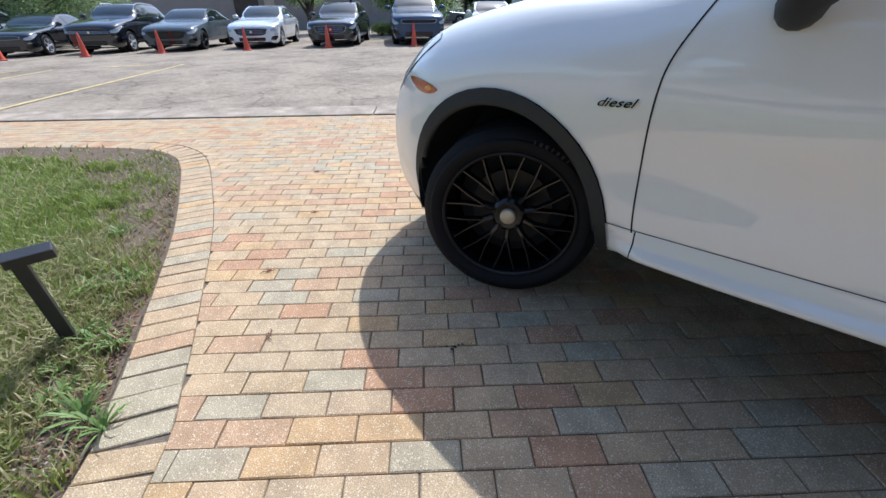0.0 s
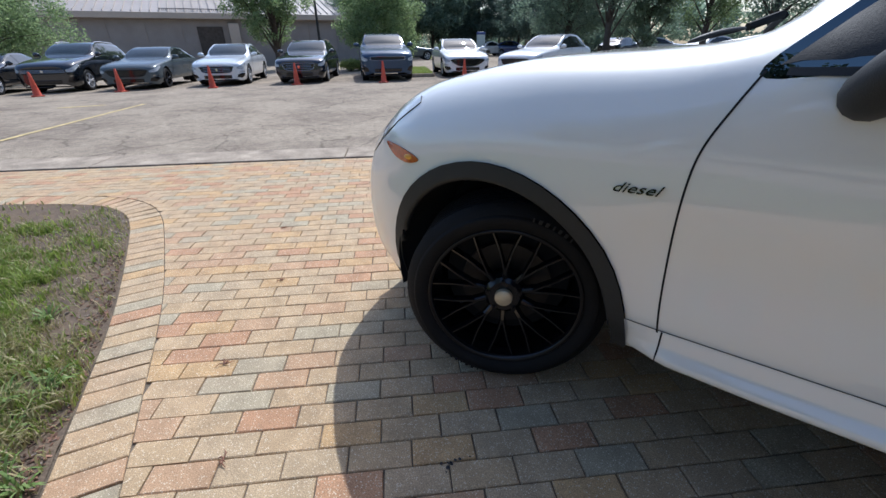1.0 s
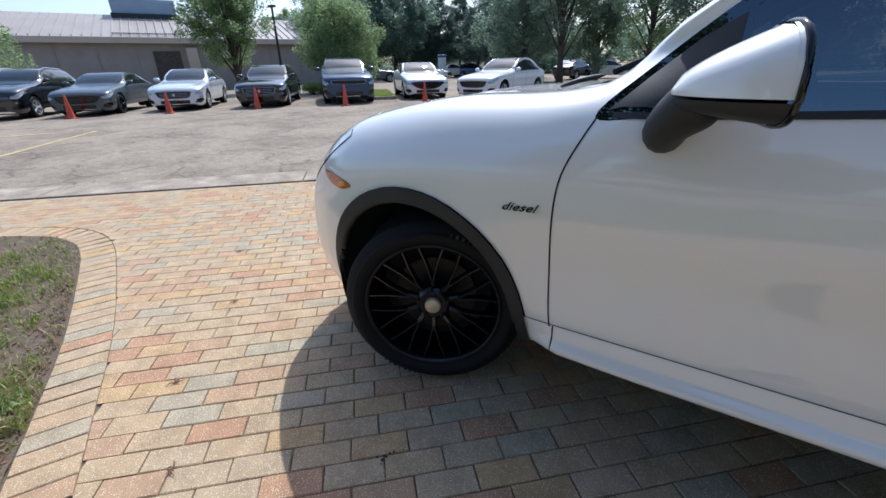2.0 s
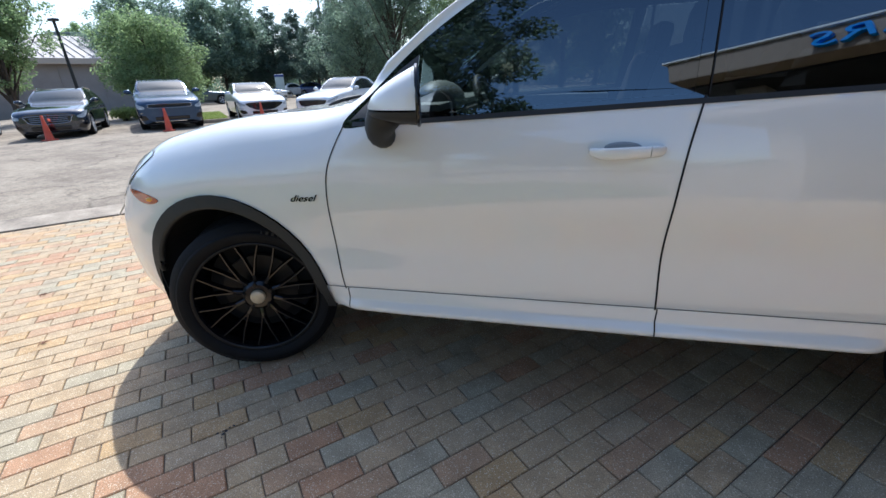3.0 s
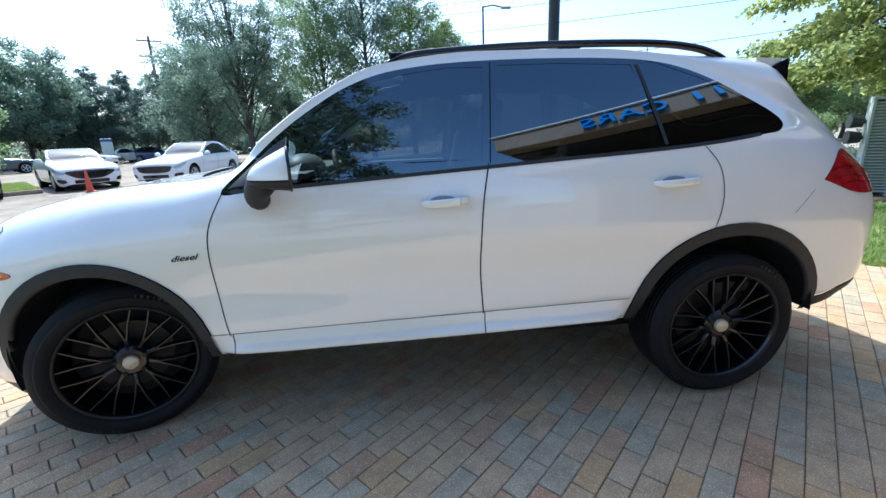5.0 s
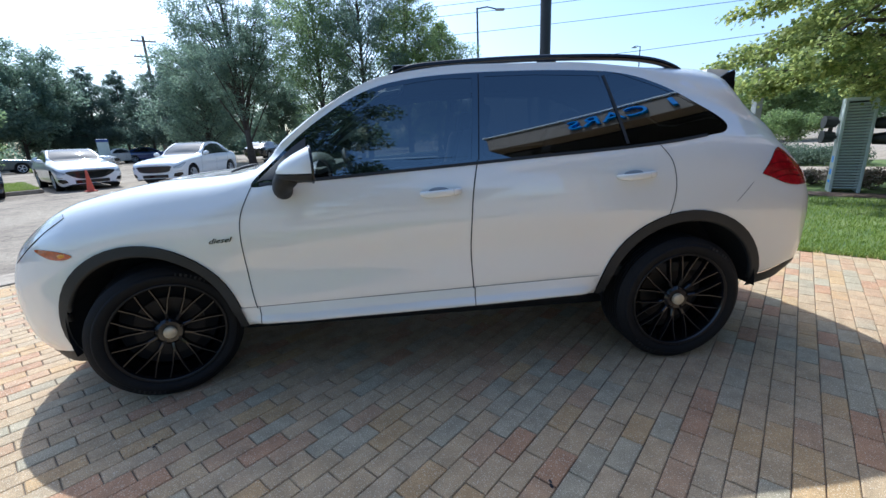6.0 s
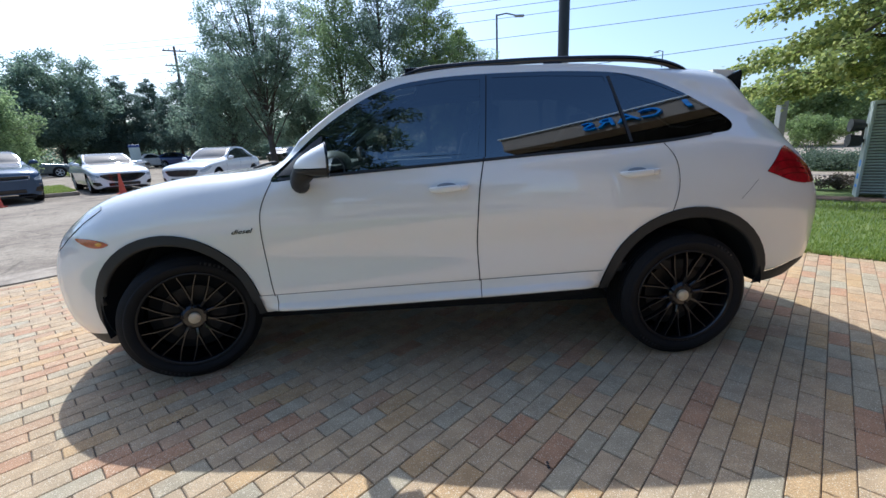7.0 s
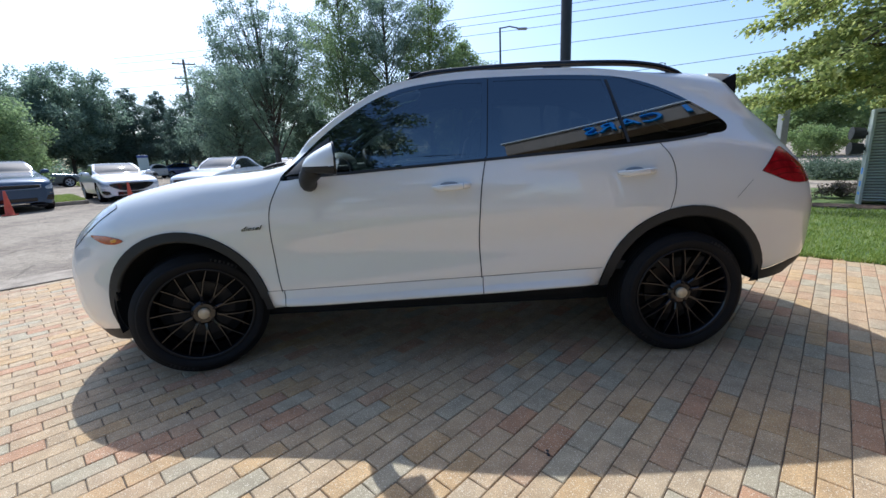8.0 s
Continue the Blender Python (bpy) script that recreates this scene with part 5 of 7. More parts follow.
def stripe(a, b, w):
    a, b = Vector(a), Vector(b)
    t = (b - a).normalized()
    s = Vector((-t.y, t.x)) * w / 2
    mb = MB()
    k = 14
    rr = random.Random(int(a.x * 100))
    for i in range(k):
        p, q = a + (b - a) * (i / k), a + (b - a) * ((i + 1) / k)
        j = [rr.uniform(0.85, 1.1) for _ in range(4)]
        mb.add([on_lot(*(p - s * j[0]), 0.007), on_lot(*(q - s * j[1]), 0.007), on_lot(*(q + s * j[2]), 0.007), on_lot(*(p + s * j[3]), 0.007)], [(0, 1, 2, 3)])
    return tagged(part("parking_line", mb, YELLOWLINE), "faded yellow parking line on asphalt", "line", kind="structure")


stripe((-9.0, -2.45), (-13.75, 1.79), 0.10)
stripe((-13.7, -2.0), (-15.3, -0.72), 0.10)
stripe((-14.6, -2.4), (-15.9, -1.35), 0.08)
stripe((-14.85, 0.25), (-14.45, 1.15), 0.16)


def cone_thing():
    c = thing("traffic_cone", "orange plastic traffic cone standing on asphalt", "cone", "cones before the parked cars")
    mb = MB().lathe([(0.024, 0.73), (0.028, 0.725), (0.050, 0.52), (0.080, 0.28), (0.108, 0.06), (0.122, 0.035)], 24)
    mb.v = [(x, z, y) for x, y, z in mb.v]
    mb.f = [f[::-1] for f in mb.f]
    part("cone", mb, CONE, c, smooth=True)
    part("base", MB().box((0, 0, 0.018), (0.30, 0.30, 0.036), 0.012), CONE, c)
    return c


CONES = [(-20.6, -1.34), (-19.75, 0.70), (-18.85, 2.75), (-17.0, 5.0), (-15.05, 7.15), (-12.65, 9.2), (-11.05, 12.0)]
cone0 = cone_thing()
cone0.matrix_basis = Matrix.Translation(on_lot(*CONES[0]))
for i, c in enumerate(CONES[1:]):
    copy_thing(cone0, Matrix.Translation(on_lot(*c)) @ Matrix.Rotation(0.5 * i, 4, "Z"))


LOW = sec((0.875, 0.29), (0.908, 0.42), (0.914, 0.61), (0.922, 0.79))
FRONT_ROWS = [
    (-2.43, sec((0.56, 0.24), (0.66, 0.34), (0.70, 0.47), (0.69, 0.59), (0.64, 0.665), (0.48, 0.715), (0.25, 0.73), (0, 0.735))),
    (-2.37, sec((0.72, 0.19), (0.80, 0.33), (0.825, 0.49), (0.815, 0.62), (0.76, 0.715), (0.56, 0.765), (0.29, 0.78), (0, 0.785))),
    (-2.22, sec((0.81, 0.18), (0.87, 0.34), (0.888, 0.52), (0.882, 0.665), (0.83, 0.775), (0.62, 0.822), (0.32, 0.838), (0, 0.843))),
    (-1.95, sec((0.855, 0.22), (0.90, 0.38), (0.91, 0.56), (0.91, 0.71), (0.862, 0.828), (0.66, 0.872), (0.33, 0.887), (0, 0.892))),
    (-1.50, sec((0.87, 0.29), (0.905, 0.42), (0.918, 0.60), (0.922, 0.755), (0.878, 0.882), (0.69, 0.925), (0.35, 0.94), (0, 0.945))),
    (-1.00, LOW + sec((0.885, 0.92), (0.72, 0.972), (0.40, 0.985), (0, 0.99))),
    (-0.78, LOW + sec((0.886, 0.94), (0.755, 0.995), (0.50, 1.015), (0, 1.025))),
    (-0.45, LOW + sec((0.886, 0.955), (0.765, 1.105), (0.70, 1.165), (0, 1.21))),
    (-0.10, LOW + sec((0.886, 0.962), (0.705, 1.285), (0.635, 1.338), (0, 1.365))),
    (0.20, LOW + sec((0.886, 0.967), (0.665, 1.375), (0.585, 1.415), (0, 1.433))),
    (0.60, LOW + sec((0.886, 0.972), (0.655, 1.40), (0.57, 1.437), (0, 1.452))),
    (1.00, LOW + sec((0.886, 0.977), (0.66, 1.378), (0.57, 1.415), (0, 1.435))),
]
SALOON_ROWS = FRONT_ROWS + [
    (1.35, LOW + sec((0.886, 0.982), (0.685, 1.275), (0.58, 1.335), (0, 1.368))),
    (1.70, LOW + sec((0.88, 0.985), (0.735, 1.12), (0.60, 1.185), (0, 1.235))),
    (1.95, LOW + sec((0.86, 0.975), (0.745, 1.03), (0.55, 1.06), (0, 1.085))),
    (2.20, sec((0.78, 0.32), (0.82, 0.44), (0.84, 0.60), (0.84, 0.78), (0.80, 0.92), (0.70, 0.975), (0.40, 0.995), (0, 1.005))),
    (2.36, sec((0.60, 0.34), (0.68, 0.44), (0.70, 0.60), (0.70, 0.74), (0.66, 0.84), (0.55, 0.90), (0.34, 0.925), (0, 0.935))),
]
ESTATE_ROWS = FRONT_ROWS + [
    (1.35, LOW + sec((0.886, 0.982), (0.668, 1.362), (0.57, 1.405), (0, 1.425))),
    (1.70, LOW + sec((0.882, 0.985), (0.69, 1.32), (0.57, 1.375), (0, 1.398))),
    (1.95, LOW + sec((0.87, 0.98), (0.725, 1.215), (0.58, 1.29), (0, 1.32))),
    (2.20, sec((0.80, 0.32), (0.84, 0.44), (0.86, 0.60), (0.86, 0.78), (0.82, 0.94), (0.71, 1.05), (0.50, 1.10), (0, 1.13))),
    (2.33, sec((0.62, 0.34), (0.70, 0.44), (0.72, 0.60), (0.72, 0.74), (0.68, 0.85), (0.56, 0.93), (0.36, 0.97), (0, 0.98))),
]
HEADLAMP = mat("smoked_headlamp_lens", (0.36, 0.38, 0.40), 0.08, vary=0.4, scale=30)


def parked_car(label, paint, at, height=1.45, length=1.0, width=1.0, rim=None, grille="bars", lamp=LENS, name="parked_car", belt=1.0, estate=False, tyre=0.335, trim=None):
    """A car seen from its front: body shell, glass, lamps, grille, wheels. Its nose points along -x."""
    car = thing(name, label, "car", "cars parked in a row")
    b0 = 0.97
    zz = lambda z: z * belt if z < b0 else b0 * belt + (z - b0) * (height - b0 * belt) / (1.452 - b0)
    L = Loft(ESTATE_ROWS if estate else SALOON_ROWS, lambda z: np.where(z < b0, z * belt, b0 * belt + (z - b0) * (height - b0 * belt) / (1.452 - b0)))
    P = lambda pts: L.poly([(x, zz(z)) for x, z in pts])
    tail = [(1.35, 4.88), (1.72, 4.80), (1.90, 4.35), (1.80, 4.15)] if estate else [(1.32, 4.76), (1.55, 4.55), (1.70, 4.30), (1.60, 4.16)]
    side_glass = [(-0.66, 4.14), (-0.56, 4.62), (-0.42, 4.82), (-0.1, 4.90), (0.5, 4.92), (1.0, 4.90)] + tail + [(1.2, 4.13), (0.4, 4.12)]
    wind = [(-0.83, 7.0), (-0.82, 6.3), (-0.77, 5.7), (-0.70, 5.72), (-0.45, 6.02), (-0.1, 6.06), (0.13, 6.10), (0.16, 6.5), (0.17, 7.0)]
    rear = [(1.92, 7.0), (1.94, 6.1), (2.14, 6.0), (2.18, 7.0)] if estate else [(1.15, 7.0), (1.17, 6.15), (1.72, 5.95), (1.82, 6.3), (1.85, 7.0)]
    head = P(spline([(-2.415, 0.575), (-2.30, 0.585), (-2.12, 0.655), (-1.93, 0.745), (-1.99, 0.772), (-2.18, 0.735), (-2.34, 0.685), (-2.415, 0.64)], 3, True))
    intake = P([(-2.42, 0.30), (-2.34, 0.27), (-2.16, 0.35), (-2.20, 0.42), (-2.34, 0.43), (-2.42, 0.40)])
    reg = [("side", side_glass), ("wind", wind), ("rear", rear), ("head", head), ("intake", intake), ("hole", L.poly(circle(-1.505, tyre + 0.02, tyre + 0.055, 28))), ("hole", L.poly(circle(1.445, tyre + 0.02, tyre + 0.055, 28)))]
    x0, x1 = float(L.x[0]), float(L.x[-1])
    gx = sorted(set(np.round(np.concatenate([np.linspace(x0, -1.9, 18), np.linspace(-1.9, 1.9, 36), np.linspace(1.9, x1, 10)]), 4)))
    pc = shell(L, reg, gx, np.linspace(0, 7, 36), {"hole"})
    for s in (1, -1):
        shell_part("body", L, pc["body"], paint, car, s)
        shell_part("side_window", L, pc["side"], DARKGLASS, car, s, 0.002)
        shell_part("windscreen", L, pc["wind"], CARGLASS, car, s, 0.002)
        shell_part("rear_window", L, pc["rear"], DARKGLASS, car, s, 0.002)
        hl = shell_part("headlight", L, pc["head"], HEADLAMP, car, s, 0.003)
        part("lamp_strip", ribbon(L, P([(-2.40 + 0.32 * i / 9, 0.60 + 0.10 * (i / 9) ** 1.3) for i in range(10)]), 0.022, 0.006, s), lamp, hl)
        shell_part("air_intake", L, pc["intake"], BLACKTRIM, car, s, 0.003)
        part("windscreen_edge", ribbon(L, [(-0.78, 6.9), (-0.775, 6.3), (-0.74, 5.75), (-0.60, 5.88), (-0.45, 6.02), (-0.1, 6.06), (0.13, 6.10)], 0.035, 0.004, s), BLACKTRIM, car)
        part("lower_lamp_trim", ribbon(L, P([(-2.40 + 0.24 * i / 6, 0.47 + 0.02 * i / 6) for i in range(7)]), 0.014, 0.006, s), trim or CHROME, car)
        mz = zz(0.975) + 0.05
        mr = MB().ball((-0.60, -1.01 * s, mz + 0.03), (0.075, 0.115, 0.075), 14, 10)
        mr.tube([(-0.58, -0.86 * s, mz - 0.05), (-0.585, -0.95 * s, mz)], 0.025, 6)
        part("door_mirror", mr, paint, car, smooth=True)
        for cx in (-1.505, 1.445):
            part("arch_liner", MB().box((cx, -0.60 * s, tyre + 0.06), (2 * tyre + 0.16, 0.25, 2 * tyre - 0.06), 0.1), DARK, car)
        for xs_ in (-0.86, 0.26, 1.22):
            part("shut_line", ribbon(L, [(xs_ + 0.05 * (s_ - 2) / 2, s_) for s_ in np.linspace(0.6 if xs_ < 1 else 2.2, 4.1, 10)], 0.009, 0.003, s), DARK, car)
        part("door_pillar", ribbon(L, [(0.27 + 0.03 * u, 4.12 + 0.8 * u) for u in np.linspace(0, 1, 8)], 0.05, 0.005, s), BLACKTRIM, car)
        part("bonnet_line", ribbon(L, [(-2.3 + 1.4 * i / 20, 4.75) for i in range(21)], 0.009, 0.003, s), DARK, car)
        part("window_trim", ribbon(L, [(-0.66 + 2.2 * i / 20, 4.10) for i in range(21)], 0.014, 0.006, s), trim or BLACKTRIM, car)
        for xh in (0.02, 1.02):
            part("door_handle", ribbon(L, [(xh + 0.2 * i / 4, 3.45) for i in range(5)], 0.025, 0.018, s), paint, car)
        if estate:
            part("roof_rail", MB().tube([(q[0], q[1] * s, q[2] + 0.03) for q in L.at(np.linspace(0.15, 1.6, 10), np.full(10, 5.7))], 0.016, 6), CHROME, car)
    for x in (x0, x1):
        p = L.at(np.full(24, x), np.linspace(0, 7, 24))
        ring = p.tolist() + (p[::-1] * np.array([1, -1, 1])).tolist()[1:]
        part("bumper_panel", MB().add(ring, [tuple(range(len(ring)))]), paint, car)
    z0, z1, w0, w1 = {"bars": (0.455, 0.665, 0.40, 0.55), "mesh": (0.46, 0.655, 0.42, 0.60), "thin": (0.60, 0.70, 0.50, 0.58), "wide": (0.54, 0.665, 0.58, 0.64), "shield": (0.42, 0.67, 0.28, 0.62)}[grille]
    z0, z1 = z0 * belt, z1 * belt
    gp = spline([(-w0, z0), (w0, z0), (w1, z0 + (z1 - z0) * 0.65), (w1 * 0.9, z1), (-w1 * 0.9, z1), (-w1, z0 + (z1 - z0) * 0.65)], 4, True)
    gm = MB().prism(gp, 0.0, 0.04)
    bow = lambda y: -2.455 + 0.05 * y * y
    gm.v = [(bow(x) + z, x, y) for x, y, z in gm.v]
    gb = part("grille", gm, RIMBLACK, car)
    ring = [(bow(x) - 0.003, x, y) for x, y in gp]
    part("grille_surround", MB().tube(ring + ring[:1], 0.009, 6), CHROME if grille in ("bars", "thin") else BLACKTRIM, gb)
    for i in range({"bars": 3, "wide": 3, "mesh": 0, "thin": 0, "shield": 0}[grille]):
        z_ = z0 + (z1 - z0) * (0.25 + 0.25 * i)
        part("grille_bar", MB().tube([(bow(y) - 0.006, y, z_) for y in np.linspace(-w0 * 1.15, w0 * 1.15, 9)], 0.008, 6), CHROME, gb)
    if grille in ("bars", "wide"):
        part("emblem", MB().tube([(-2.45, 0, (z0 + z1) / 2), (-2.475, 0, (z0 + z1) / 2)], 0.042, 16), CHROME, gb)
    part("lower_intake", MB().box((-2.42, 0, 0.315 * belt), (0.05, 0.95, 0.12), 0.02), BLACKTRIM, car)
    part("front_lip", MB().box((-2.35, 0, 0.205), (0.22, 1.35, 0.03), 0.01), BLACKTRIM, car)
    ub = MB().box((0, 0, 0.36), (4.0, 1.1, 0.2), 0.03)
    ub.box((-0.03, 0, 0.38), (1.95, 1.7, 0.14), 0.02).box((-1.5, 0, 0.52), (1.1, 1.1, 0.3), 0.05)
    part("underbody", ub, DARK, car)
    for x in (-1.505, 1.445):
        for y in (-1, 1):
            rot = Matrix.Identity(4) if y < 0 else Matrix.Rotation(math.pi, 4, "Z")
            simple_wheel(car, Matrix.Translation((x, 0.79 * y, tyre)) @ rot @ Matrix.Diagonal((tyre / 0.335, 1, tyre / 0.335, 1)), rim or RIMSILVER)
    car.matrix_basis = at @ Matrix.Diagonal((length, width, 1.0, 1.0))
    return car


RIMSILVER = mat("silver_alloy", (0.62, 0.62, 0.63), 0.35, metal=0.35, vary=0.1)
CARGLASS = mat("windscreen_reflecting", (0.020, 0.032, 0.038), 0.03, vary=0.1)


def simple_wheel(parent, at, rim_mat):
    R, h, rim = 0.335, 0.115, 0.235
    ty = MB().lathe([(rim, h), (R - 0.02, h), (R, h - 0.02), (R, -h + 0.02), (R - 0.02, -h), (rim + 0.01, -h - 0.003), (rim, -h + 0.015)], 32)
    w = part("wheel", ty, RUBBER, parent, "", "angle")
    w.matrix_basis = at
    sp = MB().lathe([(rim, -h + 0.002), (rim - 0.02, -h + 0.006), (rim - 0.022, 0.02)], 32)
    for i in range(5):
        a = 2 * math.pi * i / 5
        for d in (-0.13, 0.13):
            sp.tube([(0.03 * math.cos(a), -h + 0.03, 0.03 * math.sin(a)), ((rim - 0.01) * math.cos(a + d), -h + 0.015, (rim - 0.01) * math.sin(a + d))], 0.016, 6)
    sp.lathe([(0, -h + 0.012), (0.05, -h + 0.012), (0.055, -h + 0.04)], 16)
    part("rim", sp, rim_mat, w, "", "angle")
    part("wheel_back", MB().lathe([(0, 0.0), (rim - 0.01, 0.0)], 20), DARK, w)


P_BLACK = mat("black_car_paint", (0.010, 0.013, 0.018), 0.12, vary=0.05, coat=1.0)
P_NAVY = mat("dark_navy_car_paint", (0.012, 0.020, 0.034), 0.12, vary=0.05, coat=1.0)
P_GREY = mat("grey_blue_car_paint", (0.10, 0.12, 0.13), 0.22, metal=0.3, vary=0.05)
P_SILVER = mat("pale_silver_car_paint", (0.66, 0.69, 0.72), 0.3, metal=0.15, vary=0.03, coat=1.0)
P_BLUE = mat("slate_blue_car_paint", (0.045, 0.075, 0.125), 0.2, metal=0.3, vary=0.05)
P_WHITE = mat("white_car_paint", (0.78, 0.78, 0.78), 0.3, vary=0.02, coat=1.0)
P_DEEPBLUE = mat("blue_car_paint", (0.015, 0.045, 0.20), 0.3, vary=0.05, coat=1.0)


def car_at(x, y, deg):
    """Pose of a car by its front axle; deg: heading of its nose, from +x."""
    z = rise(x, y)
    m = Matrix.Translation((x, y, z)) @ Matrix.Rotation(radians(deg + 180), 4, "Z")
    return m @ Matrix.Translation((1.505, 0, 0))


H = -40
parked_car("old black two-door coupe parked on asphalt", P_BLACK, car_at(-22.6, -0.6, H + 4), 1.32, 0.95, 0.97, grille="thin", belt=0.93)
parked_car("black sport utility vehicle with silver wheels and chrome grille bars", P_BLACK, car_at(-21.55, 1.75, H), 1.62, 0.95, 1.0, grille="wide", belt=1.16, estate=True, tyre=0.355, trim=CHROME)
parked_car("grey-blue four-door coupe with black mesh grille", P_GREY, car_at(-19.95, 3.80, H), 1.40, 1.03, 1.02, rim=RIMBLACK, grille="mesh", belt=0.99)
parked_car("pale silver saloon with twin-bar grille parked on asphalt", P_SILVER, car_at(-18.35, 6.2, H), 1.45, 1.06, 1.0, belt=1.0)
parked_car("dark navy estate car with chrome grille parked on asphalt", P_NAVY, car_at(-15.95, 8.15, H - 5), 1.49, 1.02, 1.0, belt=1.03, estate=True)
parked_car("slate blue sport utility vehicle parked on asphalt", P_BLUE, car_at(-13.6, 10.3, H), 1.67, 1.0, 1.07, grille="thin", belt=1.20, estate=True, tyre=0.375)
parked_car("white saloon with black grille parked on asphalt", P_WHITE, car_at(-12.05, 13.3, H - 3), 1.46, 1.0, 1.02, grille="shield", belt=1.0)
parked_car("white car standing across the car park aisle", P_WHITE, car_at(-9.4, 14.0, -94), 1.55, 1.0, 1.0, grille="mesh", belt=1.04)
parked_car("white car parked at the end of the row", P_WHITE, car_at(-25.3, -2.3, H + 8), 1.50, 1.0, 1.0, grille="mesh", belt=1.0)
parked_car("deep blue car parked under the pines", P_DEEPBLUE, car_at(-25.0, 43.0, 30), 1.5, 1.0, 1.0, grille="mesh", belt=1.0)
for i, (x, y, pm) in enumerate([(-23.5, 31.0, P_SILVER), (-26.5, 27.5, P_GREY), (-12.0, 36.0, P_BLACK), (-8.5, 37.0, P_SILVER), (-5.0, 37.5, P_WHITE), (-28.0, 42.0, P_WHITE)]):
    parked_car("car parked far off beneath the trees", pm, car_at(x, y, 20 + 30 * (i % 3)), 1.46, 1.0, 1.0, grille="mesh")


# ---- trees ----
def leaf_cloud(mb, centres, n, size, rr, droop=0.0, aspect=0.55):
    """Small leaf blades scattered in clumps; centres: (point, radius)."""
    gen = np.random.default_rng(rr.randrange(10 ** 6))
    c = np.array([tuple(p) for p, _ in centres])
    r = np.array([q for _, q in centres])
    i = gen.choice(len(r), n, p=r ** 2 / np.sum(r ** 2))
    unit = lambda v: v / np.maximum(np.linalg.norm(v, axis=1, keepdims=True), 1e-9)
    d = unit(gen.normal(size=(n, 3)) * (1, 1, 0.8))
    p = c[i] + d * (r[i] * gen.random(n) ** 0.45)[:, None]
    s = (size * gen.uniform(0.6, 1.3, n))[:, None]
    a = unit(gen.normal(size=(n, 3)) * (1, 1, 0.7) - (0, 0, droop))
    w = unit(np.cross(a, gen.normal(size=(n, 3)))) * s * aspect * 0.5
    m, q = p + a * s * 0.45, p + a * s
    k = len(mb.v)
    mb.v += np.stack([p, m + w, q, m - w], 1).reshape(-1, 3).tolist()
    mb.f += (np.arange(n * 4).reshape(-1, 4) + k).tolist()


def tree(name, label, at, h, spread, kind, leafmat, seed, leaves=9000, size=0.16, trunk=0.16, clear=0.2, group=""):
    rr = random.Random(seed)
    t = thing(name, label, "tree", group)
    wood = MB()
    lean = Vector((rr.uniform(-0.04, 0.04), rr.uniform(-0.04, 0.04), 1))
    path = [Vector((lean.x * h * u + 0.1 * math.sin(3 * u + seed), lean.y * h * u, h * u * 0.93)) for u in np.linspace(0, 1, 9)]
    wood.tube(path, [trunk * (1 - 0.88 * u) * (1.35 if u == 0 else 1) for u in np.linspace(0, 1, 9)], 9)
    clumps = []
    nb = {"pine": 40, "broad": 40, "spire": 70, "column": 64, "airy": 46}[kind]
    for i in range(nb):
        u = clear + (1 - clear) * (i + rr.random()) / nb
        base = path[0].lerp(path[-1], u)
        az = i * 2.4 + rr.uniform(-0.5, 0.5)
        if kind == "pine":
            reach, rise_ = spread * (1.05 - u) ** 0.7 * rr.uniform(0.65, 1.1), 0.05
        elif kind == "spire":
            reach, rise_ = spread * min(0.5 + 2.2 * u, 1.0) * (1 - u ** 3.0) * rr.uniform(0.6, 1.1) + 0.15, 1.05
        elif kind == "column":
            reach, rise_ = spread * 1.15 * (math.sin(math.pi * min(0.2 + u * 0.78, 1)) ** 0.75) * rr.uniform(0.7, 1.0), 0.75
        elif kind == "airy":
            u *= 0.62
            base = path[0].lerp(path[-1], u)
            climb = rr.uniform(0.25, 1.0)
            reach = spread * rr.uniform(0.55, 1.05) * (1.05 - 0.55 * climb ** 2)
            rise_ = (h - base.z) * climb / reach
        else:
            reach, rise_ = spread * (0.45 + 0.6 * math.sin(math.pi * (0.15 + 0.8 * u))) * rr.uniform(0.7, 1.05), 0.35
        tip = base + Vector((math.cos(az) * reach, math.sin(az) * reach, reach * rise_ * rr.uniform(0.6, 1.2) if kind != "airy" else reach * rise_))
        tip.z = min(tip.z, h)
        midp = base.lerp(tip, 0.5) + Vector((0, 0, 0.08 * reach))
        wood.tube([base, midp, tip], [trunk * 0.35 * (1 - 0.6 * u), trunk * 0.2 * (1 - 0.6 * u), 0.012], 5)
        k = {"pine": 4, "broad": 6, "airy": 7}.get(kind, 5)
        for j in range(k):
            v = 0.35 + 0.65 * (j + rr.random()) / k
            c = base.lerp(tip, v) + Vector((rr.gauss(0, 1), rr.gauss(0, 1), rr.gauss(0, 0.5))) * reach * 0.16
            clumps.append((c, {"airy": 0.115, "broad": 0.165, "pine": 0.2, "spire": 0.17}.get(kind, 0.2) * reach * rr.uniform(0.6, 1.3) + 0.13))
    part("trunk", wood, BARK, t, smooth=True)
    lv = MB()
    leaf_cloud(lv, clumps, leaves, size, rr, aspect=0.28 if kind == "pine" else 0.55)
    part("crown", lv, leafmat, t)
    t.matrix_basis = at
    return t


def place(az, dist, eye=(-0.1, -3.2)):
    a = radians(az)
    x, y = eye[0] + dist * math.sin(a), eye[1] + dist * math.cos(a)
    return x, y


def tree_at(az, dist, h, *rest, **kw):
    x, y = place(az, dist)
    return tree(kw.pop("name"), kw.pop("label"), Matrix.Translation((x, y, rise(x, y) - 0.02)), h, *rest, **kw)



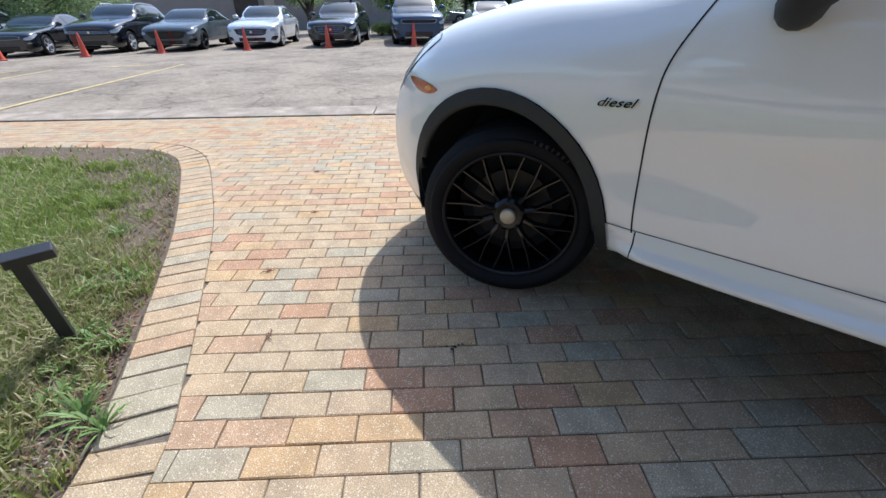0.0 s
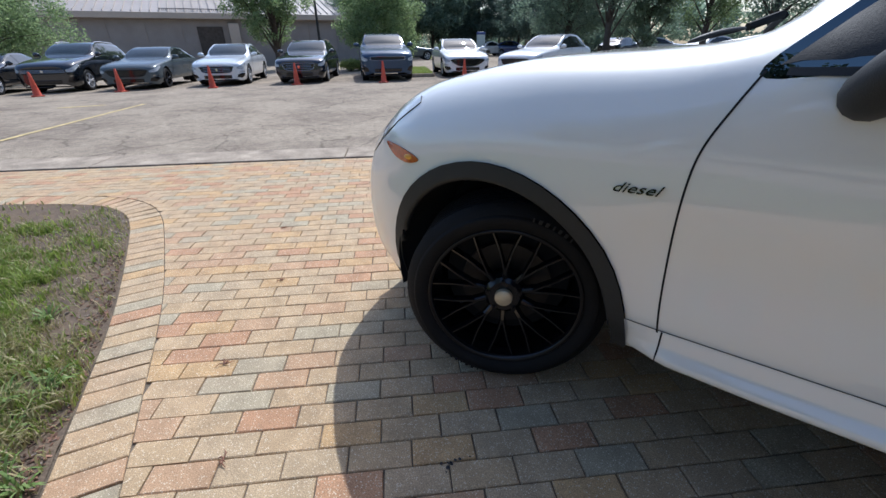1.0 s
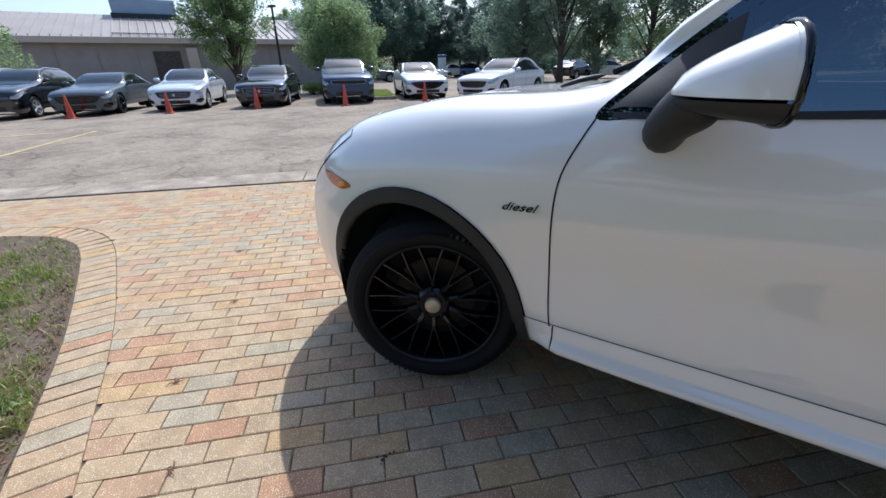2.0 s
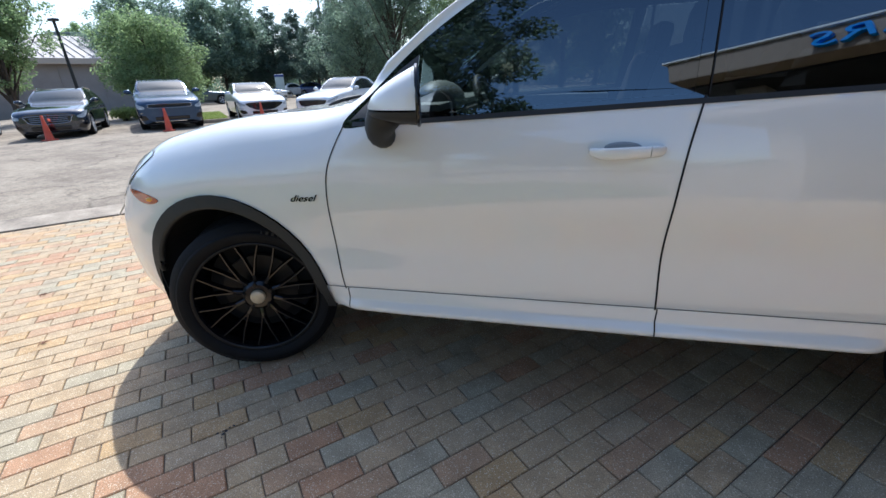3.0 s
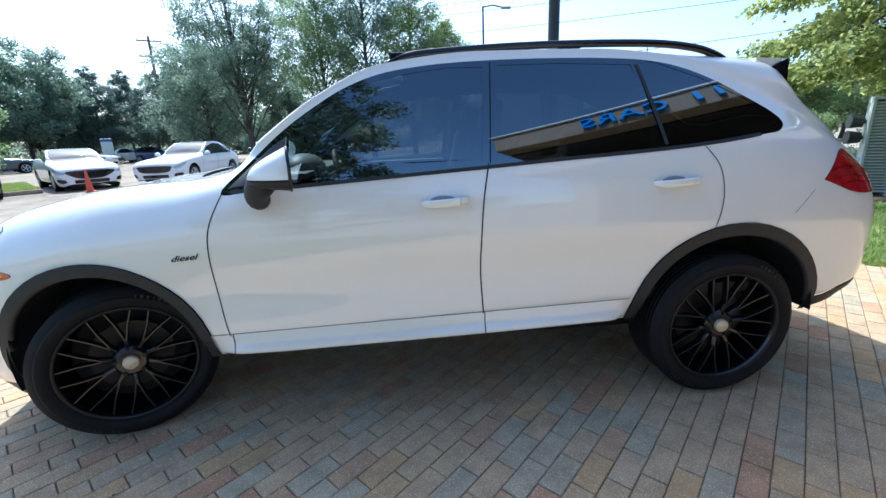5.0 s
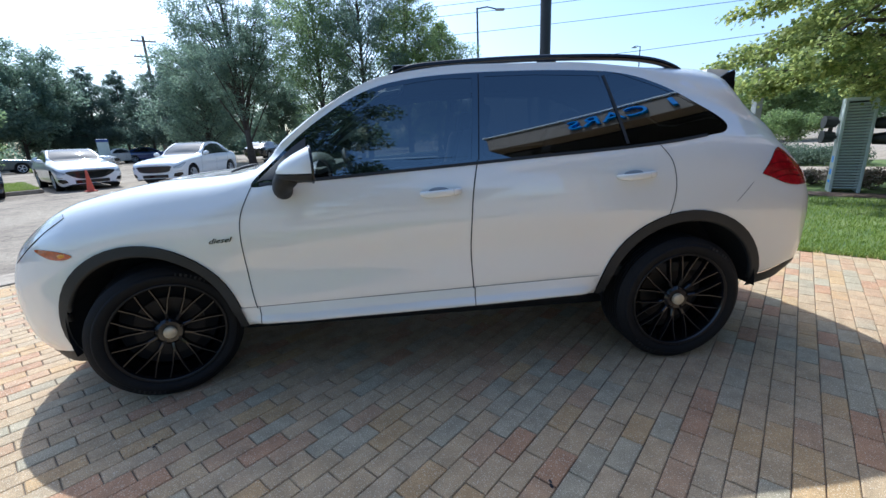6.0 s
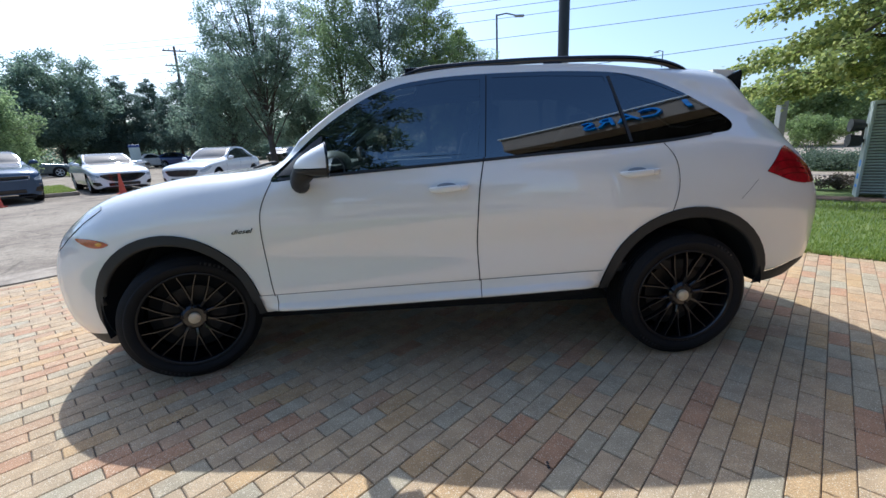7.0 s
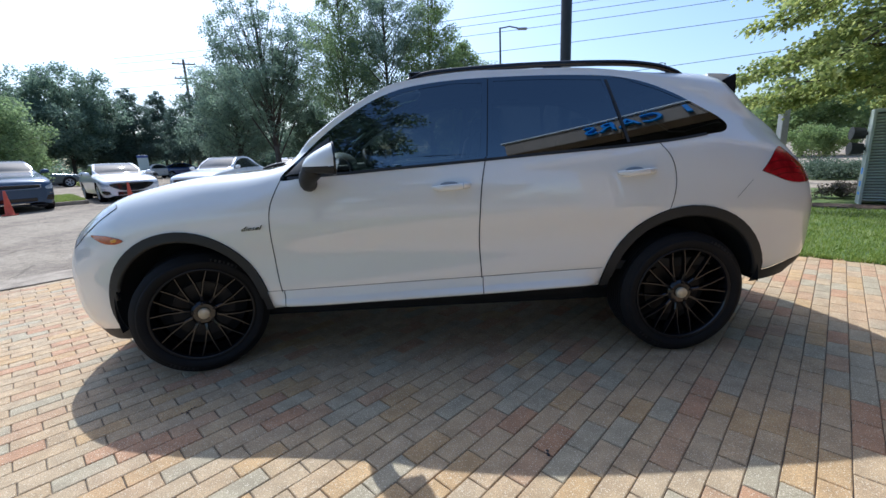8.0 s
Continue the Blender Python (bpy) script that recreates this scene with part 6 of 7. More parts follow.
isl = MB()
ip = Vector((-14.9, 13.6))
isl.box((ip.x, ip.y, rise(ip.x, ip.y) + 0.05), (5.0, 1.1, 0.14), 0.03, Matrix.Rotation(radians(-45), 3, "Z"))
island_kerb = tagged(part("kerb_island", isl, CONCRETE), "concrete kerb of a small planted island", "kerb", kind="structure")
ig = MB()
ri = random.Random(81)
for _ in range(9000):
    a, b = ri.uniform(-2.4, 2.4), ri.uniform(-0.48, 0.48)
    x, y = ip.x + a * 0.7071 + b * 0.7071, ip.y - a * 0.7071 + b * 0.7071
    grass_blades(ig, x, y, rise(x, y) + 0.11, ri.uniform(0.05, 0.12), 0.008, ri, 0.6)
tagged(part("island_grass", ig, GRASS), "green grass on the car park island", "grass", kind="stuff")
tree_at(-46.5, 50, 8.8, 5.0, "broad", LEAFDARK, 1, name="maple_tree", label="broad dark green tree beyond the car park", leaves=32130, size=0.238)
tree_at(-40.0, 52, 9.8, 4.6, "broad", LEAFDARK, 2, name="maple_tree", label="broad dark green tree beyond the car park", leaves=32130, size=0.238)
for i, (az, d, h) in enumerate([(-36.5, 56, 8.2), (-34.2, 54, 9.0), (-31.8, 58, 9.3), (-29.5, 52, 8.6), (-27.2, 47, 8.8), (-25.0, 44, 8.8), (-38.6, 60, 7.8)]):
    tree_at(az, d, h * 1.06, 3.6, "pine", LEAFPINE, 20 + i, name="pine_tree", label="dark pine tree beyond the car park", leaves=21420, size=0.269, clear=0.22, group="row of pines")
tree_at(-19.6, 31, 12.6, 4.0, "airy", LEAFDARK, 31, name="locust_tree", label="tall airy tree with dark feathery leaves", leaves=46000, size=0.13, trunk=0.2, clear=0.16)
tree_at(-24.0, 36, 8.6, 3.0, "column", LEAFDARK, 36, name="tall_tree", label="tall dark tree beyond the car park", leaves=39270, size=0.150, clear=0.06)
tree_at(-15.6, 36, 7.2, 2.8, "airy", LEAFDARK, 32, name="locust_tree", label="tall airy tree with dark feathery leaves", leaves=35700, size=0.135, clear=0.06)
tree_at(-10.6, 28, 12.8, 2.7, "spire", LEAFMID, 33, name="pear_tree", label="upright leafy green tree beyond the car", leaves=36000, size=0.125, clear=0.10)
tree_at(-5.0, 27, 13.2, 2.7, "spire", LEAFDARK, 34, name="pear_tree", label="upright leafy green tree beyond the car", leaves=36000, size=0.125, clear=0.10)
tree_at(0.6, 28, 12.4, 2.3, "spire", LEAFLIGHT, 35, name="pear_tree", label="upright light green tree beyond the car", leaves=30000, size=0.125, clear=0.10)
tree_at(4.4, 30, 9.0, 2.3, "spire", LEAFLIGHT, 37, name="pear_tree", label="upright light green tree beyond the car", leaves=32130, size=0.125, clear=0.10)
tree_at(-46.0, 27.5, 4.6, 2.5, "broad", LEAFMID, 41, name="crab_apple_tree", label="low round green tree beside the parked cars", leaves=30000, size=0.13, trunk=0.1, clear=0.15)
tree_at(-57.6, 32, 7.6, 3.0, "airy", LEAFMID, 42, name="locust_tree", label="airy green tree before the low building", leaves=34000, size=0.135, clear=0.12)
tree_at(-82.5, 30, 4.4, 3.4, "broad", LEAFMID, 43, name="crab_apple_tree", label="low round green tree beside the parked cars", leaves=42840, size=0.119, trunk=0.12, clear=0.12)
tree_at(-52.0, 64, 8.2, 3.6, "broad", LEAFMID, 44, name="maple_tree", label="green tree behind the low building", leaves=21420, size=0.253)
tree_at(-44.0, 58, 8.2, 4.0, "broad", LEAFLIGHT, 45, name="maple_tree", label="green tree behind the low building", leaves=21420, size=0.253)


def drooping_tree(az, dist, seed):
    """A broad tree whose long limbs carry layered sprays of leaves that hang at their tips."""
    rr = random.Random(seed)
    gen = np.random.default_rng(seed)
    t = thing("linden_tree", "broad tree with drooping sunlit yellow-green leaves", "tree")
    wood, lv = MB(), MB()
    trunk = [Vector((0.1 * math.sin(z), 0.08 * math.cos(z * 1.3), z)) for z in np.linspace(0, 7.6, 9)]
    wood.tube(trunk, [0.24, 0.20, 0.18, 0.16, 0.14, 0.11, 0.08, 0.05, 0.02], 10)
    pos, way = [], []
    for i in range(84):
        u = (i + rr.random()) / 84
        base = trunk[0].lerp(trunk[-1], 0.17 + 0.79 * u)
        a = i * 2.3999 + rr.uniform(-0.3, 0.3)
        d = Vector((math.cos(a), math.sin(a), 0))
        reach = 5.1 * math.sin(math.pi * (0.42 + 0.50 * u)) ** 0.8 * rr.uniform(0.62, 1.05)
        mid_ = base + d * reach * 0.55 + Vector((0, 0, 0.20 * reach))
        tip = base + d * reach + Vector((0, 0, 0.0))
        tip.z = max(tip.z - 0.3, 1.35 + 0.22 * reach)
        wood.tube([base, base.lerp(mid_, 0.5) + Vector((0, 0, 0.05 * reach)), mid_, tip], [0.06 * (1.2 - u), 0.045 * (1.2 - u), 0.03 * (1.2 - u), 0.008], 5)
        for j in range(12):
            v = 0.22 + 0.78 * (j + rr.random()) / 12
            q = base.lerp(mid_, v / 0.55) if v < 0.55 else mid_.lerp(tip, (v - 0.55) / 0.45)
            b = a + rr.choice((-1, 1)) * rr.uniform(0.2, 1.3)
            e = Vector((math.cos(b), math.sin(b), rr.uniform(-0.1, 0.25)))
            l = rr.uniform(0.45, 1.05) * (1.15 - 0.4 * v)
            droop = rr.uniform(0.15, 0.5)
            w = gen.random(165) ** 0.7
            p = np.array(q)[None, :] + np.outer(w * l, np.array(e)) - np.outer(droop * l * w ** 2, (0, 0, 1)) + gen.normal(size=(165, 3)) * (0.10, 0.10, 0.055)
            pos.append(p)
            way.append(np.tile(np.array(e) * (1, 1, 0.2) + (0, 0, -0.55), (165, 1)))
            tw = [q, q + e * l * 0.5 - Vector((0, 0, droop * l * 0.25)), q + e * l - Vector((0, 0, droop * l))]
            wood.tube(tw, [0.010, 0.007, 0.003], 3)
    p, a_ = np.concatenate(pos), np.concatenate(way)
    n_ = len(p)
    unit = lambda v: v / np.maximum(np.linalg.norm(v, axis=1, keepdims=True), 1e-9)
    a_ = unit(a_ + gen.normal(size=(n_, 3)) * 0.7)
    s_ = (0.09 * gen.uniform(0.6, 1.25, n_))[:, None]
    side_ = unit(np.cross(a_, gen.normal(size=(n_, 3)) * 0.5 + (0, 0, 1))) * s_ * 0.36
    m_, q_ = p + a_ * s_ * 0.42, p + a_ * s_
    lv.v = np.stack([p, m_ + side_, q_, m_ - side_], 1).reshape(-1, 3).tolist()
    lv.f = np.arange(n_ * 4).reshape(-1, 4).tolist()
    part("trunk", wood, BARK, t, smooth=True)
    part("crown", lv, LEAFYELLOW, t)
    t.matrix_basis = Matrix.Translation((*place(az, dist), -0.02))


drooping_tree(57.0, 11.6, 51)
tree_at(42.0, 42, 5.4, 3.2, "broad", LEAFLIGHT, 52, name="small_tree", label="light green tree across the street", leaves=21420, size=0.198)
tree_at(37.0, 45, 4.5, 3.4, "broad", LEAFMID, 53, name="small_tree", label="green tree across the street", leaves=21420, size=0.198)
tree_at(47.0, 46, 4.6, 3.4, "broad", LEAFMID, 54, name="small_tree", label="green tree across the street", leaves=21420, size=0.198)
tree_at(31.0, 60, 5.0, 4.0, "broad", LEAFDARK, 55, name="small_tree", label="green tree across the street", leaves=17850, size=0.238)


LEAFDEEP = leaf_mat("deep_green_leaves", (0.085, 0.125, 0.085), (0.20, 0.26, 0.17), 0.45)
for az, d, h, sp in ((-163, 20, 21.0, 6.2), (179, 30, 10.0, 5.6)):
    x, y = -0.2 + d * math.sin(radians(az)), -0.9 + d * math.cos(radians(az))
    tree("maple_tree", "leafy green tree mirrored in the car's windows", Matrix.Translation((x, y, -0.09)), h, sp, "broad", LEAFDEEP, 300 + d, leaves=42000, size=0.32, trunk=0.25, clear=0.12)


# far woods that close the view
def wood_belt(az0, az1, dist, h, seed, n):
    rr = random.Random(seed)
    mb = MB()
    cl = []
    for i in range(n):
        az = az0 + (az1 - az0) * rr.random()
        x, y = place(az, dist * rr.uniform(0.95, 1.15))
        cl.append((Vector((x, y, h * rr.uniform(0.05, 0.85))), h * rr.uniform(0.18, 0.3)))
    leaf_cloud(mb, cl, n * 220, 0.5, rr)
    return tagged(part("woods", mb, LEAFDARK), "dark belt of far trees", "woods", kind="stuff")


wood_belt(-50, 10, 66, 6.0, 61, 170)
wood_belt(20, 75, 95, 5.5, 62, 60)
wood_belt(-105, -66, 75, 7.0, 63, 50)
wood_belt(80, 255, 80, 7.0, 64, 120)


# ---- buildings across the car park ----
def low_building():
    b = thing("low_building", "low block building with pale standing-seam metal roof", "building")
    cx, cy = place(-66, 44)
    rot = Matrix.Rotation(radians(66), 4, "Z")
    wl, dp, eh, rh = 34.0, 14.0, 3.9, 6.3
    wall = part("wall", MB().box((0, dp / 2, eh / 2 - 0.1), (wl, dp, eh), 0.02), STUCCO, b, "grey-brown block wall")
    for i in range(14):
        part("wall_rib", MB().box((-wl / 2 + 1.2 + i * 2.5, -0.02, eh / 2 - 0.1), (0.05, 0.05, eh - 0.3), 0.01), STUCCO, wall)
    part("fascia_board", MB().box((0, -0.55, eh), (wl + 1.2, 0.12, 0.42), 0.02), FASCIA, b, "tan fascia board")
    roof = MB().add([(-wl / 2 - 0.6, -0.6, eh + 0.2), (wl / 2 + 0.6, -0.6, eh + 0.2), (wl / 2 + 0.6, dp / 2, rh), (-wl / 2 - 0.6, dp / 2, rh), (wl / 2 + 0.6, dp + 0.6, eh + 0.2), (-wl / 2 - 0.6, dp + 0.6, eh + 0.2)], [(0, 1, 2, 3), (3, 2, 4, 5), (0, 3, 5), (1, 4, 2)])
    r = part("roof", roof, ROOFMETAL, b, "pale metal roof")
    for i in range(60):
        x = -wl / 2 - 0.5 + i * (wl + 1.0) / 59
        part("roof_seam", MB().box((x, dp / 4 - 0.3, (eh + 0.2 + rh) / 2 + 0.04), (0.06, dp / 2 * 1.06, 0.09), 0, Matrix.Rotation(math.atan2(rh - eh - 0.2, dp / 2 + 0.6), 3, "X")), ROOFMETAL, r)
    guard = MB()
    for i in range(40):
        guard.box((-2.0 + i * 0.14, -0.1, eh + 0.46), (0.05, 0.05, 0.16))
    guard.box((0.75, -0.1, eh + 0.50), (5.6, 0.04, 0.04))
    part("snow_guard", guard, BLACKMETAL, r)
    part("door_recess", MB().box((1.2, -0.03, 1.6), (1.9, 0.12, 3.1), 0.02), BARK, b, "dark door recess")
    part("pillar", MB().box((3.0, -0.2, 1.7), (0.8, 0.5, 3.4), 0.03), FASCIA, b)
    part("clerestory", MB().box((0.4, dp / 2 + 1, rh + 0.35), (4.8, 4, 1.7), 0.05), BLUEGREY, b, "blue-grey clerestory box")
    part("clerestory_band", MB().box((0.4, dp / 2 - 1.1, rh - 0.2), (5.0, 0.3, 0.5), 0.03), BLACKMETAL, b)
    b.matrix_basis = Matrix.Translation((cx, cy, rise(cx, cy))) @ rot
    return b


low_building()


def far_house():
    b = thing("far_house", "pale blue-grey house behind the trees", "building")
    part("wall", MB().box((0, 3, 3.6), (7, 6, 7.2), 0.03), BLUEGREY, b)
    w = part("window", MB().box((1.6, -0.02, 5.9), (2.0, 0.1, 0.7), 0.01), DARKGLASS, b)
    part("roof", MB().box((0, 3, 7.3), (7.4, 6.4, 0.2), 0.03), GREYMETAL, b)
    x, y = place(-51, 62)
    b.matrix_basis = Matrix.Translation((x, y, 0)) @ Matrix.Rotation(radians(50), 4, "Z")


far_house()


# ---- poles and wires ----
def pole_thing():
    p = thing("utility_pole", "weathered wooden utility pole with two crossarms", "pole")
    part("post", MB().tube([(0, 0, 0), (0.15, 0, 13.6)], [0.19, 0.13], 10), WOODPOLE, p)
    for z in (13.1, 11.5):
        a = part("crossarm", MB().box((0.14, 0, z), (2.4, 0.12, 0.14), 0.01), WOODPOLE, p)
        for x in (-1.0, -0.5, 0.6, 1.15):
            part("insulator", MB().tube([(0.1 + x, 0, z + 0.07), (0.1 + x, 0, z + 0.25)], 0.05, 6), GREYMETAL, a)
    x, y = place(-28.6, 60)
    p.matrix_basis = Matrix.Translation((x, y, 0)) @ Matrix.Rotation(radians(25), 4, "Z")


pole_thing()


def street_lamp(az, dist, h, arm, name="street_lamp"):
    p = thing("street_lamp", "slim grey street lamp with a single arm", "street lamp", "street lamps")
    part("post", MB().tube([(0, 0, 0), (0, 0, h)], [0.09, 0.06], 10), BLACKMETAL, p)
    part("arm", MB().tube([(0, 0, h - 0.05), (arm * 0.5, 0, h + 0.05), (arm, 0, h - 0.10)], 0.045, 8), BLACKMETAL, p)
    part("lamp_head", MB().box((arm + 0.2, 0, h - 0.13), (0.6, 0.26, 0.13), 0.04), GREYMETAL, p)
    x, y = place(az, dist)
    p.matrix_basis = Matrix.Translation((x, y, 0))


street_lamp(9.7, 30, 9.35, 1.3)
street_lamp(28.9, 62, 11.3, -1.0)
bp = thing("sign_pole", "thick black steel pole beyond the car", "pole")
part("post", MB().tube([(0, 0, 0), (0, 0, 9.0)], 0.16, 16), BLACKMETAL, bp, smooth="angle")
part("base_plate", MB().box((0, 0, 0.02), (0.5, 0.5, 0.04), 0.01), BLACKMETAL, bp)
bp.matrix_basis = Matrix.Translation((*place(17.95, 14.0), -0.06))
bl = thing("lamp_post", "dark lamp post before the low building", "street lamp")
part("post", MB().tube([(0, 0, 0), (0, 0, 5.1)], [0.09, 0.07], 10), BLACKMETAL, bl)
part("lamp_head", MB().box((0, 0, 5.1), (0.5, 0.3, 0.14), 0.04), BLACKMETAL, bl)
bl.matrix_basis = Matrix.Translation((*place(-54.0, 33, (-0.5, -2.15)), 0.1))


py_ = thing("pylon_sign", "small white pylon sign with a blue head", "sign")
part("panel", MB().box((0, 0, 1.2), (0.75, 0.16, 2.2), 0.03), SIGNGREY, py_)
part("head", MB().box((0, -0.01, 2.18), (0.80, 0.2, 0.22), 0.03), P_DEEPBLUE, py_, "blue sign head")
py_.matrix_basis = Matrix.Translation((*place(-34.0, 43), rise(*place(-34.0, 43)) - 0.15)) @ Matrix.Rotation(radians(35), 4, "Z")


def wire(p0, p1, sag, r=0.018):
    pts = [(p0[0] + (p1[0] - p0[0]) * u, p0[1] + (p1[1] - p0[1]) * u, p0[2] + (p1[2] - p0[2]) * u - sag * 4 * u * (1 - u)) for u in np.linspace(0, 1, 20)]
    return tagged(part("overhead_wire", MB().tube(pts, r, 5), BLACKMETAL), "thin overhead utility wire", "wire", "overhead wires", kind="structure")


for z0, z1, yy in ((9.5, 12.6, 26), (9.0, 12.0, 26), (8.2, 11.4, 26), (6.6, 9.9, 25)):
    wire((-30, yy + 14, z0 + 2.2), (45, yy - 6, z1 + 0.4), 0.9)
wire((-4, 30, 5.6), (40, 22, 8.6), 0.5)


# ---- beyond the car's tail: lawn, bed, sign, street ----
def strip(name, label, d0, d1, a0, a1, z, material, cat):
    """A flat strip beyond the paving: d along KU from the lawn edge, a along -KN."""
    mb = MB()
    nx = 12
    for i in range(nx + 1):
        for k in range(nx + 1):
            p = GR + KU * (d0 + (d1 - d0) * i / nx) - KN * (a0 + (a1 - a0) * k / nx)
            mb.v.append((p.x, p.y, z))
    mb.f += [(i * (nx + 1) + k, i * (nx + 1) + k + 1, (i + 1) * (nx + 1) + k + 1, (i + 1) * (nx + 1) + k) for i in range(nx) for k in range(nx)]
    return tagged(part(name, mb, material), label, cat, kind="structure")


strip("lawn", "mown green lawn beyond the paving", 0.0, 5.0, -14, 16, 0.0, LAWNBASE, "lawn")
strip("planting_bed", "mulched planting bed before the street", 4.5, 5.1, -14, 16, 0.012, MULCH, "bed")
strip("verge", "grass verge before the street", 5.0, 8.6, -40, 40, 0.0, LAWNBASE, "verge")
strip("street", "pale street beyond the verge", 8.6, 11.6, -60, 60, -0.02, CONCRETE, "street")
strip("far_lawn", "lawn across the street", 11.6, 14.4, -60, 60, -0.01, LAWNBASE, "lawn")
strip("far_street", "pale pavement across the far lawn", 14.4, 30.0, -60, 60, -0.005, CONCRETE, "street")
rg = random.Random(21)
gl = MB()
for _ in range(45000):
    d, a = rg.random() ** 1.6 * 4.3, rg.uniform(-6.5, 3.0)
    p = GR + KU * (d + rg.uniform(-0.03, 0.0)) - KN * a
    grass_blades(gl, p.x, p.y, -0.005, rg.uniform(0.04, 0.075), rg.uniform(0.003, 0.006), rg, 0.5)
tagged(part("lawn_grass", gl, GRASS), "mown green grass beyond the paving", "grass", kind="stuff")


def shrub(name, label, x, y, r, h, material, seed, leaves=12495, size=0.048):
    rr = random.Random(seed)
    t = thing(name, label, "shrub", "shrubs in the planting bed")
    wood, cl = MB(), []
    for i in range(14):
        a, q = rr.uniform(0, 6.28), rr.random() ** 0.5 * r
        tip = Vector((math.cos(a) * q, math.sin(a) * q, h * rr.uniform(0.45, 0.9)))
        wood.tube([(0, 0, 0), tip * 0.5 + Vector((0, 0, 0.05)), tip], [0.014, 0.01, 0.004], 5)
        cl.append((tip, r * rr.uniform(0.25, 0.42)))
    part("stems", wood, BARK, t)
    mb = MB()
    leaf_cloud(mb, cl, leaves, size, rr)
    part("foliage", mb, material, t)
    t.matrix_basis = Matrix.Translation((x, y, 0))


for i in range(12):
    p = GR + KU * (6.1 + 0.3 * (i % 2)) - KN * (-5.6 + i * 0.8)
    shrub("shrub", "low mixed green and reddish shrub beyond the bed", p.x, p.y, 0.42, 0.24 + 0.04 * (i % 3), SHRUB, 70 + i, 4000, 0.045)
for i, (az, d) in enumerate([(-49.5, 25.5), (-48.3, 26.2), (-36.5, 33), (-39, 34)]):
    x, y = place(az, d)
    shrub("yellow_shrub", "yellow-green ornamental shrub beside the car park", x, y, 0.6, 0.6, LEAFYELLOW, 110 + i, 4000, 0.08)
for i, (az, d) in enumerate([(44.3, 18.6), (46.6, 18.2)]):
    x, y = place(az, d)
    shrub("evergreen_shrub", "dark spreading evergreen across the street", x, y, 1.0, 0.38, LEAFDEEP, 90 + i, 7000, 0.06)
shrub("light_shrub", "light green rounded shrub across the street", *place(43.3, 27), 1.3, 1.7, LEAFLIGHT, 97, 12000, 0.09)


def louvre_sign():
    s = thing("louvre_monument", "grey-green metal monument with louvred face and blue marks", "sign")
    frame_ = MB().box((-0.20, 0, 0.86), (0.05, 0.42, 1.74), 0.012).box((0.20, 0, 0.86), (0.05, 0.42, 1.74), 0.012).box((0, 0.16, 0.86), (0.37, 0.06, 1.70), 0.01)
    frame_.box((0, 0, 1.70), (0.37, 0.42, 0.06), 0.01)
    part("frame", frame_, SIGNGREY, s)
    part("inner_panel", MB().box((0, 0.10, 0.86), (0.36, 0.03, 1.66), 0.005), BLACKMETAL, s)
    for i in range(30):
        part("louvre", MB().box((0, -0.17, 0.08 + i * 0.053), (0.36, 0.05, 0.026), 0.004, Matrix.Rotation(radians(-30), 3, "X")), SIGNGREY, s)
    for z, hh in ((0.62, 0.12), (0.38, 0.10), (0.20, 0.05)):
        part("blue_mark", MB().box((-0.227, -0.03, z), (0.006, 0.16, hh), 0.001), SIGNBLUE, s, "blue mark, unreadable")
    for z in (1.30, 1.02):
        part("flood_lamp", MB().tube([(-0.19, 0.08, z), (-0.26, 0.06, z + 0.01), (-0.28, 0.05, z + 0.01), (-0.46, 0.0, z + 0.02)], [0.03, 0.035, 0.10, 0.12], 14), BLACKMETAL, s, "black flood lamp")
        part("flood_lamp", MB().tube([(0.19, 0.08, z - 0.05), (0.26, 0.06, z - 0.04), (0.28, 0.05, z - 0.04), (0.46, 0.0, z - 0.03)], [0.03, 0.035, 0.10, 0.12], 14), BLACKMETAL, s, "black flood lamp")
    s.matrix_basis = Matrix.Translation((8.31, 4.28, 0.0)) @ Matrix.Rotation(radians(-40), 4, "Z")


louvre_sign()
pt = thing("utility_box_post", "grey metal service post beyond the lawn", "post")
part("post", MB().box((0, 0, 1.5), (0.21, 0.20, 3.0), 0.02), GREYMETAL, pt)
part("cap", MB().box((0, 0, 3.02), (0.25, 0.24, 0.06), 0.015), GREYMETAL, pt)
pt.matrix_basis = Matrix.Translation((*place(40.6, 16.5), 0))


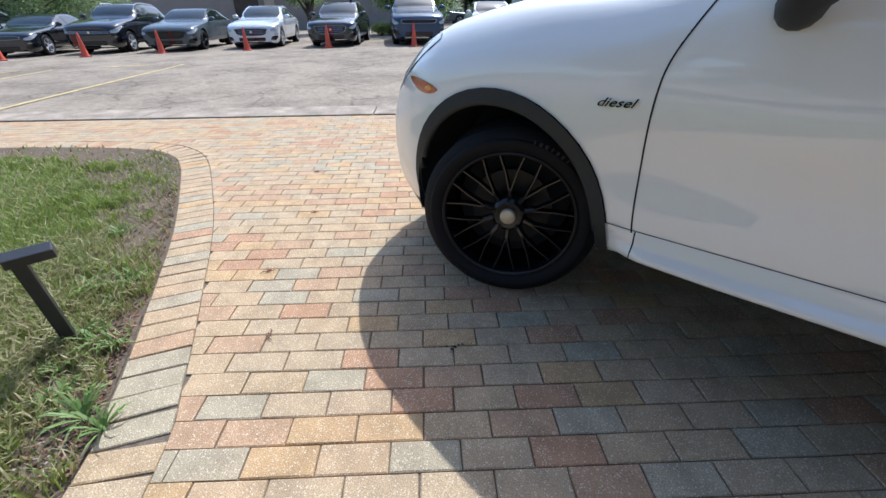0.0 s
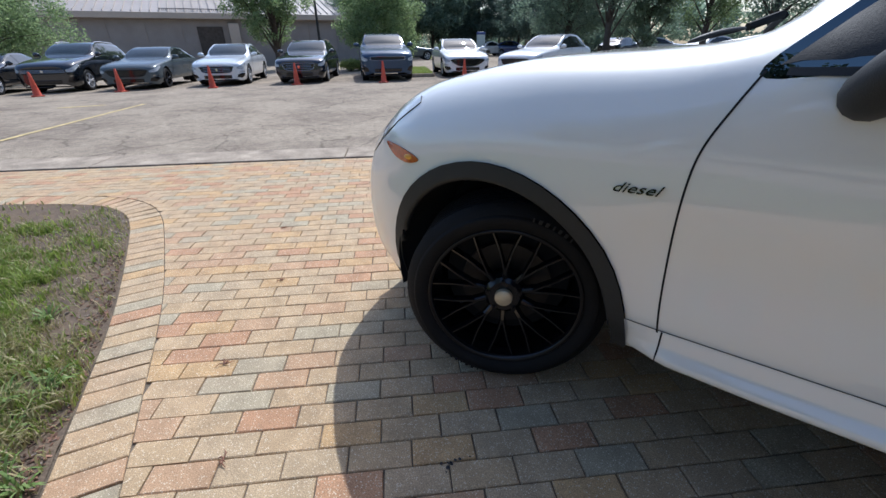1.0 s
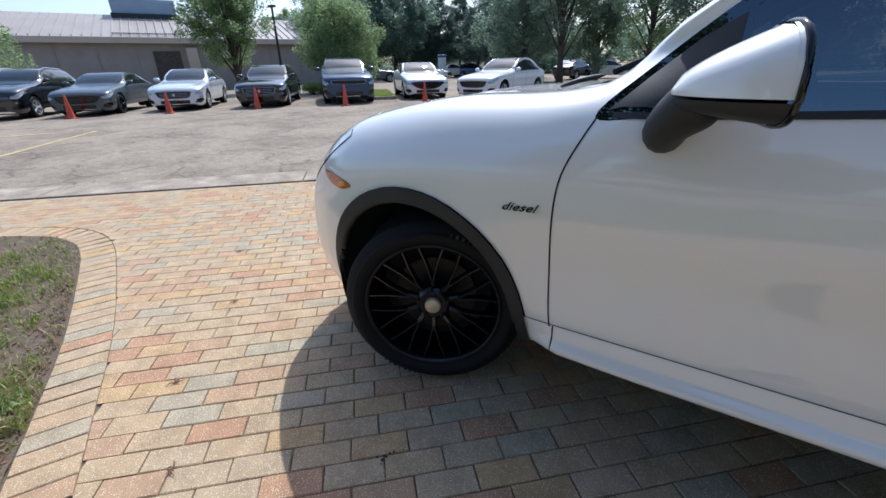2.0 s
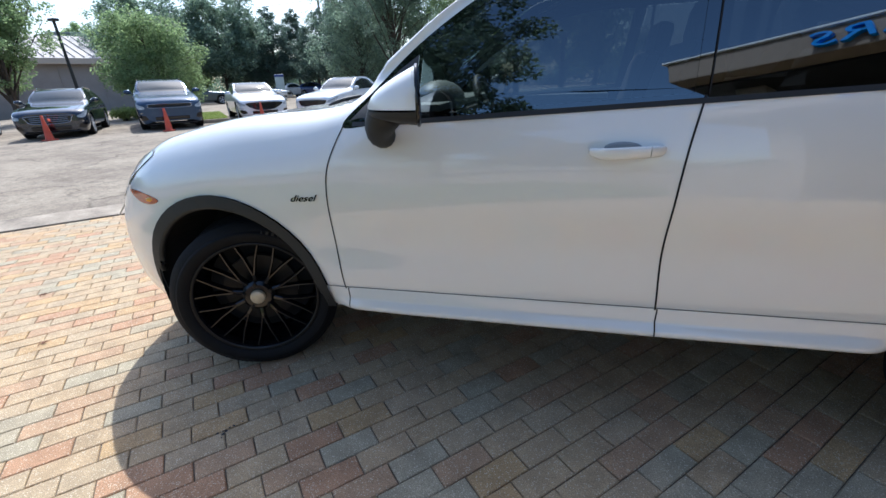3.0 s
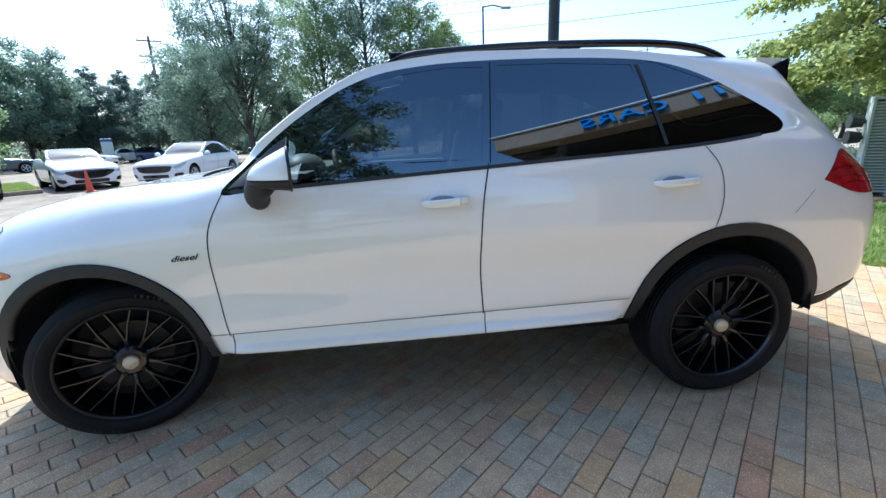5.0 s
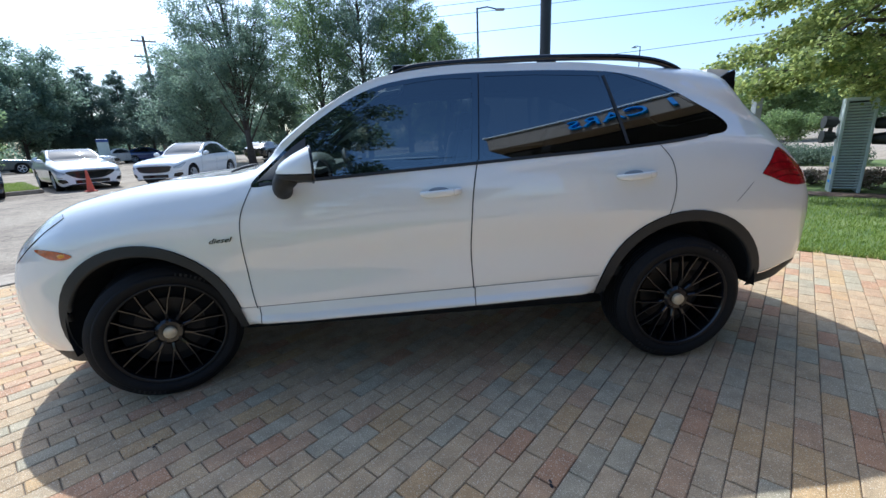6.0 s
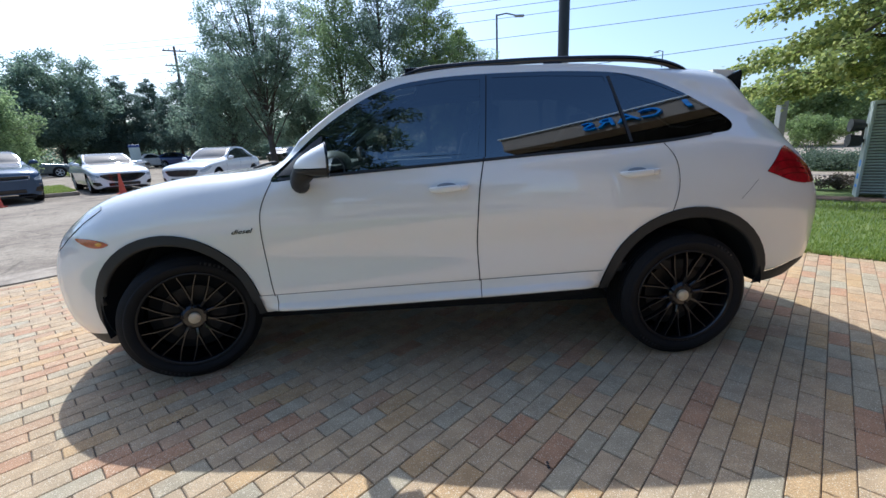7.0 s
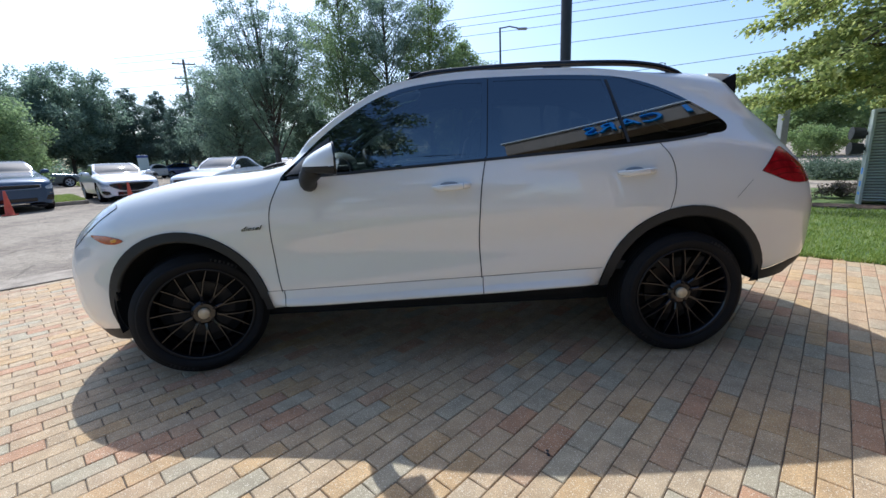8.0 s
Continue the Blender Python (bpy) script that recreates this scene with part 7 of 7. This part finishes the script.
def stake_light():
    s = thing("path_light", "leaning black metal path light in the grass", "garden light")
    foot, top = Vector((-2.526, -2.322, -0.05)), Vector((-2.448, -2.335, 0.428))
    z = (top - foot).normalized()
    y = (Vector((0.12, 1, 0)) - z * z.dot(Vector((0.12, 1, 0)))).normalized()
    x = y.cross(z)
    m = Matrix((x, y, z)).transposed()
    h = (top - foot).length
    part("post", MB().box((0, 0, h / 2), (0.042, 0.042, h), 0.004), BLACKMETAL, s)
    part("head", MB().box((0, 0.035, h + 0.012), (0.062, 0.135, 0.036), 0.005), BLACKMETAL, s)
    s.matrix_basis = Matrix.Translation(foot) @ m.to_4x4()


stake_light()


# ---- dealership behind the camera, seen in reflections ----
def dealership():
    """Its front runs parallel to the paver rows; local x along the front, y away from the car."""
    b = thing("dealership_building", "tan showroom building with blue roof letters", "building")
    c0, r0 = 4.70, -3.2
    wall = part("wall", MB().box((-14.6, 8.0, 1.65), (28, 10, 3.3), 0.05), STUCCO, b)
    for i in range(7):
        part("showroom_window", MB().box((-2.8 - i * 3.9, 2.97, 1.45), (3.5, 0.12, 2.6), 0.02), DARKGLASS, wall, "dark showroom glass")
    part("fascia", MB().box((-14.57, 0.20, 3.575), (28.0, 0.4, 0.41), 0.02), FASCIADARK, b, "tan fascia band")
    part("fascia_return", MB().box((-0.68, 1.6, 3.56), (0.22, 2.4, 0.36), 0.02), BLACKMETAL, b, "dark fascia return")
    part("soffit", MB().box((-14.57, 1.7, 3.35), (27.8, 2.7, 0.05), 0.01), BLACKMETAL, b, "dark soffit")
    part("parapet", MB().box((-14.57, 0.18, 3.80), (28.1, 0.46, 0.04), 0.01), P_WHITE, b, "white parapet cap")
    part("roof", MB().box((-14.57, 6.9, 3.45), (27.8, 13, 0.2), 0.02), GREYMETAL, b)
    for i in range(4):
        part("column", MB().box((-1.2 - i * 7.5, 0.9, 1.67), (0.35, 0.35, 3.34), 0.03), STUCCO, b)
    me = text_mesh("CARS", 0.33, 0.0, 0.04, 1.23)
    me.materials.append(SIGNBLUE)
    t = new("roof_letters", me)
    t.parent = b
    t["label"] = "blue raised letters"
    t.matrix_basis = Matrix.Translation((-3.32, -0.05, 3.455)) @ Matrix.Rotation(math.pi / 2, 4, "X")
    for i in range(4):
        part("sign_bar", MB().box((-4.62 + 0.30 * i, -0.05, 3.57), (0.09, 0.08, 0.21), 0.01), SIGNBLUE, b, "blue raised bar")
    o = Vector((c0 + r0, r0 - c0)) * 0.7071
    b.matrix_basis = Matrix.Translation((o.x, o.y, 0)) @ Matrix.Rotation(radians(225), 4, "Z")


dealership()
